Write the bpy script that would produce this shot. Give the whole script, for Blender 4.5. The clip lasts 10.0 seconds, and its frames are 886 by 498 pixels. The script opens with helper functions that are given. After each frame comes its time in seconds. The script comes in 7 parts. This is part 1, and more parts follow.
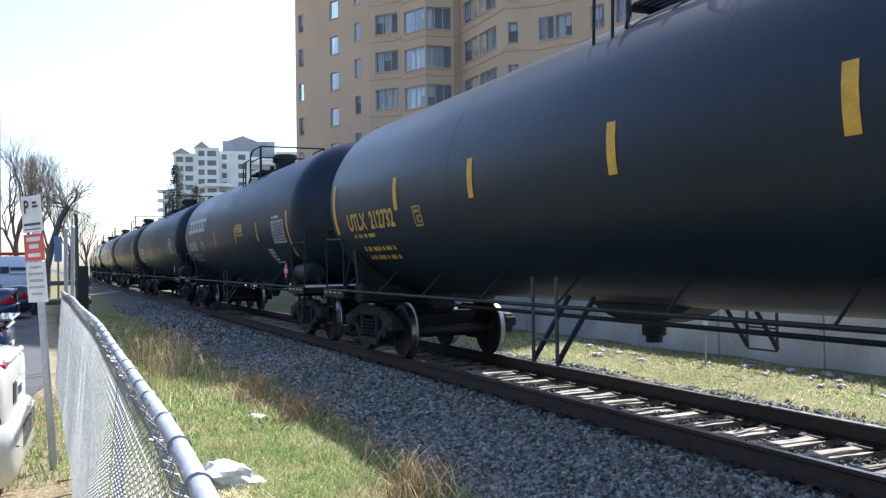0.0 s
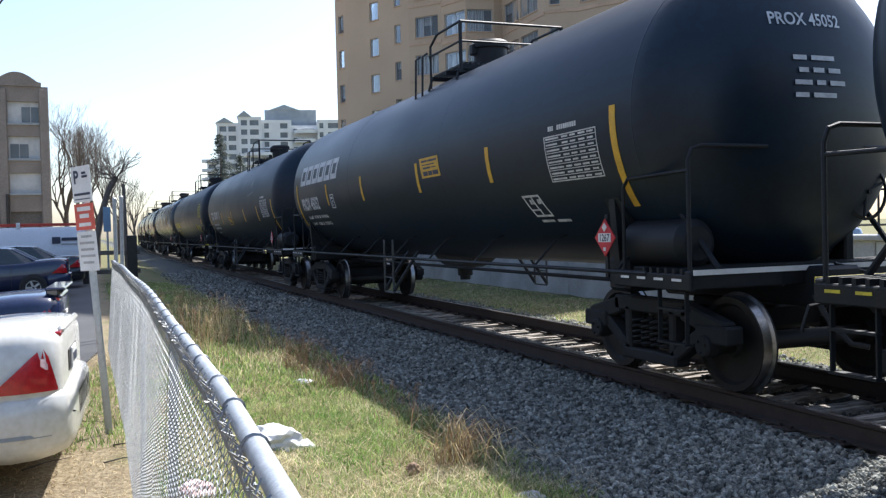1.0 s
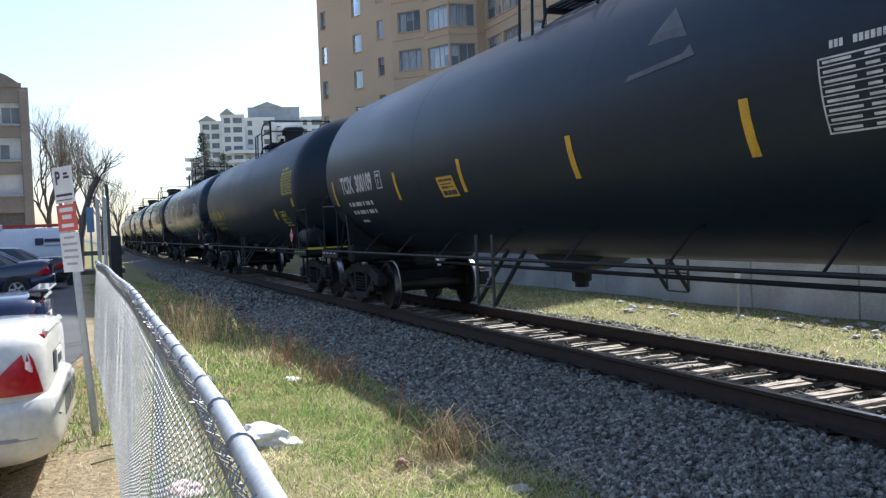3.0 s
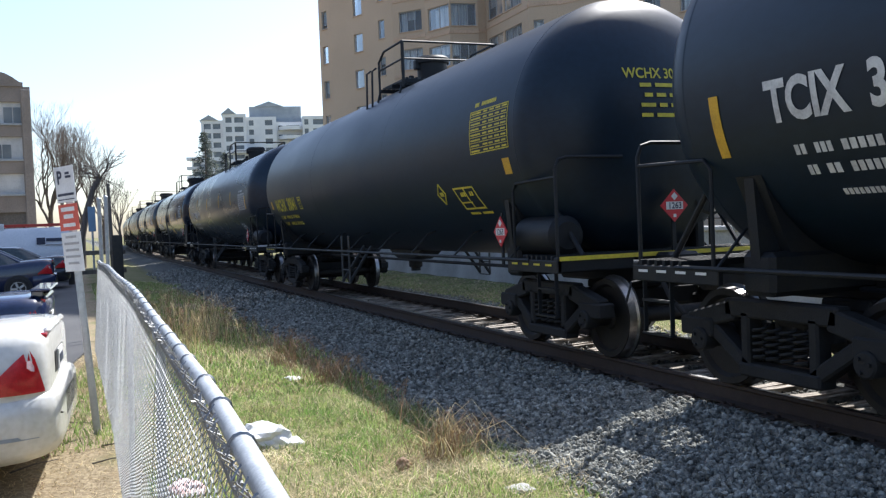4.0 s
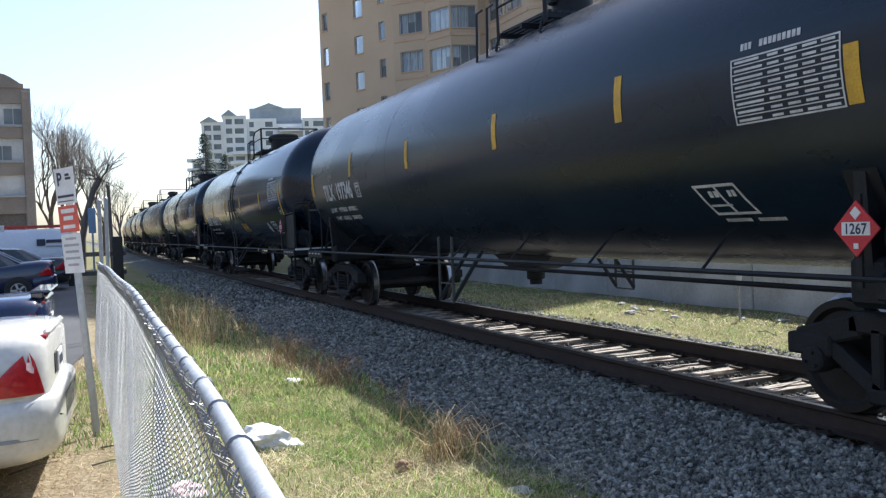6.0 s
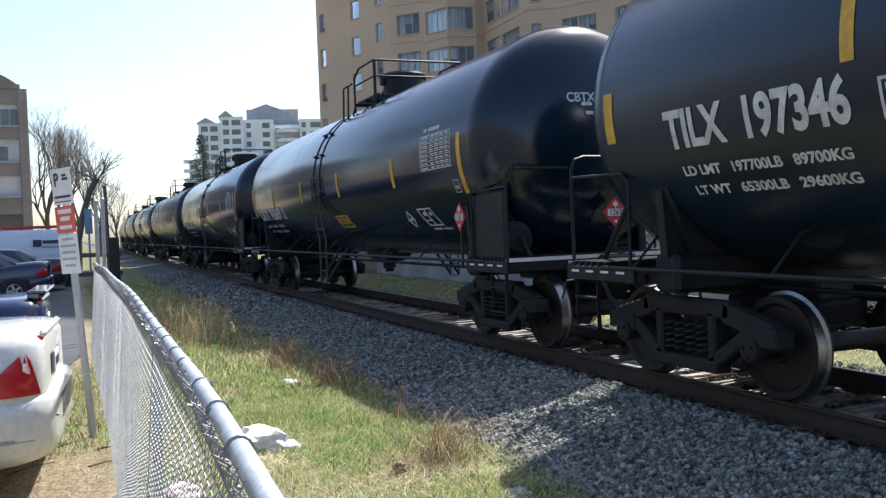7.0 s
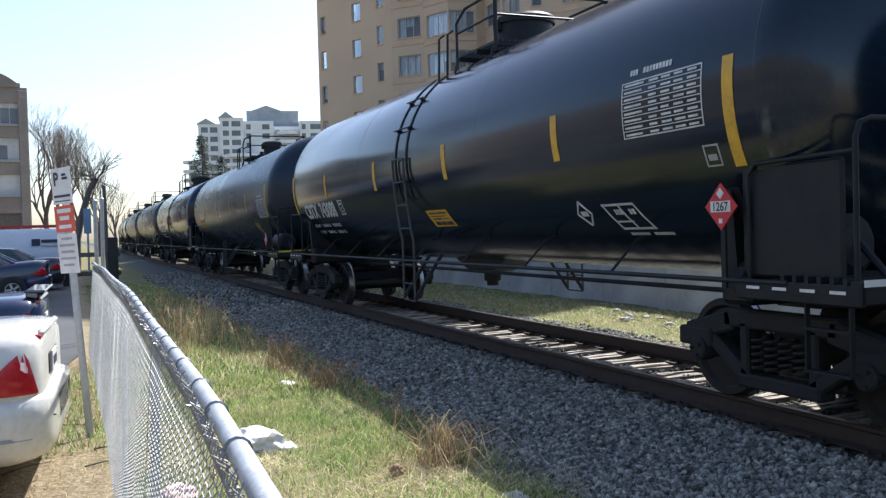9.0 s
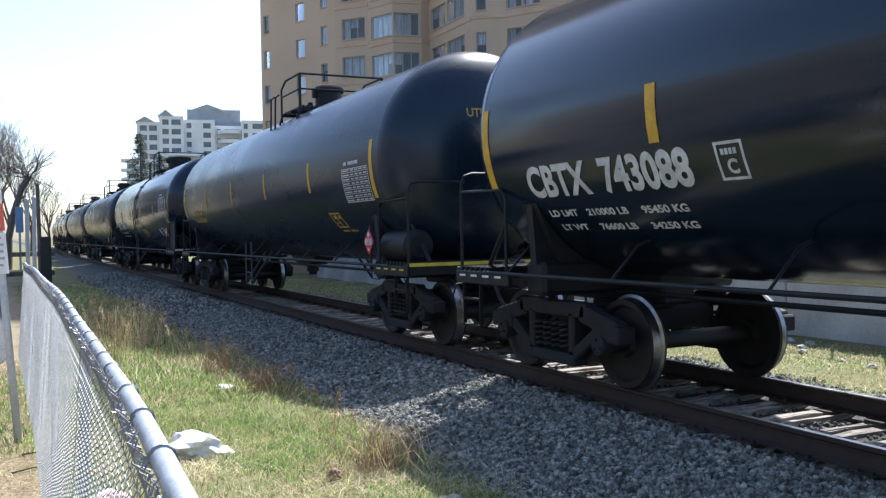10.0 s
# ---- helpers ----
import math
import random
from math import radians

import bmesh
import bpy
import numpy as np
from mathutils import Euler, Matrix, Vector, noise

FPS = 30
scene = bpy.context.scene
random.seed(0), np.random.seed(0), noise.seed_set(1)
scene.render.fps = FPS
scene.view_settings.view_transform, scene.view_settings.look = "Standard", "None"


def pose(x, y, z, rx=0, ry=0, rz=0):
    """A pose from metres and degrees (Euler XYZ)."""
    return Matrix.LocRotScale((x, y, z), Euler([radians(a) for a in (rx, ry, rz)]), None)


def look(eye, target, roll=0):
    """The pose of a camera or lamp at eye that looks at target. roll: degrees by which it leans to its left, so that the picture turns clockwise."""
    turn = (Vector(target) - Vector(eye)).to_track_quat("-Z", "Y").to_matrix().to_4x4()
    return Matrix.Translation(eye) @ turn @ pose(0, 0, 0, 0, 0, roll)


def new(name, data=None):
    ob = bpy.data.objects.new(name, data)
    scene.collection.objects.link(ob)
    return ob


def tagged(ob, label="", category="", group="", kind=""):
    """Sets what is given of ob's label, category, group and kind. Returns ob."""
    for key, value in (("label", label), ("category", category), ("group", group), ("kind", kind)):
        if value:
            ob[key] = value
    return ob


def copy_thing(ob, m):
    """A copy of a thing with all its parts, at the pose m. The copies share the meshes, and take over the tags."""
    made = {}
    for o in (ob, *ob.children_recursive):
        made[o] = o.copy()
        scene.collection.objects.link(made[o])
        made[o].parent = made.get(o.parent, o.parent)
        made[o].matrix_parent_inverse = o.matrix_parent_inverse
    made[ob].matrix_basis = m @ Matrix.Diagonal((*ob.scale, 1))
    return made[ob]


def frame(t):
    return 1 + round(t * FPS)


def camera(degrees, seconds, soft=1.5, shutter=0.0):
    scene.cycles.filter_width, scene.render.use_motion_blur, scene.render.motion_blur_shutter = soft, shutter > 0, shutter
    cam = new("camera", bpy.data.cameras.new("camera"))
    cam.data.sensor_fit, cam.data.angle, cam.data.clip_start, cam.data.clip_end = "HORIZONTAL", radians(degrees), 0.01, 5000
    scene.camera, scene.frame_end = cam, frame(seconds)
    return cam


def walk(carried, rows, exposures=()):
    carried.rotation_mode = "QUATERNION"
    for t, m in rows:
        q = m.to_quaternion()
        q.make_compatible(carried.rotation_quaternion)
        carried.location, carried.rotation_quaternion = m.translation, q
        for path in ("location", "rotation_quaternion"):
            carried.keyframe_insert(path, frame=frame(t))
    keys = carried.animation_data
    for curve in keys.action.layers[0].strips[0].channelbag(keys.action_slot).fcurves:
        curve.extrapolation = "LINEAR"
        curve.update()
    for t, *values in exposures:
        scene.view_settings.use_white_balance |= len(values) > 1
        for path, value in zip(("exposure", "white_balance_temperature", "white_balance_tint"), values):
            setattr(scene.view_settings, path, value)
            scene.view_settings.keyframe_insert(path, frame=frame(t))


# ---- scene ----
cam = camera(53.0, 10.0, soft=1.3)

walk(cam, [
    (0.0, pose(0.002, -0.016, 1.508, 90.87, 0.80, -24.21)),
    (0.5, pose(-0.005, 0.005, 1.498, 89.19, 1.08, -21.89)),
    (1.0, pose(-0.005, 0.009, 1.498, 88.74, 1.45, -21.49)),
    (1.5, pose(-0.007, 0.008, 1.497, 88.39, 1.81, -21.75)),
    (2.0, pose(-0.003, 0.013, 1.497, 88.56, 1.90, -22.01)),
    (2.5, pose(-0.001, 0.008, 1.499, 88.40, 2.31, -22.44)),
    (4.0, pose(-0.002, -0.002, 1.501, 88.37, 2.30, -22.33)),
    (4.5, pose(-0.000, -0.000, 1.500, 88.30, 2.20, -22.30)),
    (5.0, pose(0.000, -0.002, 1.500, 88.30, 2.20, -22.35)),
    (5.5, pose(0.001, -0.005, 1.503, 88.41, 2.24, -22.28)),
    (7.0, pose(-0.002, 0.004, 1.501, 88.57, 2.15, -22.52)),
    (7.5, pose(-0.008, 0.006, 1.499, 88.67, 1.97, -22.50)),
    (8.0, pose(-0.009, 0.008, 1.500, 88.77, 1.88, -22.44)),
    (8.5, pose(-0.009, 0.005, 1.500, 88.86, 1.74, -22.47)),
    (9.0, pose(-0.006, 0.003, 1.501, 88.77, 1.59, -22.59)),
    (9.5, pose(-0.002, 0.006, 1.500, 88.62, 1.43, -22.86)),
    (10.0, pose(0.012, -0.009, 1.508, 88.85, 1.03, -26.25)),
], exposures=[(0.0, 1.16, 5850, 11), (0.4, 0.98, 6000, 11), (1.0, 0.90, 6050, 11), (9.4, 0.90, 6050, 11), (10.0, 1.02, 5850, 11)])

# ---- world and sun ----
SUN_DIR = Vector((0.482, 0.405, 0.777))
world = bpy.data.worlds.new("sky")
scene.world = world
world.use_nodes = True
wn = world.node_tree
sky = wn.nodes.new("ShaderNodeTexSky")
sky.sky_type = 'NISHITA'
sky.sun_disc = False
sky.sun_elevation = math.asin(SUN_DIR.z)
sky.sun_rotation = math.atan2(SUN_DIR.x, SUN_DIR.y)
sky.altitude = 100.0
sky.air_density, sky.dust_density, sky.ozone_density = 1.0, 1.8, 1.0
bgn = wn.nodes["Background"]
bgn.inputs["Strength"].default_value = 0.130
wn.links.new(sky.outputs["Color"], bgn.inputs["Color"])

sun_data = bpy.data.lights.new("sun", 'SUN')
sun_data.energy, sun_data.angle, sun_data.color = 5.0, radians(0.53), (1.0, 0.95, 0.87)
sun = new("sun", sun_data)
sun.matrix_world = look(SUN_DIR * 60, (0, 0, 0))


# ---- materials ----
def material(name, color, rough=0.6, metal=0.0, color2=None, scale=6.0, fine=60.0, bump=0.15, spec=0.5,
             stretch=(1, 1, 1), island=0.0, coat=0.0, obj_rand=0.0, contrast=(0.35, 0.65), rough_var=0.12, dist=0.01):
    """A surface with grain and stains at two scales, in metres of the object's own space."""
    m = bpy.data.materials.new(name)
    m.use_nodes = True
    nt = m.node_tree
    b = nt.nodes["Principled BSDF"]
    b.inputs["Metallic"].default_value = metal
    b.inputs["Specular IOR Level"].default_value = spec
    b.inputs["Coat Weight"].default_value = coat
    tc = nt.nodes.new("ShaderNodeTexCoord")
    mp = nt.nodes.new("ShaderNodeMapping")
    mp.inputs["Scale"].default_value = stretch
    nt.links.new(tc.outputs["Object"], mp.inputs["Vector"])
    big = nt.nodes.new("ShaderNodeTexNoise")
    big.inputs["Scale"].default_value, big.inputs["Detail"].default_value = scale, 5
    small = nt.nodes.new("ShaderNodeTexNoise")
    small.inputs["Scale"].default_value, small.inputs["Detail"].default_value = fine, 3
    nt.links.new(mp.outputs["Vector"], big.inputs["Vector"])
    nt.links.new(mp.outputs["Vector"], small.inputs["Vector"])
    ramp = nt.nodes.new("ShaderNodeValToRGB")
    c2 = color2 or tuple(c * 0.7 for c in color)
    ramp.color_ramp.elements[0].position, ramp.color_ramp.elements[1].position = contrast
    ramp.color_ramp.elements[0].color, ramp.color_ramp.elements[1].color = (*c2, 1), (*color, 1)
    nt.links.new(big.outputs["Fac"], ramp.inputs["Fac"])
    mix = nt.nodes.new("ShaderNodeMix")
    mix.data_type, mix.blend_type = 'RGBA', 'OVERLAY'
    mix.inputs["Factor"].default_value = 0.35
    nt.links.new(ramp.outputs["Color"], mix.inputs["A"])
    nt.links.new(small.outputs["Fac"], mix.inputs["B"])
    col = mix.outputs["Result"]
    if island or obj_rand:
        src = nt.nodes.new("ShaderNodeNewGeometry").outputs["Random Per Island"] if island else nt.nodes.new("ShaderNodeObjectInfo").outputs["Random"]
        amt = island or obj_rand
        mr = nt.nodes.new("ShaderNodeMapRange")
        mr.inputs["To Min"].default_value, mr.inputs["To Max"].default_value = 1 - amt, 1 + amt
        nt.links.new(src, mr.inputs["Value"])
        hsv = nt.nodes.new("ShaderNodeHueSaturation")
        nt.links.new(col, hsv.inputs["Color"])
        nt.links.new(mr.outputs["Result"], hsv.inputs["Value"])
        col = hsv.outputs["Color"]
    nt.links.new(col, b.inputs["Base Color"])
    rr = nt.nodes.new("ShaderNodeMapRange")
    rr.inputs["To Min"].default_value, rr.inputs["To Max"].default_value = max(0.02, rough - rough_var), min(1, rough + rough_var)
    nt.links.new(big.outputs["Fac"], rr.inputs["Value"])
    nt.links.new(rr.outputs["Result"], b.inputs["Roughness"])
    if bump:
        bp = nt.nodes.new("ShaderNodeBump")
        bp.inputs["Strength"].default_value, bp.inputs["Distance"].default_value = bump, dist
        nt.links.new(small.outputs["Fac"], bp.inputs["Height"])
        nt.links.new(bp.outputs["Normal"], b.inputs["Normal"])
    return m


def glass_material(name, tint=(0.9, 0.95, 1.0), dark=0.0):
    m = bpy.data.materials.new(name)
    m.use_nodes = True
    b = m.node_tree.nodes["Principled BSDF"]
    b.inputs["Base Color"].default_value = (*tint, 1)
    b.inputs["Roughness"].default_value = 0.03
    b.inputs["IOR"].default_value = 1.5
    b.inputs["Transmission Weight"].default_value = 1.0 - dark
    return m


M_TANK = material("black tank paint", (0.007, 0.018, 0.034), 0.28, color2=(0.005, 0.013, 0.025), scale=1.2, fine=14, bump=0.025, spec=0.45, stretch=(1, 0.5, 1), rough_var=0.08)
M_TANK_SATIN = material("weathered black tank paint", (0.008, 0.019, 0.034), 0.42, color2=(0.006, 0.014, 0.025), scale=1.0, fine=14, bump=0.04, spec=0.35, stretch=(1, 0.5, 1), rough_var=0.1)
M_TANK_GLOSS = material("glossy black tank paint", (0.005, 0.015, 0.030), 0.17, color2=(0.004, 0.011, 0.022), scale=1.0, fine=12, bump=0.012, rough_var=0.05)
M_STEEL = material("dark car steel", (0.011, 0.0145, 0.019), 0.55, color2=(0.015, 0.016, 0.018), scale=5, fine=60, bump=0.2, spec=0.3)
M_DUSTY = material("dusty grey steel", (0.075, 0.082, 0.085), 0.7, color2=(0.045, 0.05, 0.052), scale=6, fine=60, bump=0.2)
M_TRUCK = material("dusty cast steel", (0.017, 0.018, 0.020), 0.8, color2=(0.009, 0.010, 0.011), scale=7, fine=50, bump=0.35)
M_WHEEL = material("rolled wheel steel", (0.020, 0.020, 0.020), 0.6, metal=0.2, color2=(0.014, 0.012, 0.011), scale=6, fine=50, bump=0.2)
M_TREAD = material("polished steel", (0.40, 0.40, 0.40), 0.36, metal=1.0, color2=(0.24, 0.23, 0.22), scale=8, fine=80, bump=0.05)
M_RAILSIDE = material("rusty rail steel", (0.050, 0.036, 0.030), 0.8, color2=(0.035, 0.025, 0.02), scale=9, fine=70, bump=0.4)
M_YELLOW = material("yellow reflective tape", (0.72, 0.42, 0.03), 0.5, color2=(0.55, 0.32, 0.03), scale=8, bump=0.03)
M_MARKY = material("yellow stencil paint", (0.70, 0.58, 0.05), 0.6, color2=(0.5, 0.42, 0.05), scale=9, bump=0.02)
M_MARKO = material("faded amber stencil paint", (0.62, 0.40, 0.06), 0.6, color2=(0.42, 0.28, 0.06), scale=9, bump=0.02)
M_MARKW = material("white stencil paint", (0.70, 0.71, 0.70), 0.6, color2=(0.5, 0.5, 0.5), scale=9, bump=0.02)
M_SCUFF = material("scuffed paint", (0.10, 0.105, 0.11), 0.5, color2=(0.05, 0.052, 0.055), scale=3, fine=20, bump=0.05)
M_RED = material("red placard", (0.62, 0.04, 0.05), 0.5, color2=(0.5, 0.03, 0.04), bump=0.02)
M_WHITE = material("white enamel", (0.78, 0.78, 0.77), 0.4, color2=(0.66, 0.66, 0.65), bump=0.02)
M_GALV = material("galvanised steel", (0.52, 0.54, 0.55), 0.5, metal=0.5, color2=(0.42, 0.44, 0.45), scale=20, fine=150, bump=0.08)
M_WIRE = material("galvanised wire", (0.36, 0.375, 0.385), 0.45, metal=0.6, color2=(0.22, 0.23, 0.24), scale=20, fine=150, bump=0.0)
M_TIE = material("weathered sleeper wood", (0.46, 0.41, 0.35), 0.9, color2=(0.13, 0.11, 0.09), scale=5, fine=40, bump=0.6, stretch=(1, 6, 6), obj_rand=0.3)
M_STONE = material("crushed limestone", (0.35, 0.348, 0.306), 0.9, color2=(0.05, 0.052, 0.046), scale=14, fine=90, bump=0.4, island=0.45)
M_STONE_P = material("crushed limestone piece", (0.35, 0.348, 0.306), 0.9, color2=(0.05, 0.052, 0.046), scale=14, fine=90, bump=0.4, obj_rand=0.4)
M_BRICK = material("tan brick", (0.54, 0.40, 0.275), 0.85, color2=(0.48, 0.35, 0.235), scale=0.22, fine=45, bump=0.05)
M_BAND = material("pinkish precast band", (0.56, 0.385, 0.265), 0.85, color2=(0.46, 0.32, 0.215), scale=0.6, fine=12, bump=0.15)
M_STUCCO = material("pale stucco", (0.74, 0.75, 0.75), 0.85, color2=(0.64, 0.65, 0.66), scale=0.3, fine=8, bump=0.15)
M_SLATE = material("grey roof sheet", (0.33, 0.36, 0.38), 0.6, color2=(0.26, 0.29, 0.31), scale=0.5, fine=10, bump=0.1)
M_MILL = material("old buff brick", (0.27, 0.24, 0.215), 0.9, color2=(0.21, 0.185, 0.165), scale=0.5, fine=9, bump=0.3)
M_BOARD = material("blue-grey sign paint", (0.22, 0.34, 0.46), 0.6, color2=(0.18, 0.28, 0.39), scale=3, bump=0.02)
M_PANEL = material("whitewashed window board", (0.55, 0.57, 0.58), 0.8, color2=(0.44, 0.46, 0.47), scale=1.2, fine=14, bump=0.1)
M_CURTAIN = material("pale curtain", (0.60, 0.60, 0.58), 0.9, color2=(0.36, 0.37, 0.38), scale=1.6, fine=10, bump=0.2, stretch=(6, 6, 0.4), contrast=(0.45, 0.55))
M_FRAME = material("window frame aluminium", (0.42, 0.42, 0.42), 0.5, color2=(0.33, 0.33, 0.33), bump=0.02)
M_CONC = material("pale concrete", (0.46, 0.45, 0.43), 0.9, color2=(0.34, 0.33, 0.31), scale=1.6, fine=30, bump=0.3)
M_WALLCONC = material("whitened concrete", (0.70, 0.69, 0.66), 0.9, color2=(0.52, 0.51, 0.48), scale=1.1, fine=30, bump=0.3)
M_BLACKIRON = material("black painted iron", (0.02, 0.02, 0.02), 0.5, color2=(0.035, 0.028, 0.022), bump=0.1)
M_ASPHALT = material("worn asphalt", (0.085, 0.086, 0.088), 0.9, color2=(0.06, 0.06, 0.062), scale=0.8, fine=70, bump=0.4)
M_BARK = material("grey bark", (0.16, 0.135, 0.115), 0.95, color2=(0.09, 0.075, 0.065), scale=5, fine=30, bump=0.5, stretch=(3, 3, 0.6))
M_NEEDLE = material("spruce needles", (0.035, 0.060, 0.040), 0.8, color2=(0.022, 0.040, 0.030), scale=1.5, fine=10, bump=0.0, island=0.4)
M_WOODPOLE = material("grey pole wood", (0.20, 0.17, 0.14), 0.9, color2=(0.13, 0.11, 0.09), scale=3, fine=30, bump=0.4, stretch=(4, 4, 0.5))
M_CARWHITE = material("champagne white car paint", (0.66, 0.65, 0.60), 0.25, color2=(0.62, 0.61, 0.57), scale=1.0, fine=20, bump=0.0, coat=0.6, rough_var=0.04)
M_CARBLUE = material("dark blue car paint", (0.018, 0.028, 0.075), 0.22, color2=(0.014, 0.022, 0.060), scale=1.0, fine=20, bump=0.0, coat=0.6, rough_var=0.04)
M_CARSILVER = material("silver-blue car paint", (0.30, 0.36, 0.43), 0.25, metal=0.3, color2=(0.27, 0.32, 0.39), scale=1.0, fine=20, bump=0.0, coat=0.6, rough_var=0.04)
M_CARBLACK = material("near black car paint", (0.016, 0.018, 0.026), 0.25, color2=(0.012, 0.013, 0.018), scale=1.0, fine=20, bump=0.0, coat=0.6, rough_var=0.04)
M_VAN = material("white van paint", (0.74, 0.76, 0.79), 0.35, color2=(0.68, 0.70, 0.73), scale=1.0, fine=20, bump=0.0, coat=0.3)
M_TAIL = material("red lamp lens", (0.55, 0.015, 0.02), 0.12, color2=(0.42, 0.01, 0.015), scale=30, fine=160, bump=0.15, coat=0.8)
M_CLEAR = material("clear lamp lens", (0.60, 0.44, 0.44), 0.12, color2=(0.46, 0.28, 0.28), scale=40, fine=160, bump=0.15, coat=0.8)
M_RUBBER = material("tyre rubber", (0.022, 0.022, 0.022), 0.85, color2=(0.03, 0.03, 0.03), scale=10, fine=90, bump=0.2)
M_ALLOY = material("alloy wheel", (0.60, 0.60, 0.61), 0.3, metal=0.85, color2=(0.5, 0.5, 0.5), bump=0.02)
M_DARKPLASTIC = material("dark plastic", (0.025, 0.025, 0.027), 0.6, bump=0.05)
M_ORANGE = material("red rack paint", (0.55, 0.06, 0.035), 0.5, color2=(0.42, 0.045, 0.03), bump=0.05)
M_LOGO = material("navy lettering", (0.04, 0.05, 0.09), 0.5, bump=0.0)
M_BAG = material("white plastic bag", (0.78, 0.78, 0.78), 0.4, color2=(0.68, 0.68, 0.68), scale=12, fine=40, bump=0.4)
M_PINK = material("pink wrapper", (0.62, 0.36, 0.34), 0.6, color2=(0.7, 0.6, 0.58), scale=10, bump=0.2)
M_GLASS = glass_material("window glass", (0.75, 0.85, 0.95), 0.5)
M_CARGLASS = glass_material("tinted car glass", (0.10, 0.13, 0.14), 0.5)


def leaf_material(name, color, color2, through_light=0.5, vary=0.4, scale=0.8):
    """Thin blades that let light through."""
    m = material(name, color, 0.75, color2=color2, scale=scale, fine=9, bump=0.0, island=vary)
    nt = m.node_tree
    b = nt.nodes["Principled BSDF"]
    col = b.inputs["Base Color"].links[0].from_socket
    tr = nt.nodes.new("ShaderNodeBsdfTranslucent")
    nt.links.new(col, tr.inputs["Color"])
    mx = nt.nodes.new("ShaderNodeMixShader")
    mx.inputs["Fac"].default_value = through_light
    nt.links.new(b.outputs["BSDF"], mx.inputs[1])
    nt.links.new(tr.outputs["BSDF"], mx.inputs[2])
    nt.links.new(mx.outputs["Shader"], nt.nodes["Material Output"].inputs["Surface"])
    return m


M_GRASS = leaf_material("spring grass", (0.18, 0.31, 0.07), (0.34, 0.385, 0.145), 0.45, 0.65, 3.5)
M_STRAW = leaf_material("dry straw", (0.72, 0.63, 0.42), (0.50, 0.40, 0.24), 0.4, 0.55)
M_WEED = leaf_material("dead brown weed", (0.40, 0.27, 0.17), (0.27, 0.18, 0.11), 0.35)


def darken_near_rails(m, reach=(0.75, 1.15), dark=0.55):
    """Stone near the rails is coloured darker, in ragged bands along the track."""
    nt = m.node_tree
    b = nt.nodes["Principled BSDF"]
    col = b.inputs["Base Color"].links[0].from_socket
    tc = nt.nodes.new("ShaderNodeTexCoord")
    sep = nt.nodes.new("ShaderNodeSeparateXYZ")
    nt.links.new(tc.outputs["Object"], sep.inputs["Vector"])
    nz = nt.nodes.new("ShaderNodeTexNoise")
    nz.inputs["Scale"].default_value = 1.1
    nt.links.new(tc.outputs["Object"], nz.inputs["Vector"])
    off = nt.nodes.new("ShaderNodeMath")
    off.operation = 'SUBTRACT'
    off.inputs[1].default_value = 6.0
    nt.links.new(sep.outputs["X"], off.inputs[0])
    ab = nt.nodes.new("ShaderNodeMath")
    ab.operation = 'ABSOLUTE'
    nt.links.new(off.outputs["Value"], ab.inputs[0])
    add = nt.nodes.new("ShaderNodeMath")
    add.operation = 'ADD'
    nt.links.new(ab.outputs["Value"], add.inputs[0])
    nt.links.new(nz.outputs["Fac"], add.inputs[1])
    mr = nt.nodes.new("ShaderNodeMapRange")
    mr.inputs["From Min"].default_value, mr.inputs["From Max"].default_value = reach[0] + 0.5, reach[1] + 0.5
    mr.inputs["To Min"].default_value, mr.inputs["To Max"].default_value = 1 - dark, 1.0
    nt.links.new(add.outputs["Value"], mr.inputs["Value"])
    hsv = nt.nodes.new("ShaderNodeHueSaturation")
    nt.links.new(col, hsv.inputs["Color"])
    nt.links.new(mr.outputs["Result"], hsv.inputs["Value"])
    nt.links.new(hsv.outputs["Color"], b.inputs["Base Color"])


darken_near_rails(M_STONE)


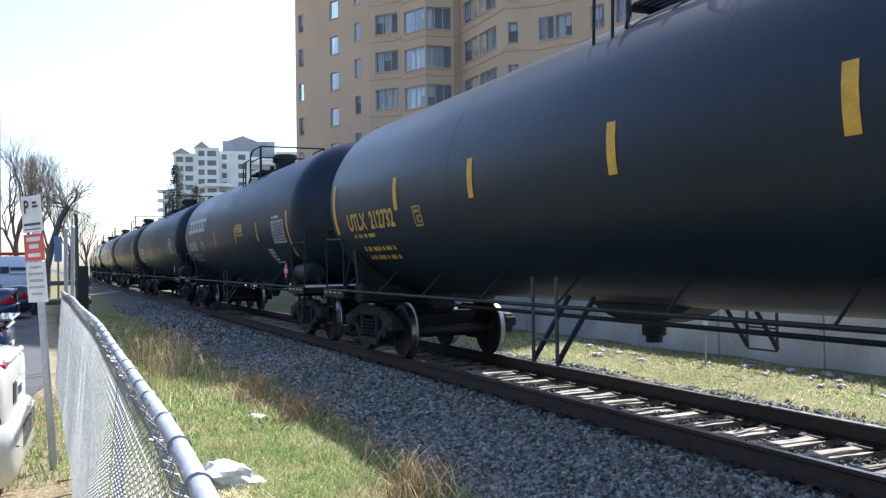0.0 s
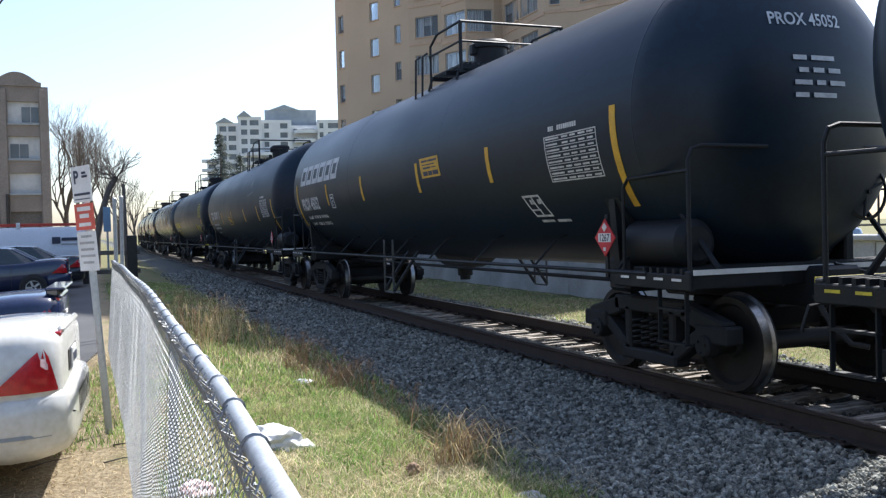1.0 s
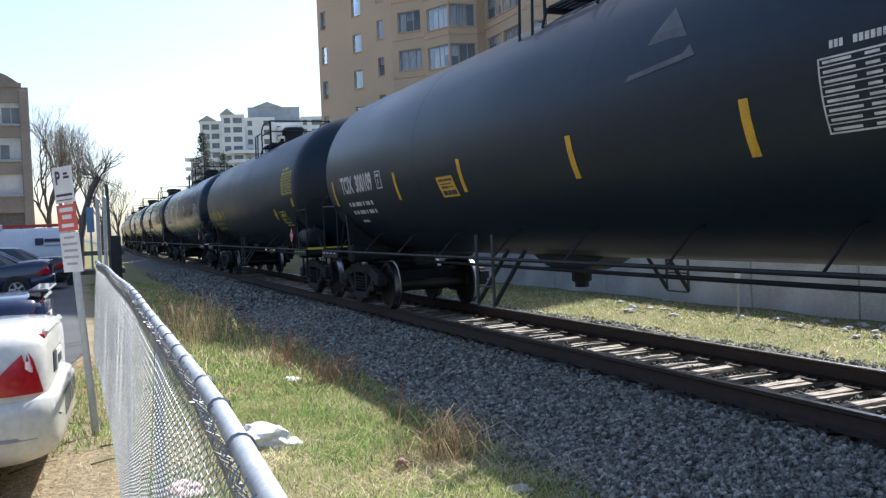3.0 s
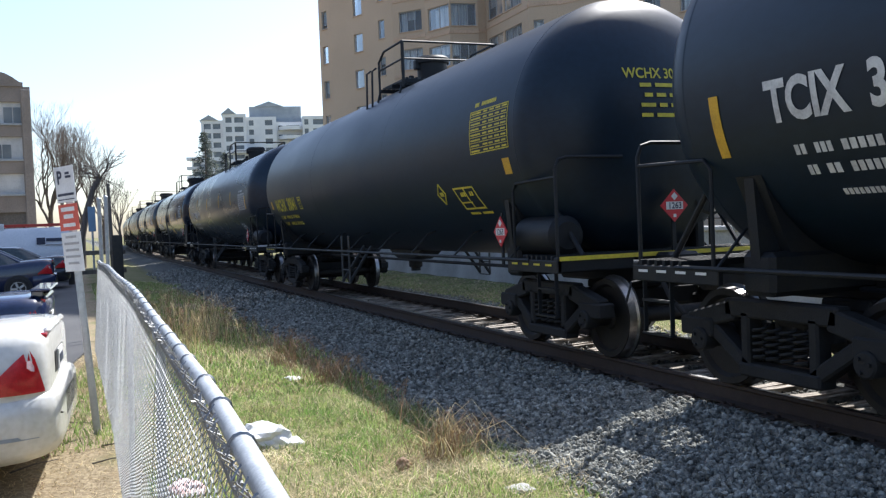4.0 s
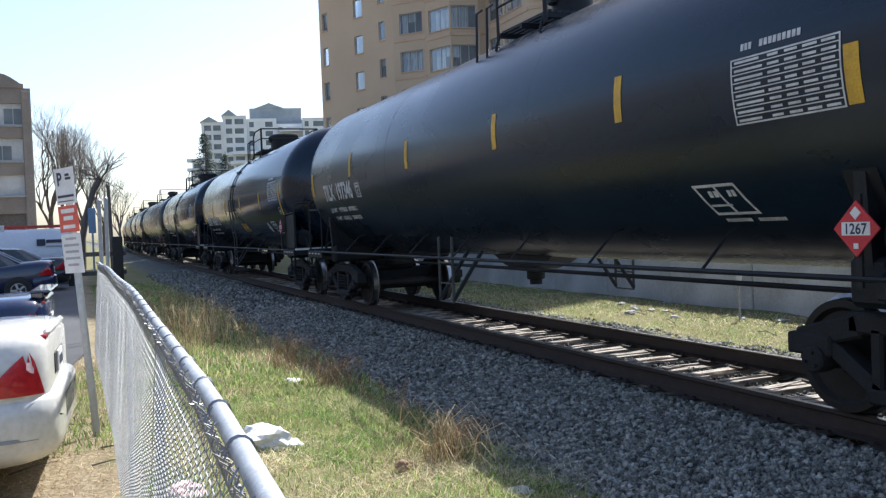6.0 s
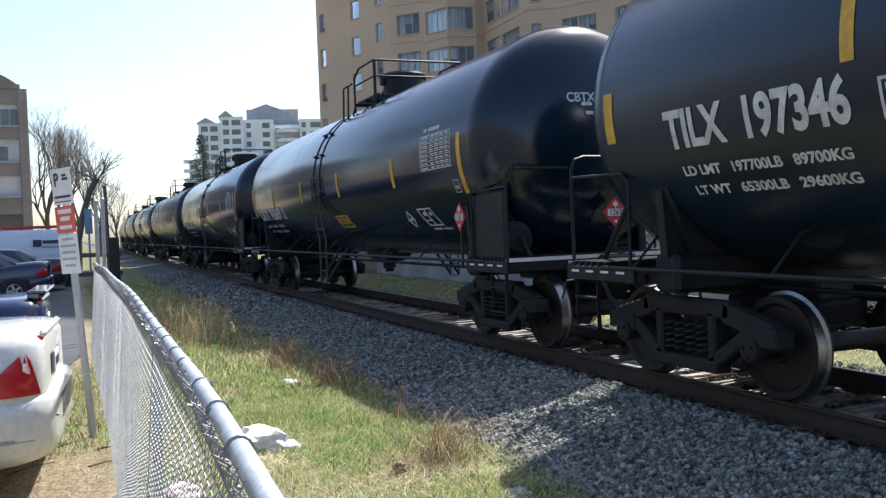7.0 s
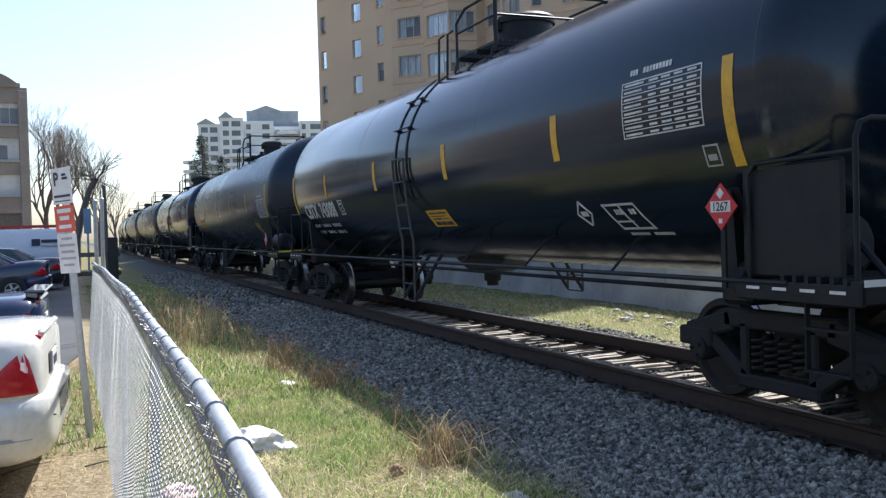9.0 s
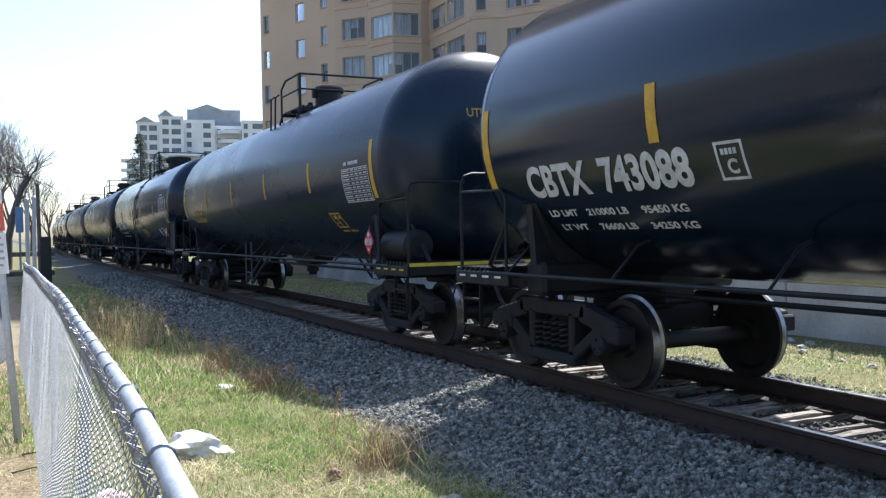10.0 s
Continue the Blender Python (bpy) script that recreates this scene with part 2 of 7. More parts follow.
def ground_material():
    """Soil, grass turf, ballast fines and car park by their place in the plan."""
    m = bpy.data.materials.new("ground surface")
    m.use_nodes = True
    nt = m.node_tree
    b = nt.nodes["Principled BSDF"]
    b.inputs["Roughness"].default_value = 0.95
    b.inputs["Specular IOR Level"].default_value = 0.2
    geo = nt.nodes.new("ShaderNodeTexCoord")
    sep = nt.nodes.new("ShaderNodeSeparateXYZ")
    nt.links.new(geo.outputs["Object"], sep.inputs["Vector"])
    n1 = nt.nodes.new("ShaderNodeTexNoise")
    n1.inputs["Scale"].default_value, n1.inputs["Detail"].default_value = 1.3, 6
    n2 = nt.nodes.new("ShaderNodeTexNoise")
    n2.inputs["Scale"].default_value, n2.inputs["Detail"].default_value = 26, 4
    for n in (n1, n2):
        nt.links.new(geo.outputs["Object"], n.inputs["Vector"])

    def ramp2(fac, c0, c1, p0=0.35, p1=0.65):
        r = nt.nodes.new("ShaderNodeValToRGB")
        r.color_ramp.elements[0].position, r.color_ramp.elements[1].position = p0, p1
        r.color_ramp.elements[0].color, r.color_ramp.elements[1].color = (*c0, 1), (*c1, 1)
        nt.links.new(fac, r.inputs["Fac"])
        return r.outputs["Color"]

    def mixc(fac, a, c):
        x = nt.nodes.new("ShaderNodeMix")
        x.data_type = 'RGBA'
        nt.links.new(fac, x.inputs["Factor"])
        nt.links.new(a, x.inputs["A"])
        nt.links.new(c, x.inputs["B"])
        return x.outputs["Result"]

    def step(x0, x1):
        """0 below x0, 1 above x1, along x with a ragged edge."""
        add = nt.nodes.new("ShaderNodeMath")
        add.operation = 'MULTIPLY_ADD'
        add.inputs[1].default_value = 1.0
        nt.links.new(n1.outputs["Fac"], add.inputs[0])
        nt.links.new(sep.outputs["X"], add.inputs[2])
        mr = nt.nodes.new("ShaderNodeMapRange")
        mr.inputs["From Min"].default_value, mr.inputs["From Max"].default_value = x0 + 0.5, x1 + 0.5
        nt.links.new(add.outputs["Value"], mr.inputs["Value"])
        return mr.outputs["Result"]

    turf = mixc(n2.outputs["Fac"], ramp2(n1.outputs["Fac"], (0.22, 0.18, 0.10), (0.11, 0.14, 0.045)), ramp2(n2.outputs["Fac"], (0.13, 0.11, 0.06), (0.20, 0.19, 0.08)))
    soil = mixc(n2.outputs["Fac"], ramp2(n1.outputs["Fac"], (0.22, 0.165, 0.10), (0.32, 0.26, 0.16)), ramp2(n2.outputs["Fac"], (0.13, 0.10, 0.065), (0.42, 0.35, 0.23)))
    fines = ramp2(n2.outputs["Fac"], (0.06, 0.06, 0.054), (0.19, 0.19, 0.17))
    c = mixc(step(0.15, 0.45), soil, turf)
    c = mixc(step(3.0, 3.5), c, fines)
    c = mixc(step(8.0, 8.4), c, mixc(n1.outputs["Fac"], turf, turf))
    nt.links.new(c, b.inputs["Base Color"])
    bp = nt.nodes.new("ShaderNodeBump")
    bp.inputs["Strength"].default_value, bp.inputs["Distance"].default_value = 0.7, 0.03
    nt.links.new(n2.outputs["Fac"], bp.inputs["Height"])
    nt.links.new(bp.outputs["Normal"], b.inputs["Normal"])
    darken_near_rails(m)
    return m


# ---- mesh building ----
class Shape:
    """Collects faces of one mesh."""

    def __init__(self):
        self.v, self.f = [], []

    def add(self, verts, faces):
        k = len(self.v)
        self.v.extend(tuple(p) for p in verts)
        self.f.extend(tuple(i + k for i in face) for face in faces)
        return self

    def box(self, c, s, rot=None, bevel=0.0):
        hx, hy, hz = (d / 2 for d in s)
        m = (rot or Matrix()).to_4x4()
        if bevel <= 0:
            vs = [Vector((x * hx, y * hy, z * hz)) for x in (-1, 1) for y in (-1, 1) for z in (-1, 1)]
            fs = [(0, 1, 3, 2), (4, 6, 7, 5), (0, 4, 5, 1), (2, 3, 7, 6), (0, 2, 6, 4), (1, 5, 7, 3)]
        else:
            bm = bmesh.new()
            bmesh.ops.create_cube(bm, size=1, matrix=Matrix.Diagonal((*s, 1)))
            bmesh.ops.bevel(bm, geom=bm.edges[:], offset=min(bevel, 0.45 * min(s)), segments=1, affect='EDGES')
            bm.verts.index_update()
            vs = [v.co.copy() for v in bm.verts]
            fs = [[v.index for v in f.verts] for f in bm.faces]
            bm.free()
        return self.add([m @ v + Vector(c) for v in vs], fs)

    def tube(self, path, r, n=6, caps=True, taper=None):
        pts = [Vector(p) for p in path]
        vs, fs = [], []
        ref = None
        for i, p in enumerate(pts):
            d = (pts[min(i + 1, len(pts) - 1)] - pts[max(i - 1, 0)]).normalized()
            a = ref - d * ref.dot(d) if ref is not None else d.orthogonal()
            if a.length < 1e-6:
                a = d.orthogonal()
            a.normalize()
            ref = a
            b = d.cross(a)
            rr = r if taper is None else r + (taper - r) * i / (len(pts) - 1)
            vs += [p + (a * math.cos(t) + b * math.sin(t)) * rr for t in (2 * math.pi * k / n for k in range(n))]
        for i in range(len(pts) - 1):
            for k in range(n):
                k2 = (k + 1) % n
                fs.append((i * n + k, i * n + k2, (i + 1) * n + k2, (i + 1) * n + k))
        if caps:
            fs.append(tuple(range(n - 1, -1, -1)))
            fs.append(tuple((len(pts) - 1) * n + k for k in range(n)))
        return self.add(vs, fs)

    def revolve(self, prof, origin, axis, n=24, start=None):
        """prof: (along, radius) pairs turned round axis through origin."""
        axis = Vector(axis).normalized()
        a = Vector(start) if start else axis.orthogonal().normalized()
        b = axis.cross(a)
        o = Vector(origin)
        vs, fs, rings = [], [], []
        for s, r in prof:
            if r < 1e-5:
                rings.append([len(vs)] * n)
                vs.append(o + axis * s)
            else:
                rings.append(list(range(len(vs), len(vs) + n)))
                vs += [o + axis * s + (a * math.cos(2 * math.pi * k / n) + b * math.sin(2 * math.pi * k / n)) * r for k in range(n)]
        for p, q in zip(rings, rings[1:]):
            for k in range(n):
                k2 = (k + 1) % n
                face = []
                for i in (p[k], p[k2], q[k2], q[k]):
                    if i not in face:
                        face.append(i)
                if len(face) > 2:
                    fs.append(tuple(face))
        return self.add(vs, fs)

    def prism(self, poly, axis, lo, hi):
        """A polygon of (a, b) pairs drawn out along axis 0, 1 or 2 from lo to hi."""
        n = len(poly)
        vs = []
        for w in (lo, hi):
            for a, b in poly:
                vs.append(((w, a, b), (a, w, b), (a, b, w))[axis])
        fs = [tuple(range(n)), tuple(range(2 * n - 1, n - 1, -1))]
        fs += [(i, i + n, (i + 1) % n + n, (i + 1) % n) for i in range(n)]
        return self.add(vs, fs)

    def mesh(self, name, smooth=35.0):
        me = bpy.data.meshes.new(name)
        me.from_pydata([tuple(v) for v in self.v], [], self.f)
        bm = bmesh.new()
        bm.from_mesh(me)
        if len(bm.faces) < 60000:
            bmesh.ops.recalc_face_normals(bm, faces=bm.faces)
        bm.to_mesh(me)
        bm.free()
        if smooth:
            me.polygons.foreach_set("use_smooth", [True] * len(me.polygons))
            me.set_sharp_from_angle(angle=radians(smooth))
        return me


def part(name, shape, mat, parent=None, label="", smooth=35.0, m=None):
    """One mesh object, under a thing or a part."""
    me = shape.mesh(name, smooth) if isinstance(shape, Shape) else shape
    if not me.materials:
        me.materials.append(mat)
    ob = new(name, me)
    if parent is not None:
        ob.parent = parent
    if m is not None:
        ob.matrix_basis = m
    return tagged(ob, label) if label else ob


def thing(name, m, label, category, group="", kind=""):
    ob = new(name)
    ob.matrix_basis = m
    ob.empty_display_size = 0.3
    return tagged(ob, label, category, group, kind)


# ---- ground ----
D_TRACK = 6.0


def rail_line(s):
    """Place and heading of the track's centre line at s metres along it: straight, then bending gently to the east."""
    if s < 70:
        return Vector((D_TRACK, s, 0)), 0.0
    r = 1500.0
    a = (s - 70) / r
    return Vector((D_TRACK + r * (1 - math.cos(a)), 70 + r * math.sin(a), 0)), -a


def bend(y):
    return max(0.0, y - 70) ** 2 / 3000.0 if y < 400 else 36.3 + (y - 400) * 0.22


def ground_z(x, y):
    x = x - bend(y)
    pts = ((-60, -0.25), (-6, -0.25), (-0.5, -0.20), (1.2, -0.18), (2.4, -0.24), (2.9, -0.34), (3.6, -0.30), (4.5, -0.21), (4.95, -0.165), (5.25, -0.25), (6.75, -0.25), (7.05, -0.17), (7.5, -0.2), (8.2, -0.30), (9.2, -0.26), (60, -0.2))
    z = pts[-1][1] if x > 60 else pts[0][1]
    for (a, za), (b, zb) in zip(pts, pts[1:]):
        if a <= x <= b:
            z = za + (zb - za) * (x - a) / (b - a)
    if -0.3 < x < 12 and not 4.4 < x < 7.6:
        z += 0.05 * noise.noise(Vector((x * 0.9, y * 0.7, 0)))
    return z


def make_ground():
    xs = [-3000, -800, -200, -60, -30, -15, -8, -4, -2] + [-1 + 0.15 * i for i in range(80)] + [11.5, 13, 16, 22, 40, 90, 300, 900, 3000]
    ys = [-3000, -500, -100, -30, -12, -6, -3] + [-1 + 0.25 * i for i in range(84)] + [20 + 1.0 * i for i in range(30)] + [52 + 4 * i for i in range(30)] + [180, 220, 300, 400, 700, 1500, 4000]
    vs = [(x + (bend(y) if -10 < x < 60 else 0), y, ground_z(x + bend(y), y) if abs(x) < 60 else -0.25) for y in ys for x in xs]
    n = len(xs)
    fs = [(j * n + i, j * n + i + 1, (j + 1) * n + i + 1, (j + 1) * n + i) for j in range(len(ys) - 1) for i in range(n - 1)]
    s = Shape()
    s.v, s.f = vs, fs
    ob = part("ground", s, ground_material(), smooth=80)
    tagged(ob, "uneven trackside ground of turf, bare soil and ballast fines", "ground", kind="structure")
    return ob


ground = make_ground()
lot = Shape()
lot_edge = [(-40, -20), (-0.9, -20), (-1.0, 9.5), (-0.35, 11.5), (0.0, 14), (0.1, 60), (-40, 60)]
lot.prism(lot_edge, 2, -0.26, -0.165)
part("car_park", lot, M_ASPHALT)
tagged(bpy.data.objects["car_park"], "worn grey asphalt of a car park", "car park", kind="structure")

# ---- tank cars ----
TANK_R, TANK_Z = 1.5, 2.52


def on_tank(y, arc, lift=0.004, side=-1):
    """A point on the tank's side: y along the car, arc metres up from its widest line."""
    a = arc / TANK_R
    r = TANK_R + lift
    return (side * r * math.cos(a), y, TANK_Z + r * math.sin(a))


def decal(shape, y0, y1, a0, a1, lift=0.005, side=-1, thick=0.003, skew=0.0):
    """A painted or taped patch that follows the tank's round."""
    ny, na = 2, max(2, int((a1 - a0) / 0.12) + 1)
    vs = []
    for l in (lift, lift - thick):
        for j in range(na):
            a = a0 + (a1 - a0) * j / (na - 1)
            sh = skew * (a - a0)
            vs += [on_tank(y0 + sh, a, l, side), on_tank(y1 + sh, a, l, side)]
    n = na * 2
    fs = [(2 * j, 2 * j + 1, 2 * j + 3, 2 * j + 2) for j in range(na - 1)]
    fs += [(n + 2 * j + 2, n + 2 * j + 3, n + 2 * j + 1, n + 2 * j) for j in range(na - 1)]
    fs += [(2 * j, 2 * j + 2, n + 2 * j + 2, n + 2 * j) for j in range(na - 1)] + [(2 * j + 1, n + 2 * j + 1, n + 2 * j + 3, 2 * j + 3) for j in range(na - 1)]
    fs += [(0, n, n + 1, 1), (n - 2, n - 1, 2 * n - 1, 2 * n - 2)]
    shape.add(vs, fs)


def frame_decal(shape, y0, y1, a0, a1, w=0.03, skew=0.0):
    decal(shape, y0, y1, a0, a0 + w, skew=skew)
    decal(shape, y0 + skew * (a1 - a0), y1 + skew * (a1 - a0), a1 - w, a1)
    decal(shape, y0, y0 + w, a0, a1, lift=0.0052, skew=skew)
    decal(shape, y1 - w, y1, a0, a1, lift=0.0054, skew=skew)


def letters(text, size, squeeze=1.0, bold=0.0):
    """Flat mesh of the text, upright, with its start at the origin."""
    cu = bpy.data.curves.new("lettering", 'FONT')
    cu.body, cu.size, cu.fill_mode, cu.offset = text, size, 'FRONT', bold
    cu.resolution_u = 4
    ob = bpy.data.objects.new("lettering", cu)
    me = bpy.data.meshes.new_from_object(ob)
    bpy.data.objects.remove(ob)
    bpy.data.curves.remove(cu)
    vs = [(v.co.x * squeeze, v.co.y) for v in me.vertices]
    fs = [tuple(p.vertices) for p in me.polygons]
    bpy.data.meshes.remove(me)
    return vs, fs


def tank_text(text, y_start, arc, size, width=None, bold=None):
    """Lettering wrapped on the west side of the tank, of that width; it reads towards the south."""
    vs, fs = letters(text, size, 1.0, 0.036 * size if bold is None else bold)
    if size > 0.2:
        # cut into narrow courses, so that the paint lies close on the round
        bm = bmesh.new()
        bv = [bm.verts.new((x, v, 0)) for x, v in vs]
        for f in fs:
            bm.faces.new([bv[i] for i in f])
        lo, hi = min(v for _, v in vs), max(v for _, v in vs)
        for j in range(1, 7):
            bmesh.ops.bisect_plane(bm, geom=bm.verts[:] + bm.edges[:] + bm.faces[:], plane_co=(0, lo + (hi - lo) * j / 7, 0), plane_no=(0, 1, 0))
        bm.verts.index_update()
        vs = [(v.co.x, v.co.y) for v in bm.verts]
        fs = [tuple(v.index for v in f.verts) for f in bm.faces]
        bm.free()
    k = width / max(x for x, _ in vs) if width else 1.0
    # one shape a word: glyphs further apart than a third of their height start a new one
    runs = []
    for f in sorted(fs, key=lambda f: min(vs[i][0] for i in f)):
        lo, hi = min(vs[i][0] for i in f), max(vs[i][0] for i in f)
        if runs and lo - runs[-1][0] < 0.3 * size:
            runs[-1][0] = max(runs[-1][0], hi)
            runs[-1][1].append(f)
        else:
            runs.append([hi, [f]])
    words = []
    for _, faces in runs:
        ids = sorted({i for f in faces for i in f})
        at = {i: j for j, i in enumerate(ids)}
        words.append(Shape().add([on_tank(y_start - vs[i][0] * k, arc + vs[i][1], 0.0045) for i in ids], [tuple(at[i] for i in f) for f in faces]))
    return words


def bar_line(shape, y_start, arc, widths, h, gap=0.07):
    """A row of small bars for lettering too small to read."""
    y = y_start
    for w in widths:
        if h < 0.13 and w > h:
            n = max(1, round(w / (0.85 * h)))
            for k in range(n):
                decal(shape, y - w * (k + 0.72) / n, y - w * k / n, arc, arc + h)
        else:
            decal(shape, y - w, y, arc, arc + h)
        y -= w + gap


def wheelset_shapes():
    axle = Shape().tube([(-1.12, 0, 0), (1.12, 0, 0)], 0.085, 12)
    wheel = Shape()
    prof = [(-0.07, 0.0), (-0.07, 0.11), (-0.035, 0.13), (-0.03, 0.33), (-0.065, 0.36), (-0.065, 0.415), (0.035, 0.425), (0.045, 0.455), (0.07, 0.45), (0.07, 0.37), (0.02, 0.33), (0.02, 0.14), (0.08, 0.12), (0.08, 0.0)]
    wheel.revolve(prof, (0, 0, 0), (1, 0, 0), 40)
    tread = Shape().revolve([(-0.052, 0.4172), (0.030, 0.4275), (0.044, 0.4570)], (0, 0, 0), (1, 0, 0), 40)
    cap = Shape().revolve([(-0.09, 0.10), (0.03, 0.10), (0.045, 0.085), (0.045, 0.0)], (0, 0, 0), (1, 0, 0), 16)
    for k in range(3):
        a = 2 * math.pi * k / 3
        cap.tube([(0.04, 0.055 * math.cos(a), 0.055 * math.sin(a)), (0.065, 0.055 * math.cos(a), 0.055 * math.sin(a))], 0.014, 6)
    return axle.mesh("axle"), wheel.mesh("wheel"), tread.mesh("wheel_rim"), cap.mesh("bearing_cap")


def side_frame_shape():
    """Cast three-piece truck side frame, in its own plane, with two windows and a spring pocket."""
    s = Shape()
    w = 0.075

    def bar(p, q, t, depth=w):
        d = Vector((0, q[0] - p[0], q[1] - p[1]))
        c = Vector((0, (p[0] + q[0]) / 2, (p[1] + q[1]) / 2))
        rot = Matrix.Rotation(math.atan2(d.z, d.y), 3, 'X')
        s.box(c, (2 * depth, d.length + t * 0.6, t), rot.to_4x4(), bevel=0.018)
    bar((-1.02, 0.10), (-0.55, 0.22), 0.17)
    bar((1.02, 0.10), (0.55, 0.22), 0.17)
    bar((-0.55, 0.25), (0.55, 0.25), 0.15)
    bar((-0.80, 0.08), (-0.36, -0.21), 0.12)
    bar((0.80, 0.08), (0.36, -0.21), 0.12)
    bar((-0.40, -0.24), (0.40, -0.24), 0.11, 0.09)
    bar((-0.36, -0.2), (-0.36, 0.2), 0.10)
    bar((0.36, -0.2), (0.36, 0.2), 0.10)
    bar((-1.10, 0.06), (-0.78, 0.06), 0.16, 0.1)
    bar((1.10, 0.06), (0.78, 0.06), 0.16, 0.1)
    return s.mesh("side_frame")


def spring_shape():
    s = Shape()
    pts = [(0.055 * math.cos(t), 0.055 * math.sin(t), -0.18 + 0.27 * t / (2 * math.pi * 5)) for t in (2 * math.pi * k / 10 for k in range(51))]
    s.tube(pts, 0.014, 5)
    return s.mesh("spring")


WHEELSET = wheelset_shapes()
SIDE_FRAME = side_frame_shape()
SPRING = spring_shape()
GRATING_BAR = Shape().box((0, 0, 0), (2.85, 0.035, 0.05)).mesh("grating_bar")
GRATING_SLAT = Shape().box((0, 0, 0), (0.035, 1.25, 0.035)).mesh("grating_slat")
CROSS_BAR = Shape().box((0, 0, 0), (1.7, 0.06, 0.06)).mesh("cross_bar")
STENCIL_BAR_W = Shape().box((0, 0, 0), (0.006, 0.13, 0.022)).mesh("stencil_bar")
STENCIL_BAR_Y = Shape().box((0, 0, 0), (0.006, 0.13, 0.022)).mesh("stencil_bar")
WHEEL_SPIN = []


def add_truck(car, y):
    bol = Shape()
    bol.box((0, 0, 0.55), (1.9, 0.38, 0.26), bevel=0.04).box((0, 0, 0.72), (0.75, 0.5, 0.1), bevel=0.02)
    for sy in (-0.38, 0.38):
        bol.tube([(-0.75, sy, 0.32), (0.75, sy, 0.32)], 0.05, 8)
        for sx in (-0.72, 0.72):
            bol.box((sx, sy * 1.15, 0.40), (0.12, 0.12, 0.34), bevel=0.02)
    t = part("truck", bol, M_TRUCK, car, "dusty cast-steel rail truck", m=pose(0, y, 0))
    for sx in (-1, 1):
        part("side_frame", SIDE_FRAME, M_TRUCK, t, m=pose(sx * 1.0, 0, 0.47))
        for dy in (-0.22, -0.075, 0.075, 0.22):
            part("spring", SPRING, M_TRUCK, t, m=pose(sx * 1.03, dy, 0.50))
    axle, wheel, rim, cap = WHEELSET
    for dy in (-0.87, 0.87):
        ws = part("wheelset", axle, M_WHEEL, car, m=pose(0, y + dy, 0.428))
        for sx in (-1, 1):
            m = pose(sx * 0.765, 0, 0, 0, 0, 180 if sx > 0 else 0)
            part("wheel", wheel, M_WHEEL, ws, m=m)
            part("wheel_rim", rim, M_TREAD, ws, "worn bright wheel rim", m=m)
            part("bearing_cap", cap, M_TRUCK, ws, m=pose(sx * 1.09, 0, 0, 0, 0, 0 if sx > 0 else 180))
        WHEEL_SPIN.append((ws, y + dy))


def lozenge(shape, c, size, thick=0.012, axis=0):
    h = size / 2
    x, y, z = c
    if axis == 0:
        shape.prism([(y - h, z), (y, z + h), (y + h, z), (y, z - h)], 0, x - thick / 2, x + thick / 2)
    else:
        shape.prism([(x - h, z), (x, z + h), (x + h, z), (x, z - h)], 1, y - thick / 2, y + thick / 2)


def flat_text(text, size, squeeze, at, axis, flip=1, lift=0.0):
    vs, fs = letters(text, size, squeeze, 0.002)
    w = max(v[0] for v in vs)
    s = Shape()
    if axis == 0:
        s.add([(at[0] - lift, at[1] + w / 2 - x, at[2] + v) for x, v in vs], fs)
    else:
        s.add([(at[0] - w / 2 + x, at[1] - lift, at[2] + v) for x, v in vs], fs)
    return s


def placard(car, c, axis, number):
    s = Shape()
    lozenge(s, c, 0.36, 0.012, axis)
    p = part("placard", s, M_RED, car, "red diamond hazard placard with white panel")
    w = Shape()
    if axis == 0:
        w.box((c[0] - 0.009, c[1], c[2]), (0.006, 0.22, 0.085))
    else:
        w.box((c[0], c[1] - 0.009, c[2]), (0.22, 0.006, 0.085))
    part("number_panel", w, M_WHITE, p, "white panel")
    part("number", flat_text(number, 0.095, 0.95, (c[0], c[1], c[2] - 0.032), axis, lift=0.0135), M_LOGO, p, "dark placard number", smooth=0)
    o = 0.009
    for dz, sz, tilt in ((0.1, 0.06, 45), (-0.11, 0.035, 0)):
        e = Shape()
        if axis == 0:
            e.box((c[0] - o, c[1], c[2] + dz), (0.006, sz, sz), Matrix.Rotation(radians(tilt), 4, 'X'))
        else:
            e.box((c[0], c[1] - o, c[2] + dz), (sz, 0.006, sz), Matrix.Rotation(radians(tilt), 4, 'Y'))
        part("placard_mark", e, M_WHITE, p)


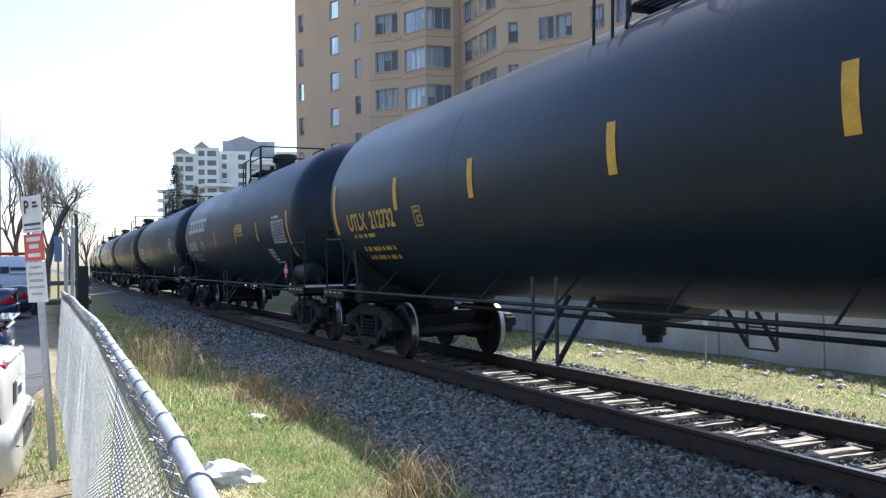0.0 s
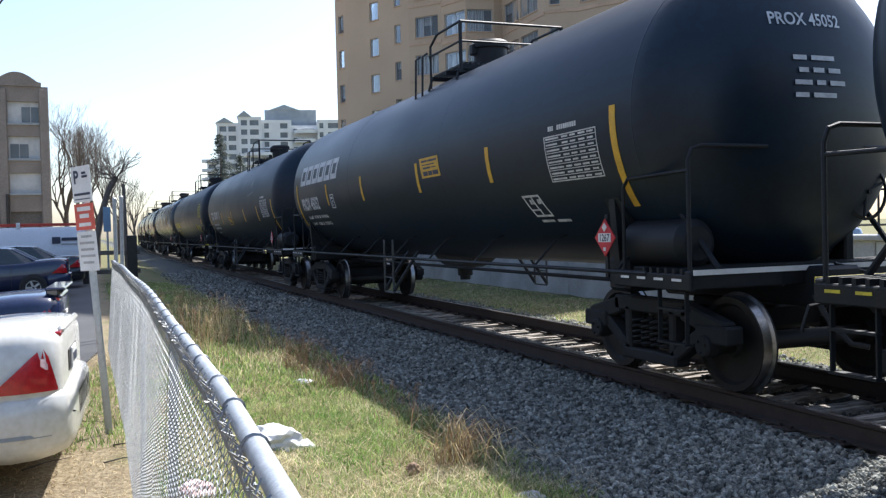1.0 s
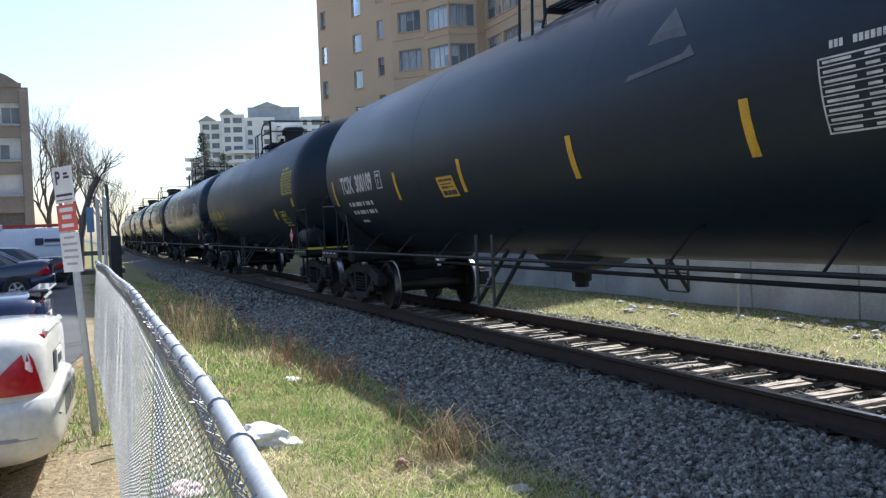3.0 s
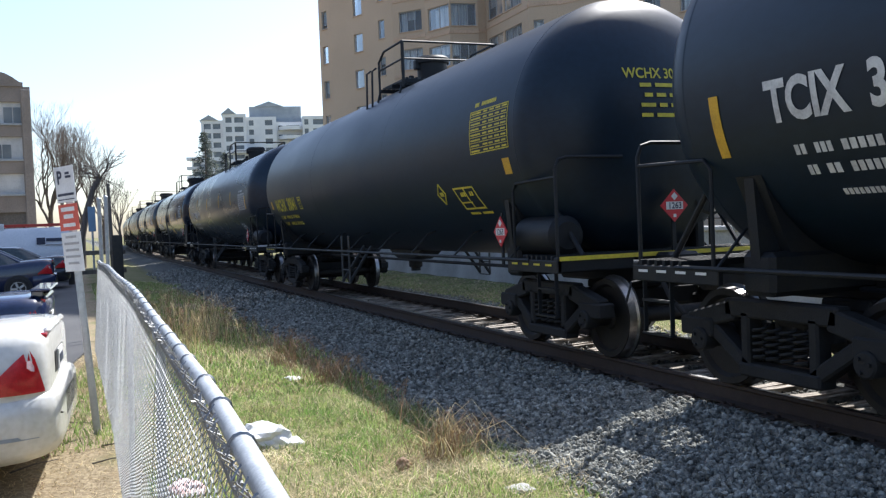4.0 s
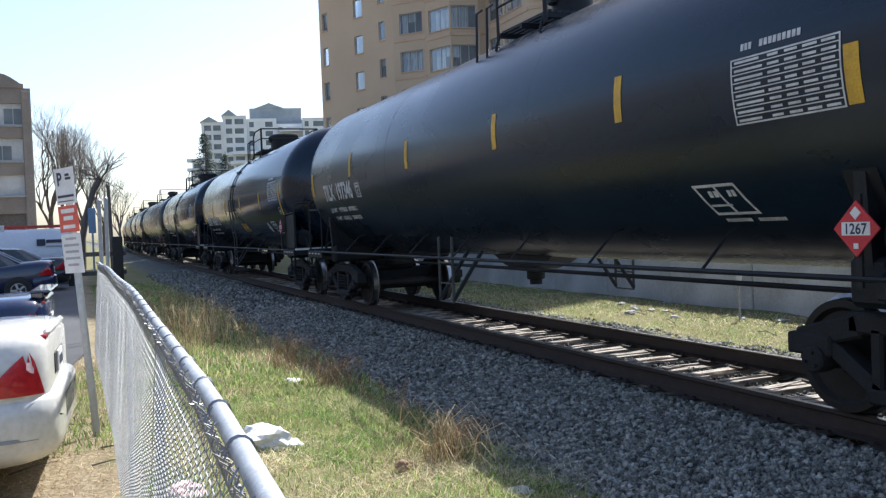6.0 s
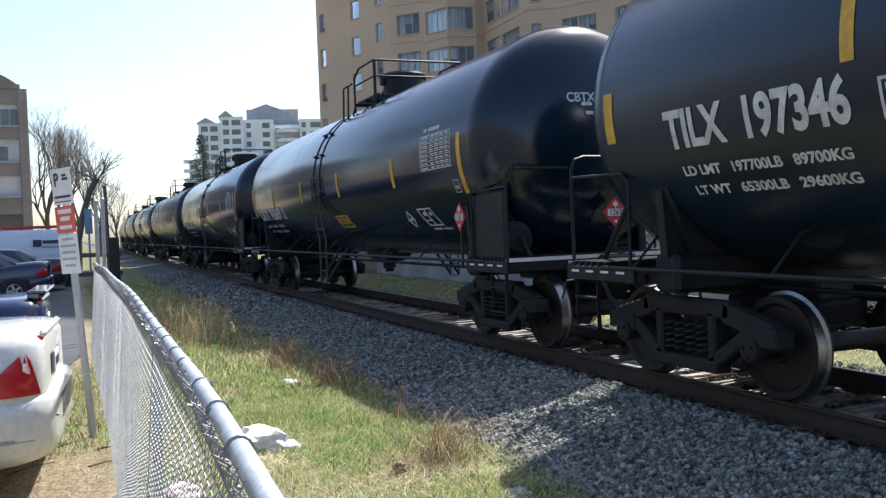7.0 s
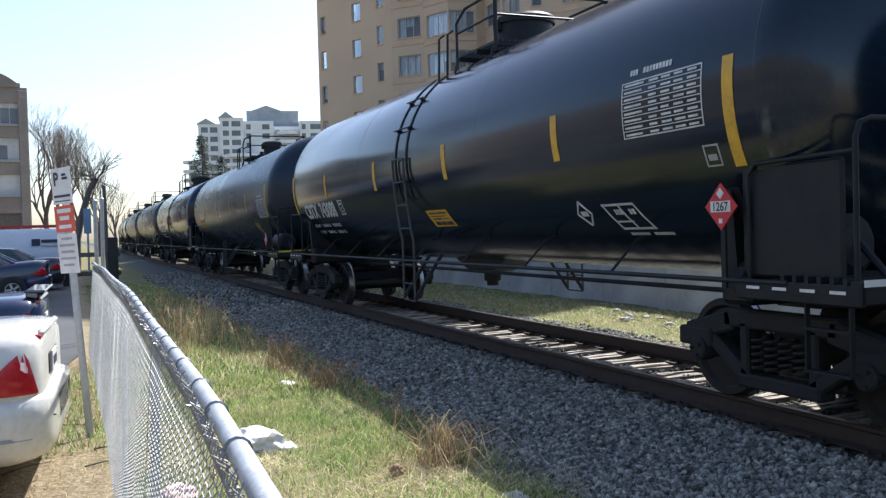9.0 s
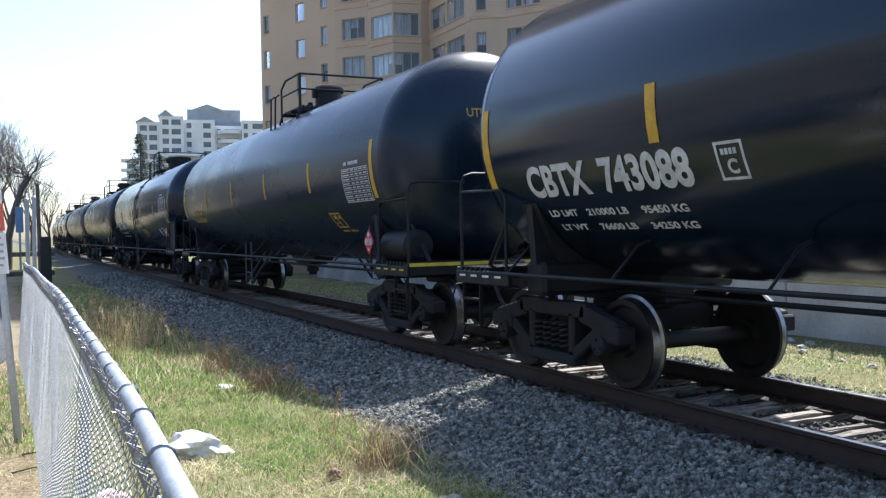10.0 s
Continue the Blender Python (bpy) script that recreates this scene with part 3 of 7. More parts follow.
def tank_car(spec):
    """One tank car; its own space has the rail top at z 0, the car's middle at y 0, and north (the rear) at +y."""
    half = spec["pitch"] / 2
    cyl = spec["cyl"] / 2
    ink = spec["ink"]
    paint = spec["paint"]
    car = thing("tank_car", Matrix(), spec["label"], "tank car", "freight train")
    # tank with dished ends and seam rings
    prof = [(-cyl - 0.74 * math.cos(a), TANK_R * math.sin(a)) for a in (math.pi / 2 * k / 9 for k in range(10))]
    prof[0] = (prof[0][0], 0.0)
    rear = [(-s, r) for s, r in reversed(prof)]
    tank = Shape().revolve(prof + rear, (0, 0, TANK_Z), (0, 1, 0), 72, (0, 0, 1))
    tank = part("tank", tank, paint, car, smooth=50)
    for y in spec.get("seams", (-cyl, -cyl / 3, cyl / 3, cyl)):
        ring = Shape().revolve([(-0.012, TANK_R - 0.004), (-0.007, TANK_R + 0.0012), (0.007, TANK_R + 0.0012), (0.012, TANK_R - 0.004)], (0, y, TANK_Z), (0, 1, 0), 72, (0, 0, 1))
        part("weld_seam", ring, paint, tank)
    # end sills, stub sill, couplers, bolsters
    for e in (-1, 1):
        sill = Shape()
        sill.box((0, e * (half - 1.6), 0.92), (0.42, 2.3, 0.36), bevel=0.03)
        sill.box((0, e * (half - 2.05), 1.02), (2.5, 0.34, 0.34), bevel=0.04)
        for sx in (-1, 1):
            sill.prism([(sx * 0.55, 1.1), (sx * 1.25, 1.1), (sx * 1.30, 1.75), (sx * 1.05, 1.45), (sx * 0.55, 1.15)], 1, e * (half - 2.05) - 0.05, e * (half - 2.05) + 0.05)
        part("body_bolster", sill, M_STEEL, car)
        deck = Shape()
        deck.box((0, e * (half - 0.72), 1.02), (2.85, 0.09, 0.16), bevel=0.012)
        for sx in (-1.40, -0.45, 0.45, 1.40):
            deck.box((sx, e * (half - 1.25), 1.0), (0.06, 1.15, 0.14), bevel=0.01)
        deck = part("end_platform", deck, M_STEEL, car, "dark steel end platform with grated walkway")
        for k in range(6):
            part("grating_bar", GRATING_BAR, M_STEEL, deck, m=pose(0, e * (half - 0.80 - 0.11 * k), 1.09))
        edge = Shape().box((0, e * (half - 0.665), 1.085), (2.8, 0.012, 0.045))
        part("safety_edge", edge, M_WHITE if ink is M_MARKW else M_MARKY, deck, "painted platform edge")
        for k in range(4):
            part("stencil_bar", STENCIL_BAR_W if ink is M_MARKW else STENCIL_BAR_Y, M_WHITE if ink is M_MARKW else M_MARKY, deck, "small unreadable stencil bar", m=pose(-1.4365, e * (half - 0.85 - 0.26 * k), 1.02))
        # hand rails at the platform's corners
        for sx in (-1, 1):
            rail = Shape()
            x = sx * 1.38
            rail.tube([(x, e * (half - 0.74), 1.0), (x, e * (half - 0.74), 2.02), (x * 0.97, e * (half - 0.74), 2.12), (x * 0.9, e * (half - 0.74), 2.15), (sx * 0.55, e * (half - 0.74), 2.15)], 0.019, 8)
            rail.tube([(x, e * (half - 1.72), 1.0), (x, e * (half - 1.72), 1.84), (x, e * (half - 1.64), 1.92), (x, e * (half - 0.74), 1.94)], 0.017, 8)
            part("hand_rail", rail, M_STEEL, car)
            step = Shape()
            for dy in (-0.19, 0.19):
                step.box((x, e * (half - 0.98) + dy, 0.74), (0.04, 0.014, 0.56))
            step.box((x, e * (half - 0.98), 0.47), (0.07, 0.4, 0.02)).box((x, e * (half - 0.98), 0.76), (0.06, 0.4, 0.02))
            part("stirrup_step", step, M_STEEL, car)
        for sx in (-1, 1):
            part("brace_pipe", Shape().tube([(sx * 1.05, e * (half - 0.78), 1.1), (sx * 1.12, e * (half - 1.62), 2.0)], 0.028, 8), M_STEEL, car)
        cp = Shape().box((0, e * (half - 0.38), 0.86), (0.17, 0.62, 0.2), bevel=0.03)
        cp.box((-0.05 * e, e * (half - 0.06), 0.86), (0.30, 0.22, 0.28), bevel=0.06)
        part("coupler", cp, M_TRUCK, car)
        hose = Shape().tube([(0.28 * e, e * (half - 0.5), 0.85), (0.30 * e, e * (half - 0.3), 0.62), (0.27 * e, e * (half - 0.12), 0.48), (0.2 * e, e * half, 0.46)], 0.025, 8)
        part("brake_hose", hose, M_RUBBER, car)
        lever = Shape().tube([(0, e * (half - 0.55), 1.12), (-0.5 * e, e * (half - 0.58), 1.0), (-1.38 * e, e * (half - 0.58), 0.9), (-1.42 * e, e * (half - 0.55), 0.72)], 0.014, 6)
        part("uncoupling_lever", lever, M_STEEL, car)
        saddle = Shape()
        a0, n = radians(210), 16
        inner = [(TANK_R * 1.003 * math.cos(a), TANK_Z + TANK_R * 1.003 * math.sin(a)) for a in (a0 + radians(120) * k / n for k in range(n + 1))]
        saddle.prism(inner + [(1.02, 1.12), (-1.02, 1.12)], 1, e * (half - 2.05) - 0.14, e * (half - 2.05) + 0.14)
        part("saddle", saddle, M_STEEL, car)
        add_truck(car, e * (half - (2.05 if e > 0 else spec.get("south_truck", 1.8))))
    # side pipe rails with brackets
    for sx in (-1, 1):
        run = Shape().tube([(sx * 1.42, -half + 1.3, 1.06), (sx * 1.42, half - 1.3, 1.06)], 0.021, 8)
        n = 9
        for k in range(n):
            y = -half + 1.8 + (spec["pitch"] - 3.6) * k / (n - 1)
            run.tube([(sx * 1.42, y, 1.06), (sx * 1.12, y, 1.36), (sx * 0.98, y, 1.40)], 0.013, 6)
        part("side_rail", run, M_STEEL, car)
    pipe = Shape().tube([(-0.35, -half + 2.2, 0.86), (-0.35, half - 2.2, 0.86)], 0.025, 8)
    pipe.tube([(0.25, -half + 2.2, 0.80), (0.25, half - 2.2, 0.80)], 0.02, 6)
    part("brake_pipe", pipe, M_STEEL, car)
    outlet = Shape().prism([(-0.75, 1.10), (1.35, 1.10), (0.85, 0.90), (0.55, 0.84), (0.05, 0.84), (-0.25, 0.90)], 0, -0.22, 0.22)
    outlet.revolve([(0, 0.13), (-0.16, 0.13), (-0.18, 0.09), (-0.24, 0.09), (-0.24, 0.0)], (0, 0.3, 0.86), (0, 0, 1), 16)
    part("bottom_outlet", outlet, M_STEEL, car)
    # brake cylinder and reservoir at one end
    by = -half + 1.45
    res = Shape().revolve([(-0.46, 0.0), (-0.46, 0.15), (-0.40, 0.22), (0.40, 0.22), (0.46, 0.15), (0.46, 0.0)], (-1.1, by, 1.32), (0, 1, 0), 20)
    res.box((-1.1, by, 1.06), (0.4, 0.5, 0.1), bevel=0.01)
    part("air_reservoir", res, M_STEEL, car)
    valve = Shape().box((-0.15, by - 0.1, 1.35), (0.3, 0.3, 0.4), bevel=0.04).box((0.5, by, 1.3), (0.35, 0.5, 0.28), bevel=0.04)
    valve.tube([(-0.5, by, 1.3), (0.4, by - 0.05, 1.45)], 0.03, 6)
    part("brake_valve", valve, M_STEEL, car)
    bw = Shape().revolve([(-0.015, 0.24), (0.0, 0.27), (0.015, 0.24)], (0.75, by - 0.55, 1.75), (0, 1, 0), 20)
    for k in range(3):
        a = 2 * math.pi * k / 3 + 0.4
        bw.tube([(0.75, by - 0.55, 1.75), (0.75 + 0.25 * math.cos(a), by - 0.55, 1.75 + 0.25 * math.sin(a))], 0.012, 5)
    bw.tube([(0.75, by - 0.6, 1.75), (0.75, by + 0.1, 1.75)], 0.02, 6).box((0.75, by - 0.2, 1.45), (0.12, 0.3, 0.8), bevel=0.02)
    part("brake_wheel", bw, M_STEEL, car)
    # top fittings: platform, railing, manway housing, valves
    top = TANK_Z + TANK_R
    w, south, north = 0.85, -1.75, -0.5
    mid = (south + north) / 2
    plat = part("top_platform", Shape().box((0, mid, top + 0.0), (0.16, north - south, 0.06), bevel=0.01), M_STEEL, car)
    for sy in (south + 0.04, mid, north - 0.04):
        part("cross_bar", CROSS_BAR, M_STEEL, plat, m=pose(0, sy, top - 0.10))
    for sx in (-1, 1):
        for k in range(5):
            part("grating_slat", GRATING_SLAT, M_STEEL, plat, m=pose(sx * (0.44 + 0.085 * k), mid, top - 0.055))
        for sy in (south + 0.04, north - 0.04):
            part("bracket", Shape().tube([(sx * w, sy, top - 0.10), (sx * (w + 0.06), sy, top - 0.30)], 0.02, 6), M_STEEL, plat)
    rail = Shape()
    hz = top + 0.56
    for sx in (-1, 1):
        rail.tube([(sx * w, south, top - 0.2), (sx * w, south, hz)], 0.03, 8)
        rail.tube([(sx * w, north, top - 0.25), (sx * w, north, hz - 0.14), (sx * w, north - 0.3, hz), (sx * w, south, hz)], 0.021, 6)
        rail.tube([(sx * w, north, top + 0.27), (sx * w, south, top + 0.27)], 0.017, 6)
        # tops of the ladder's stiles
        for dy in (0.1, 0.42):
            rail.tube([(sx * (w + 0.12), north + dy, top - 0.40), (sx * (w + 0.10), north + dy, top + 0.28), (sx * (w + 0.02), north + dy, top + 0.34)], 0.019, 6)
    rail.tube([(-w, south, hz), (w, south, hz)], 0.02, 6).tube([(-w, south, top + 0.27), (w, south, top + 0.27)], 0.017, 6)
    part("platform_railing", rail, M_STEEL, car)
    mr = 0.40 if spec.get("ribs") else 0.27
    man = Shape().revolve([(-0.1, mr), (0.34, mr), (0.34, mr + 0.04), (0.42, mr + 0.04), (0.46, mr), (0.48, 0.0)], (0, -0.95, top), (0, 0, 1), 24)
    man.box((-mr - 0.02, -0.95, top + 0.32), (0.1, 0.14, 0.18), bevel=0.02)
    part("manway_housing", man, M_STEEL, car, "dark manway housing with bolted cover")
    vv = Shape().revolve([(-0.05, 0.16), (0.12, 0.16), (0.14, 0.1), (0.24, 0.09), (0.26, 0.0)], (0.1, -0.3, top), (0, 0, 1), 14)
    vv.revolve([(-0.05, 0.12), (0.10, 0.12), (0.12, 0.06), (0.2, 0.05), (0.2, 0.0)], (-0.28, -0.62, top - 0.02), (0, 0, 1), 14)
    part("relief_valve", vv, M_STEEL, car)
    # centre ladder on both sides
    ly = 0.2
    for sx in (-1, 1):
        feet = [(1.42, 1.35), (1.42, 0.48)]
        arc = [(1.555, 2.56), (1.54, 2.22), (1.50, 1.88), (1.46, 1.54)] if spec.get("ribs") else []
        lad = Shape()
        for dy in (-0.23, 0.23):
            lad.tube([(sx * x, ly + dy, z) for x, z in arc + feet], 0.02, 6)
        lad = part("ladder", lad, M_DUSTY, car, "dusty grey steel ladder")
        for dy in (-0.23, 0.23):
            part("brace", Shape().tube([(sx * 1.42, ly + dy, 0.50), (sx * 0.98, ly + dy, 1.14)], 0.028, 6), M_STEEL, lad)
        for x, z in arc + [(1.42, 1.0), (1.42, 0.72), (1.42, 0.47)]:
            part("rung", Shape().tube([(sx * x, ly - 0.23, z), (sx * x, ly + 0.23, z)], 0.012, 5), M_DUSTY, lad)
    if spec.get("ribs"):
        # two grab straps that run from the platform down to the ladder, with cross grabs
        for sx in (-1, 1):
            for dy in (-0.23, 0.23):
                strap = Shape()
                decal(strap, ly + dy - 0.024, ly + dy + 0.024, -0.58, 1.5, lift=0.014, side=sx, thick=0.013)
                for arc in (0.95, 0.48, -0.3):
                    strap.box(on_tank(ly + dy, arc, 0.02, sx), (0.05, 0.06, 0.05), bevel=0.01)
                part("grab_strap", strap, M_STEEL, car, "dark steel grab strap")
            for arc in (0.95, 0.48):
                part("cross_grab", Shape().tube([on_tank(ly + 0.33, arc, 0.05, sx), on_tank(ly - 0.33, arc, 0.05, sx)], 0.011, 6), M_STEEL, car)
    # tape stripes
    for y, a0, a1, wd in spec["stripes"]:
        s = Shape()
        decal(s, y - wd / 2, y + wd / 2, a0, a1, lift=0.006)
        part("reflective_stripe", s, M_YELLOW, car, "yellow reflective stripe")
    # lettering
    for text, y, arc, size, sq in spec["texts"]:
        for word in tank_text(text, y, arc, size, sq):
            part("reporting_mark" if size > 0.2 else "weight_mark", word, ink, car, "stencilled mark", smooth=0)
    if spec.get("bars"):
        s = Shape()
        for y, arc, widths, h in spec["bars"]:
            bar_line(s, y, arc, widths, h)
        tagged(part("weight_stencil", s, ink, car, "small unreadable stencil rows"), kind="stuff")
    if spec.get("boxmark"):
        y, arc, sz = spec["boxmark"]
        s = Shape()
        frame_decal(s, y - sz, y, arc, arc + sz * 1.08, 0.022)
        bar_line(s, y - sz * 0.2, arc + sz * 0.72, [sz * 0.6], 0.045)
        part("boxed_mark", s, ink, car)
        part("boxed_letter", tank_text(spec.get("boxchar", "C"), y - sz * 0.32, arc + sz * 0.2, sz * 0.55)[0], ink, car, smooth=0)
    if spec.get("panel"):
        y, arc, pw, ph = spec["panel"]
        s = Shape()
        frame_decal(s, y - pw, y, arc, arc + ph, 0.012)
        rng = random.Random(int(y * 100) + 7)
        rows = 8
        for k in range(1, rows):
            decal(s, y - pw, y, arc + ph * k / rows, arc + ph * k / rows + 0.008)
        for k in range(rows):
            x = 0.04
            for cw in (0.30, 0.13, 0.13, 0.13, 0.13):
                ww = cw * pw * rng.uniform(0.75, 0.95)
                decal(s, y - x - ww, y - x, arc + ph * (k + 0.36) / rows, arc + ph * (k + 0.66) / rows, lift=0.0058)
                x += cw * pw + 0.03
        bar_line(s, y - pw * 0.1, arc + ph + 0.05, [0.12, 0.4], 0.05)
        tagged(part("data_panel", s, spec.get("panel_ink", ink), car, "painted grid of unreadable inspection data"), kind="stuff")
    if spec.get("lube"):
        y, arc, lw, lh = spec["lube"]
        s = Shape()
        sk = 0.35
        frame_decal(s, y - lw, y, arc, arc + lh, 0.025, sk)
        decal(s, y - lw * 0.5 - 0.012, y - lw * 0.5 + 0.012, arc, arc + lh, lift=0.0056, skew=sk)
        decal(s, y - lw * 0.5, y, arc + lh * 0.3, arc + lh * 0.3 + 0.02, lift=0.0058)
        bar_line(s, y - lw * 0.1, arc + lh * 0.6, [lw * 0.25, lw * 0.2], 0.06, gap=lw * 0.2)
        bar_line(s, y - 0.05, arc - 0.08, [0.3, 0.3], 0.035)
        part("framed_stencil", s, ink, car)
    for y, arc, pw, ph in spec.get("yellow_signs", ()):
        s = Shape()
        decal(s, y - pw, y, arc, arc + ph, lift=0.007, skew=0.2)
        p = part("yellow_notice", s, M_YELLOW, car, "yellow notice panel")
        for lo, hi, z0, z1 in ((0.10, 0.42, 0.78, 0.88), (0.46, 0.92, 0.78, 0.88), (0.12, 0.80, 0.62, 0.67), (0.16, 0.55, 0.44, 0.53), (0.60, 0.86, 0.46, 0.51), (0.12, 0.36, 0.10, 0.32), (0.40, 0.60, 0.10, 0.32), (0.64, 0.92, 0.10, 0.32)):
            s = Shape()
            d = 0.2 * ph * z0
            decal(s, y - pw * hi + d, y - pw * lo + d, arc + ph * z0, arc + ph * z1, lift=0.009, skew=0.2)
            part("notice_line", s, M_LOGO, p)
    if spec.get("diamond"):
        y, arc = spec["diamond"]
        s = Shape()
        for k in range(4):
            a, b = [((0.13, 0), (0, 0.15)), ((0, 0.15), (-0.13, 0)), ((-0.13, 0), (0, -0.15)), ((0, -0.15), (0.13, 0))][k]
            s.tube([on_tank(y + a[0], arc + a[1], 0.003), on_tank(y + b[0], arc + b[1], 0.003)], 0.011, 4)
        decal(s, y - 0.06, y + 0.06, arc - 0.03, arc + 0.03)
        part("diamond_stencil", s, ink, car)
    if spec.get("smallbox"):
        y, arc = spec["smallbox"]
        s = Shape()
        frame_decal(s, y - 0.18, y, arc, arc + 0.18, 0.015)
        decal(s, y - 0.14, y - 0.04, arc + 0.05, arc + 0.1)
        part("small_stencil", s, M_FRAME, car, "small grey framed stencil")
    if spec.get("scuff"):
        s = Shape()
        vs = [on_tank(-3.0, 0.15, 0.004), on_tank(-3.95, 0.22, 0.004), on_tank(-3.75, 0.5, 0.006), on_tank(-3.55, 0.72, 0.004), on_tank(-3.35, 0.5, 0.006)]
        s.add(vs, [(0, 1, 2, 4), (2, 3, 4)])
        part("worn_patch", s, M_SCUFF, car, "pale scuffed patch", smooth=0)
    if spec.get("ribs"):
        sk = Shape().box((-1.33, -half + 1.35, 1.5), (0.05, 0.95, 0.82), bevel=0.02)
        part("end_skirt", sk, M_STEEL, car, "dark steel skirt plate")
    if spec.get("logo"):
        y, arc, lw, lh = spec["logo"]
        s = Shape()
        n = 6
        cw = lw / n
        for k in range(n):
            y1 = y - k * cw
            frame_decal(s, y1 - cw * 0.88, y1, arc, arc + lh, 0.105, -0.18)
        part("painted_logo", s, ink, car, "white painted company emblem of block shapes")
    if spec.get("placard"):
        placard(car, (-1.44, -half + 1.95, 1.62 if spec.get("ribs") else 1.38), 0, spec["placard"])
        part("placard_post", Shape().box((-1.42, -half + 1.95, 1.3), (0.02, 0.05, 0.6)), M_STEEL, car)
    if spec.get("end_placard"):
        placard(car, (0.05, -half + 0.66, 1.60), 1, spec["placard"])
        part("placard_post", Shape().box((0.05, -half + 0.68, 1.38), (0.05, 0.02, 0.6)), M_STEEL, car)
    for text, x, z, size in spec.get("head_texts", ()):
        # on the south head, facing south
        vs, fs = letters(text, size, 0.9, 0.003)
        s = Shape()
        pts = []
        for a, b in vs:
            px, pz = x + a, z + b
            rr = min(0.999, math.hypot(px, pz - TANK_Z) / TANK_R)
            pts.append((px, -cyl - 0.74 * math.sqrt(1 - rr * rr) - 0.006, pz))
        s.add(pts, fs)
        part("head_mark", s, ink, car, "stencilled mark on the tank end", smooth=0)
    if spec.get("head_bars"):
        s = Shape()
        for x, z, widths in spec["head_bars"]:
            for wd in widths:
                q = []
                for dx, dz in ((0, 0), (wd, 0), (wd, 0.042), (0, 0.042)):
                    px, pz = x + dx, z + dz
                    rr = min(0.999, math.hypot(px, pz - TANK_Z) / TANK_R)
                    q.append((px, -cyl - 0.74 * math.sqrt(1 - rr * rr) - 0.012, pz))
                s.add(q, [(0, 1, 2, 3)])
                x += wd + 0.05
        tagged(part("head_stencil", s, ink, car, smooth=0), kind="stuff")
    return car


def stripes_at(ys, a0, a1, w=0.1, end=0.3):
    """Tape stripes at given places, the first and last of them longer."""
    return [(y, a0 - (end if k in (0, len(ys) - 1) else 0), a1 + (0.12 if k in (0, len(ys) - 1) else 0), w) for k, y in enumerate(ys)]


def stripes(cyl, n, a0, a1, w=0.1, end=0.45):
    """Evenly spaced upright tape stripes with longer ones at both ends."""
    h = cyl / 2 - 0.15
    out = [(-h + 2 * h * k / (n + 1), a0, a1, w) for k in range(1, n + 1)]
    return out + [(-h, a0 - end, a1 + 0.12, w + 0.015), (h, a0 - end, a1 + 0.12, w + 0.015)]


HB = [(-0.3, 2.90, (0.14, 0.26)), (-0.25, 2.79, (0.1, 0.12, 0.14)), (-0.3, 2.68, (0.18, 0.1, 0.18)), (-0.3, 2.57, (0.14, 0.26))]


def row_marks(y, arc, h=0.075, step=0.16):
    """Two rows of weight stencils below a reporting mark."""
    return [(y, arc, (0.11, 0.16, 0.34, 0.09, 0.22, 0.1), h), (y - 0.05, arc - step, (0.1, 0.13, 0.3, 0.09, 0.24, 0.1), h)]


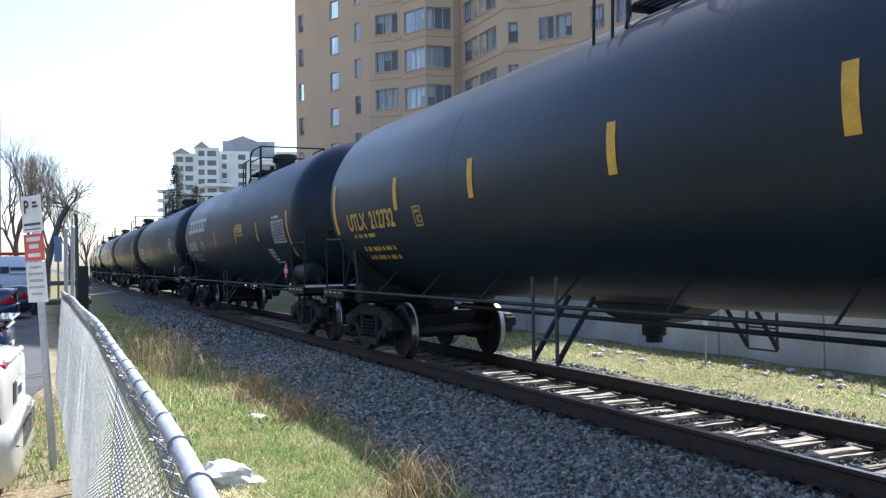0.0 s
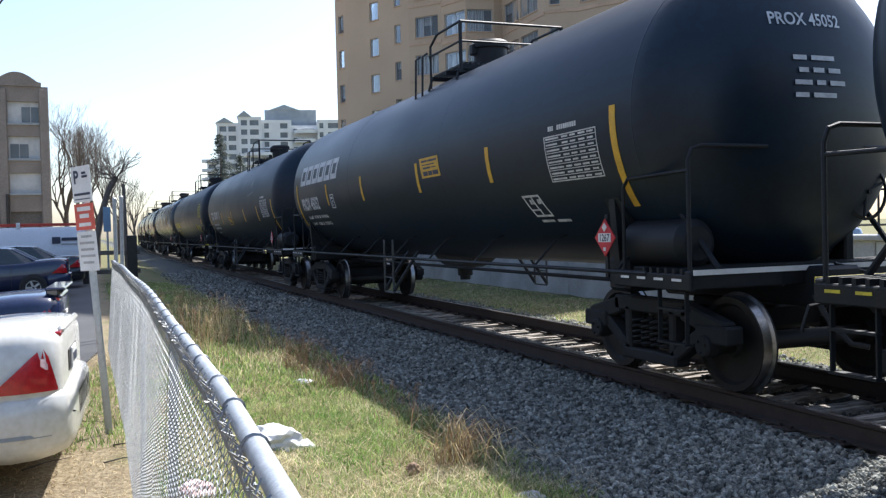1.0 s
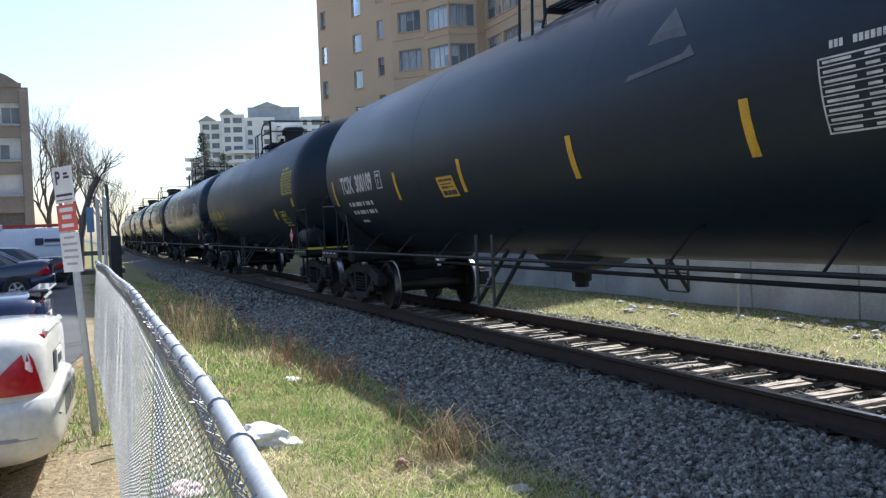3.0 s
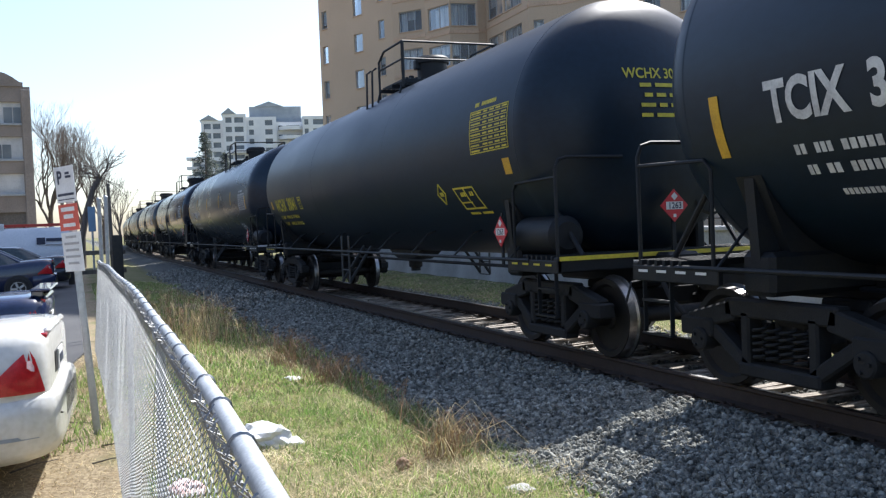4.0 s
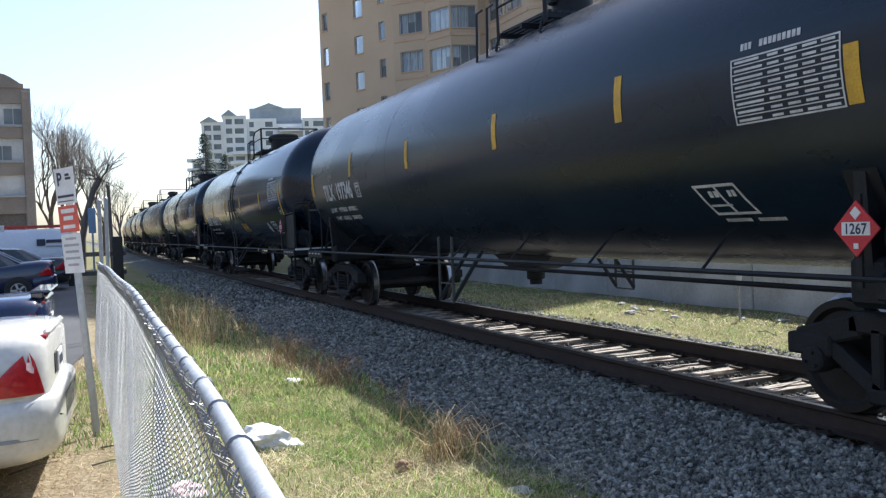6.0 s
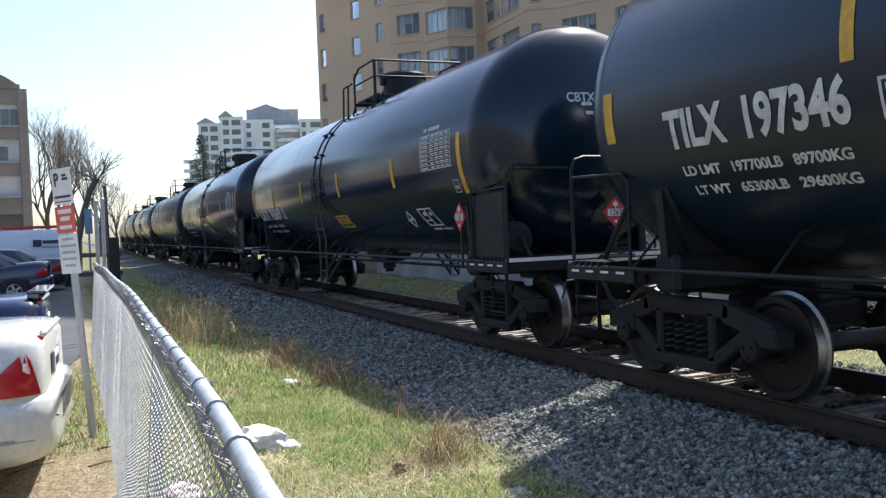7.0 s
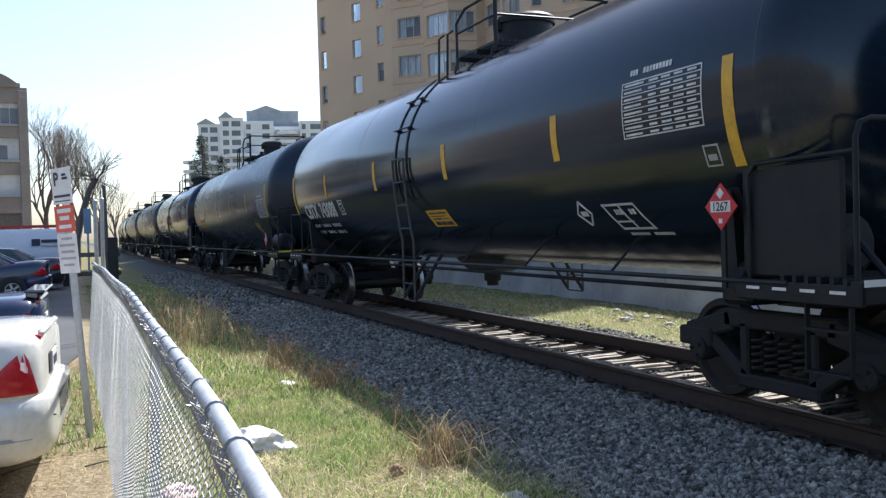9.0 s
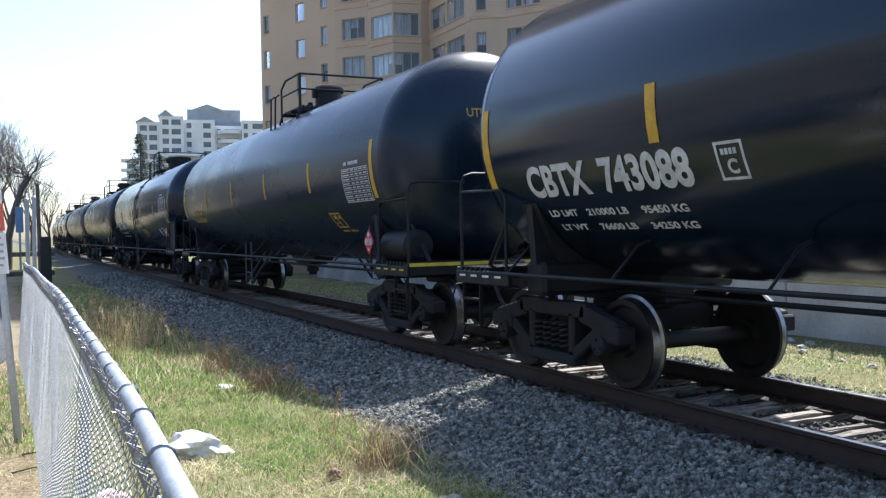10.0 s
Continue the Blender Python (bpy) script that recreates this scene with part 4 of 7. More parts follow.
SPECS = [
    dict(pitch=17.1, cyl=14.2, paint=M_TANK_SATIN, ink=M_MARKO, label="satin black rail tank car with amber stencilling",
         stripes=stripes_at((-6.9, -3.61, -1.1, 1.71, 4.12, 6.95), -0.27, 0.19, 0.13, 0.26), texts=[("UTLX  212732", 6.33, -0.48, 0.36, 2.06)],
         bars=[(6.2, -0.62, (0.12, 0.2, 0.14, 0.3), 0.06)] + row_marks(6.0, -0.86),
         boxmark=(3.54, -0.53, 0.26), boxchar="IC", panel=(-5.4, 0.0, 1.05, 0.48), placard="1267", lube=(-4.8, -1.0, 0.5, 0.3)),
    dict(pitch=17.08, cyl=14.3, paint=M_TANK_SATIN, ink=M_MARKW, label="satin black rail tank car with white block emblem and yellow notice",
         stripes=stripes_at((-6.85, -4.01, -1.46, 1.52, 4.07, 6.82), -0.47, -0.03, 0.1, 0.43), texts=[("PROX 45052", 6.45, -0.51, 0.37, 1.56), ("LD LMT   197200 LB   89 450 KG", 6.28, -0.73, 0.1, 1.75), ("LT WT    65800 LB   29 850 KG", 6.2, -0.9, 0.1, 1.65)],
         boxmark=(3.86, -0.54, 0.27), logo=(6.42, 0.05, 3.27, 0.42), panel=(-5.5, -0.56, 1.05, 0.49), lube=(-4.75, -0.97, 0.4, 0.29),
         yellow_signs=[(-1.68, -0.27, 0.74, 0.29)], placard="1267", head_texts=[("PROX 45052", -0.48, 3.22, 0.16)], head_bars=HB),
    dict(pitch=17.22, cyl=14.1, paint=M_TANK_SATIN, ink=M_MARKW, label="satin black rail tank car with a pale scuff and white stencilling",
         stripes=stripes_at((-6.87, -4.48, -1.98, 0.77, 3.25, 6.77), -0.64, -0.2, 0.1, 0.36)[:-1] + [(6.70, -0.62, -0.14, 0.1)], texts=[("TCIX  300109", 6.16, -0.40, 0.40, 1.80)],
         bars=row_marks(6.0, -0.66) + [(5.75, -1.0, (0.35,), 0.05)],
         boxmark=(4.15, -0.41, 0.27), boxchar="F", panel=(-5.2, -0.55, 1.02, 0.5), placard="1267", yellow_signs=[(1.55, -0.68, 0.55, 0.29)],
         scuff=True, end_placard=True, head_texts=[("TCIX 300109", -0.48, 2.92, 0.16)], head_bars=HB),
    dict(pitch=16.77, cyl=13.9, paint=M_TANK_SATIN, ink=M_MARKY, label="dull black rail tank car with bright yellow stencilling",
         stripes=[(-6.68, -0.49, -0.30, 0.17), (6.55, -0.50, -0.31, 0.15)], texts=[("WCHX  30041", 6.11, -0.57, 0.40, 2.05), ("LD LMT   197000 LB   89 350 KG", 6.05, -0.78, 0.115, 1.85), ("LT WT    66000 LB   29 200 KG", 5.98, -0.96, 0.115, 1.78)],
         boxmark=(3.76, -0.58, 0.26), panel=(-5.78, -0.19, 1.04, 0.52), lube=(-5.05, -0.90, 0.62, 0.33), diamond=(-4.50, -0.64), placard="1263", south_truck=1.58, end_placard=True,
         head_texts=[("WCHX 30041", -0.48, 3.0, 0.16)], head_bars=HB),
    dict(pitch=17.28, cyl=14.3, paint=M_TANK, ink=M_MARKW, label="black rail tank car with white stencilling and amber stripes",
         stripes=[(y, -0.16, 0.25, 0.11) for y in (-4.15, -1.59, 1.4)] + [(4.33, -0.08, 0.33, 0.11)] + [(-6.74, -0.36, 0.02, 0.12), (7.02, -0.33, 0.12, 0.13)], texts=[("TILX  197346", 6.23, -0.45, 0.42, 1.88), ("LD LMT   197700LB   89700KG", 6.15, -0.7, 0.115, 1.72), ("LT WT   65300LB   29600KG", 6.1, -0.88, 0.115, 1.66)],
         boxmark=(4.12, -0.47, 0.24), panel=(-5.64, -0.37, 1.02, 0.48), lube=(-4.98, -1.12, 0.5, 0.31), placard="1267",
         head_texts=[("TILX 197346", -0.48, 3.02, 0.16)], head_bars=HB),
    dict(pitch=17.33, cyl=14.35, paint=M_TANK_GLOSS, ink=M_MARKW, label="glossy black rail tank car with crisp white stencilling",
         stripes=stripes_at((-6.87, -4.29, -1.22, 1.65, 4.55, 7.08), -0.40, 0.05, 0.12, 0.22), texts=[("CBTX  742669", 6.55, -0.70, 0.42, 2.40), ("LD LMT    210000 LB     95350 KG", 6.42, -0.93, 0.1, 1.95), ("LT WT     76100 LB     34350 KG", 6.35, -1.1, 0.1, 1.88)],
         boxmark=(3.94, -0.71, 0.27), panel=(-5.53, -0.24, 1.08, 0.48), lube=(-4.92, -1.09, 0.53, 0.32),
         yellow_signs=[(-0.44, -1.04, 0.8, 0.28)], diamond=(-4.35, -0.95), smallbox=(-6.53, -0.60),
         placard="1267", end_placard=True, ribs=True, head_texts=[("CBTX 742669", -0.48, 2.95, 0.16)], head_bars=HB[:2]),
    dict(pitch=17.37, cyl=14.35, paint=M_TANK_GLOSS, ink=M_MARKW, label="glossy black rail tank car with white stencils and strap bands",
         stripes=stripes_at((-6.9, -4.31, -1.40, 1.52, 4.53, 7.15), -0.36, 0.10, 0.12, 0.26), texts=[("CBTX  743088", 6.50, -0.72, 0.42, 2.30), ("LD LMT    210000 LB     95450 KG", 6.36, -0.95, 0.1, 1.95), ("LT WT     76600 LB     34250 KG", 6.29, -1.12, 0.1, 1.88)],
         boxmark=(3.92, -0.71, 0.27), panel=(-5.53, -0.27, 1.08, 0.49), lube=(-4.89, -1.18, 0.53, 0.32),
         yellow_signs=[(-0.3, -1.05, 0.75, 0.28)], diamond=(-4.40, -0.96), smallbox=(-6.53, -0.60),
         placard="1267", ribs=True, head_texts=[("CBTX 743088", -0.48, 2.95, 0.16)], head_bars=HB[:2]),
    dict(pitch=17.3, cyl=14.4, paint=M_TANK, ink=M_MARKO, label="black rail tank car with amber stencilling and thin stripes",
         stripes=stripes(14.2, 4, -0.35, 0.14, 0.1, 0.2), texts=[], panel_ink=M_MARKW, panel=(-5.78, -0.58, 1.05, 0.5), lube=(-4.8, -1.0, 0.45, 0.28), placard="1267",
         bars=row_marks(6.0, -0.5, 0.12, 0.2), head_texts=[("UTLX", -0.48, 3.02, 0.16)]),
]
FRONT = 16.05          # where the first gap stands at the clip's start


def travelled(t):
    """Metres the train has gone at t seconds; it gathers a little speed."""
    return 10.6 * t + 0.035 * t * t


TRAIN = []             # (car, place of its middle at the clip's start, wheelsets)
u = FRONT
order = []
for k, spec in enumerate(SPECS):
    if k == 0:
        mid = FRONT - spec["pitch"] / 2
    else:
        mid = u + spec["pitch"] / 2
        u += spec["pitch"]
    order.append((spec, mid))
for spec, mid in order:
    n0 = len(WHEEL_SPIN)
    car = tank_car(spec)
    TRAIN.append((car, mid, WHEEL_SPIN[n0:]))
# cars ahead that have passed, and the rest of the train behind
spare = [TRAIN[4][0], TRAIN[7][0], TRAIN[2][0]]
for k in range(2):
    TRAIN.append((copy_thing(spare[k], Matrix()), FRONT - 17.1 - 17.0 * (k + 0.5), []))
for k in range(10):
    TRAIN.append((copy_thing((TRAIN[5][0], TRAIN[7][0], TRAIN[4][0], TRAIN[6][0])[k % 4], Matrix()), u + 17.3 * (k + 0.5), []))


def car_pose(s, span=5.7):
    """The car's pose with both its trucks on the track."""
    a, _ = rail_line(s - span)
    b, _ = rail_line(s + span)
    d = b - a
    return Matrix.Translation((a + b) / 2) @ Matrix.Rotation(math.atan2(-d.x, d.y), 4, 'Z')


for car, mid, _ in TRAIN:
    car.matrix_basis = car_pose(mid)


def motions():
    for car, mid, sets in TRAIN:
        walk(car, [(0.5 * k, car_pose(mid - travelled(0.5 * k))) for k in range(21)])
        for ws, y in sets:
            walk(ws, [(k / 30, pose(0, y, 0.428, math.degrees(travelled(k / 30) / 0.428) % 360)) for k in range(0, 301)])

# ---- track ----
def rail_profile():
    return [(-0.075, -0.175), (0.075, -0.175), (0.075, -0.163), (0.012, -0.145), (0.009, -0.045), (0.036, -0.03), (0.036, -0.006), (0.028, 0.0), (-0.028, 0.0), (-0.036, -0.006), (-0.036, -0.03), (-0.009, -0.045), (-0.012, -0.145), (-0.075, -0.163)]


def make_track():
    track = thing("railway_track", Matrix(), "single railway track on weathered wooden sleepers", "track", kind="structure")
    ss = [-25 + 5 * k for k in range(20)] + [72 + 8 * k for k in range(30)]
    for side in (-1, 1):
        prof = rail_profile()
        n = len(prof)
        vs, fs = [], []
        for s in ss:
            p, a = rail_line(s)
            r = Matrix.Rotation(a, 3, 'Z')
            for dx, dz in prof:
                vs.append(p + r @ Vector((side * 0.7525 + dx, 0, dz)))
        for i in range(len(ss) - 1):
            fs += [(i * n + k, i * n + (k + 1) % n, (i + 1) * n + (k + 1) % n, (i + 1) * n + k) for k in range(n)]
        rail = part("rail", Shape().add(vs, fs), M_RAILSIDE, track, "rust-brown steel rail")
        top = Shape()
        vs, fs = [], []
        for s in ss:
            p, a = rail_line(s)
            r = Matrix.Rotation(a, 3, 'Z')
            vs += [p + r @ Vector((side * 0.7525 - 0.026, 0, 0.0012)), p + r @ Vector((side * 0.7525 + 0.026, 0, 0.0012))]
        fs = [(2 * i, 2 * i + 1, 2 * i + 3, 2 * i + 2) for i in range(len(ss) - 1)]
        part("running_surface", top.add(vs, fs), M_TREAD, rail, "polished running surface", smooth=0)
    rng = random.Random(5)
    meshes = []
    for k in range(6):
        bm = bmesh.new()
        cuts = sorted(rng.uniform(-0.07, 0.07) for _ in range(rng.choice((1, 2, 2))))
        cuts = [-0.115] + cuts + [0.115]
        for y0, y1 in zip(cuts, cuts[1:]):
            # each split strip ends and wears on its own
            drop = rng.uniform(-0.03, 0.004)
            strip = bmesh.new()
            bmesh.ops.create_cube(strip, size=1, matrix=Matrix.Translation((rng.uniform(-0.1, 0.1), (y0 + y1) / 2, drop)) @ Matrix.Diagonal((2.4, max(0.02, y1 - y0 - 0.014), 0.17, 1)))
            bmesh.ops.subdivide_edges(strip, edges=[e for e in strip.edges if abs(e.verts[0].co.x - e.verts[1].co.x) > 1], cuts=7)
            for v in strip.verts:
                v.co += Vector((rng.uniform(-0.04, 0.04), rng.uniform(-0.010, 0.010), rng.uniform(-0.016, 0.006)))
            tmp = bpy.data.meshes.new("strip")
            strip.to_mesh(tmp)
            strip.free()
            bm.from_mesh(tmp)
            bpy.data.meshes.remove(tmp)
        me = bpy.data.meshes.new("sleeper")
        bm.to_mesh(me)
        bm.free()
        me.materials.append(M_TIE)
        meshes.append(me)
    for k in range(210):
        s = -6 + 0.53 * k
        p, a = rail_line(s + rng.uniform(-0.03, 0.03))
        part("sleeper", meshes[k % 6], M_TIE, track, m=Matrix.Translation(p + Vector((rng.uniform(-0.04, 0.04), 0, -0.265 + rng.uniform(-0.01, 0.004)))) @ Matrix.Rotation(a + rng.uniform(-0.02, 0.02), 4, 'Z'))
    plate = Shape().box((0, 0, 0), (0.33, 0.19, 0.018), bevel=0.004)
    for dx, dy in ((-0.1, -0.06), (0.1, 0.06), (0.1, -0.06), (-0.1, 0.06)):
        plate.box((dx, dy, 0.018), (0.03, 0.03, 0.03))
    plate = plate.mesh("tie_plate")
    for k in range(8, 70):
        s = -6 + 0.53 * k
        p, a = rail_line(s)
        for side in (-1, 1):
            part("tie_plate", plate, M_RAILSIDE, track, m=Matrix.Translation(p + Vector((side * 0.7525, 0, -0.178))))
    return track


make_track()


# ---- ballast ----
def stone_verts(rng):
    """A broken stone: an icosahedron knocked out of true."""
    g = (1 + 5 ** 0.5) / 2
    vs = [(-1, g, 0), (1, g, 0), (-1, -g, 0), (1, -g, 0), (0, -1, g), (0, 1, g), (0, -1, -g), (0, 1, -g), (g, 0, -1), (g, 0, 1), (-g, 0, -1), (-g, 0, 1)]
    v = np.array(vs) / 1.9
    v *= rng.uniform(0.72, 1.25, (12, 1))
    v *= np.array([1.0, rng.uniform(0.65, 1.0), rng.uniform(0.5, 0.85)])
    return v


STONE_FACES = [(0, 11, 5), (0, 5, 1), (0, 1, 7), (0, 7, 10), (0, 10, 11), (1, 5, 9), (5, 11, 4), (11, 10, 2), (10, 7, 6), (7, 1, 8), (3, 9, 4), (3, 4, 2), (3, 2, 6), (3, 6, 8), (3, 8, 9), (4, 9, 5), (2, 4, 11), (6, 2, 10), (8, 6, 7), (9, 8, 1)]


def turn_matrix(rng):
    return np.array(Euler(rng.uniform(0, 6.28, 3)).to_matrix())


def edge_x(y):
    """The ragged edge between turf and ballast."""
    return 3.08 + 0.22 * noise.noise(Vector((0.3, y * 0.55, 2.0))) + 0.10 * noise.noise(Vector((0.9, y * 2.1, 5.0)))


def make_ballast():
    rng = np.random.default_rng(11)
    bed = new("ballast")
    tagged(bed, "bed of crushed grey limestone ballast round the sleepers", "ballast", kind="structure")
    shapes = [stone_verts(rng) for _ in range(24)]
    # single stones along the stretch beside the camera
    singles = []
    for k in range(8):
        me = bpy.data.meshes.new("stone")
        me.from_pydata([tuple(p * 0.034) for p in shapes[k]], [], STONE_FACES)
        me.materials.append(M_STONE_P)
        singles.append(me)
    for k in range(280):
        y = rng.uniform(4.2, 7.6)
        x = rng.uniform(max(edge_x(y), 2.9), 4.4)
        ob = part("stone", singles[k % 8], M_STONE_P, bed)
        sc = rng.uniform(0.6, 1.1)
        ob.matrix_basis = Matrix.Translation((x, y, ground_z(x, y) + 0.012 + 0.012 * sc)) @ Euler(rng.uniform(0, 6.28, 3)).to_matrix().to_4x4() @ Matrix.Scale(sc, 4)
    vs, fs = [], []
    count = 0

    def scatter(n, x0, x1, y0, y1, smin, smax, edge=False, skip=None):
        nonlocal count
        for _ in range(n):
            y = y0 + (y1 - y0) * rng.random()
            x = x0 + (x1 - x0) * rng.random()
            if edge and x < edge_x(y) + 0.12 * rng.normal():
                continue
            if skip and skip(x, y):
                continue
            xw = x + bend(y)
            s = smin + (smax - smin) * rng.random() ** 1.5
            v = shapes[int(rng.integers(24))] @ turn_matrix(rng).T * s + np.array([xw, y, ground_z(xw, y) + 0.3 * s])
            vs.append(v)
            fs.append(np.array(STONE_FACES) + 12 * count)
            count += 1
    near_rail = lambda x, y: abs(abs(x - 6.0) - 0.7525) < 0.1
    scatter(31000, 2.5, 4.9, 2.5, 9, 0.011, 0.030, True)
    scatter(15000, 2.5, 4.9, 9, 20, 0.018, 0.042, True)
    scatter(5000, 2.6, 4.8, 20, 45, 0.035, 0.075, True)
    scatter(1500, 4.8, 5.15, 2.5, 22, 0.02, 0.04)
    scatter(5200, 5.3, 6.7, 2.5, 22, 0.015, 0.04, False, near_rail)
    scatter(1500, 6.85, 7.4, 2.5, 22, 0.02, 0.04)
    scatter(3000, 7.3, 8.4, 2.5, 25, 0.022, 0.05)
    me = bpy.data.meshes.new("loose_stones")
    me.from_pydata(np.concatenate(vs).tolist(), [], np.concatenate(fs).tolist())
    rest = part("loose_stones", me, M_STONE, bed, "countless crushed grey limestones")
    tagged(rest, kind="stuff")


make_ballast()


# ---- grass, straw and weeds ----
def blades(name, n, place, hmin, hmax, wid, lean, mat, label, seed, category="grass"):
    """Bent two-piece blades strewn by place(rng), which gives x, y or None."""
    rng = np.random.default_rng(seed)
    vs, fs = [], []
    k = 0
    for _ in range(n):
        p = place(rng)
        if p is None:
            continue
        x, y = p[:2]
        sc = p[2] if len(p) > 2 else 1.0
        xw = x + bend(y)
        z = ground_z(xw, y) - 0.01
        h = rng.uniform(hmin, hmax) * sc
        a = rng.uniform(0, 6.28)
        l = h * lean * rng.uniform(0.3, 1.6)
        dx, dy = math.cos(a) * l, math.sin(a) * l
        w = wid * rng.uniform(0.7, 1.4)
        b = rng.uniform(0, 6.28)
        wx, wy = math.cos(b) * w, math.sin(b) * w
        vs += [(xw - wx, y - wy, z), (xw + wx, y + wy, z), (xw + dx * 0.35 + wx * 0.7, y + dy * 0.35 + wy * 0.7, z + h * 0.6), (xw + dx * 0.35 - wx * 0.7, y + dy * 0.35 - wy * 0.7, z + h * 0.6), (xw + dx, y + dy, z + h)]
        fs += [(k, k + 1, k + 2, k + 3), (k + 3, k + 2, k + 4)]
        k += 5
    me = bpy.data.meshes.new(name)
    me.from_pydata(vs, [], fs)
    ob = part(name, me, mat)
    tagged(ob, label, category, kind="stuff")
    return ob


def verge(y0, y1, x0=0.36, patch=0.0, power=1.0):
    def place(rng):
        y = y0 + (y1 - y0) * rng.random() ** power
        e = edge_x(y)
        x = rng.uniform(x0, e + 0.08)
        if patch and noise.noise(Vector((x * 1.1, y * 0.8, 3.7))) + 0.25 * rng.normal() < patch - 0.5:
            return None
        return x, y
    return place


blades("verge_grass", 84000, verge(1.6, 9, patch=0.5), 0.02, 0.095, 0.0034, 0.6, M_GRASS, "short spring-green grass beside the fence", 21)
blades("verge_grass", 45000, verge(9, 34, patch=0.42, power=1.4), 0.04, 0.11, 0.006, 0.6, M_GRASS, "short spring-green grass beside the fence", 22)
def dead_patch(rng):
    y = 1.6 + 7.4 * rng.random()
    x = rng.uniform(0.36, edge_x(y) + 0.3)
    if noise.noise(Vector((x * 1.6, y * 1.3, 9.1))) + 0.12 * rng.normal() < 0.08:
        return None
    return x, y


blades("dead_thatch", 42000, dead_patch, 0.02, 0.07, 0.003, 2.6, M_STRAW, "flattened pale thatch in bare patches of the grass", 35)
blades("dry_grass", 36000, verge(1.6, 9, patch=0.35), 0.015, 0.085, 0.0026, 1.9, M_STRAW, "matted dry straw among the grass", 23)
blades("dry_grass", 11000, verge(9, 34, power=1.4), 0.03, 0.12, 0.005, 1.2, M_STRAW, "matted dry straw among the grass", 24)


def border(rng):
    y = 7.2 + 23 * rng.random()
    if noise.noise(Vector((2.0, y * 0.9, 8.0))) + 0.2 * rng.normal() < -0.05:
        return None
    return edge_x(y) - 0.35 - abs(rng.normal()) * 0.28, y, 0.6 + 0.5 * rng.random()


blades("border_weeds", 400, border, 0.06, 0.28, 0.003, 0.7, M_STRAW, "tall dry grass along the ballast edge", 25)
blades("dead_weeds", 900, border, 0.10, 0.36, 0.0035, 0.6, M_WEED, "dead brown weed stalks along the ballast edge", 26)


def tall_far(rng):
    y = 10 + 12 * rng.random()
    return rng.uniform(0.5, 2.2), y, 0.5 + 0.6 * rng.random()


blades("tall_dry_grass", 350, tall_far, 0.15, 0.45, 0.004, 0.35, M_STRAW, "tall bleached grass with seed heads", 27)


def far_side(rng):
    y = 3 + 30 * rng.random()
    x = 8.0 + 3.0 * rng.random()
    if noise.noise(Vector((x * 1.3, y * 0.6, 1.7))) + 0.2 * rng.normal() < -0.5:
        return None
    return x, y


blades("track_debris", 5000, lambda r: (r.uniform(5.35, 6.65), 3 + 22 * r.random()), 0.008, 0.03, 0.006, 4.0, M_STRAW, "splinters and dead stalks between the rails", 34, "debris")
blades("far_grass", 34000, far_side, 0.02, 0.07, 0.005, 0.7, M_GRASS, "thin grass on the strip beyond the track", 28)
blades("far_dry_grass", 26000, far_side, 0.02, 0.07, 0.006, 1.8, M_STRAW, "dry straw on the strip beyond the track", 29)


def lot_side(rng):
    y = 1.8 + 12 * rng.random()
    if y > 9:
        return rng.uniform(-0.4, 0.28), y
    return rng.uniform(-0.9, 0.28), y, 0.7


blades("kerb_straw", 16000, lot_side, 0.01, 0.05, 0.004, 2.2, M_STRAW, "flattened dry straw on bare soil", 30)
blades("kerb_grass", 1800, lambda r: (r.uniform(-0.35, 0.28), 7.5 + 5.0 * r.random()), 0.03, 0.10, 0.005, 0.6, M_GRASS, "sparse grass by the fence foot", 31)


def tuft(name, x, y, n, h, spread, mat, label, seed):
    """A clump of arching dry stems."""
    rng = np.random.default_rng(seed)
    s = Shape()
    z = ground_z(x, y) - 0.02
    for _ in range(n):
        a = rng.uniform(0, 6.28)
        l = spread * rng.uniform(0.3, 1.2)
        hh = h * rng.uniform(0.5, 1.1)
        bx, by = x + 0.12 * rng.normal(), y + 0.12 * rng.normal()
        c, d = math.cos(a), math.sin(a)
        droop = rng.uniform(0.5, 1.3)
        s.tube([(bx, by, z), (bx + c * l * 0.3, by + d * l * 0.3, z + hh * 0.7), (bx + c * l * 0.7, by + d * l * 0.7, z + hh), (bx + c * l * 1.1, by + d * l * 1.1, z + hh * (1.0 - 0.55 * droop))], 0.0028, 3, False, 0.0012)
    ob = part(name, s, mat, smooth=0)
    return tagged(ob, label, "weed clump", kind="stuff")


tuft("weed_clump", 2.48, 6.12, 60, 0.36, 0.42, M_WEED, "arching clump of dead brown weed at the ballast edge", 41)
tuft("weed_clump", 2.44, 6.08, 70, 0.36, 0.42, M_STRAW, "bleached clump of dead weed at the ballast edge", 42)
tuft("weed_clump", 2.45, 9.6, 80, 0.42, 0.45, M_WEED, "dark dead weed clump with thin stems", 43)
tuft("weed_clump", 2.35, 11.2, 80, 0.45, 0.45, M_WEED, "dark dead weed clump with thin stems", 44)
tuft("weed_clump", 1.4, 13.2, 50, 0.7, 0.4, M_STRAW, "pale feathery weed clump with seed heads", 45)
tuft("weed_clump", 1.9, 14.6, 50, 0.75, 0.4, M_STRAW, "pale feathery weed clump with seed heads", 46)
tuft("weed_clump", 0.75, 13.0, 40, 0.7, 0.35, M_STRAW, "pale feathery weed clump with seed heads", 47)


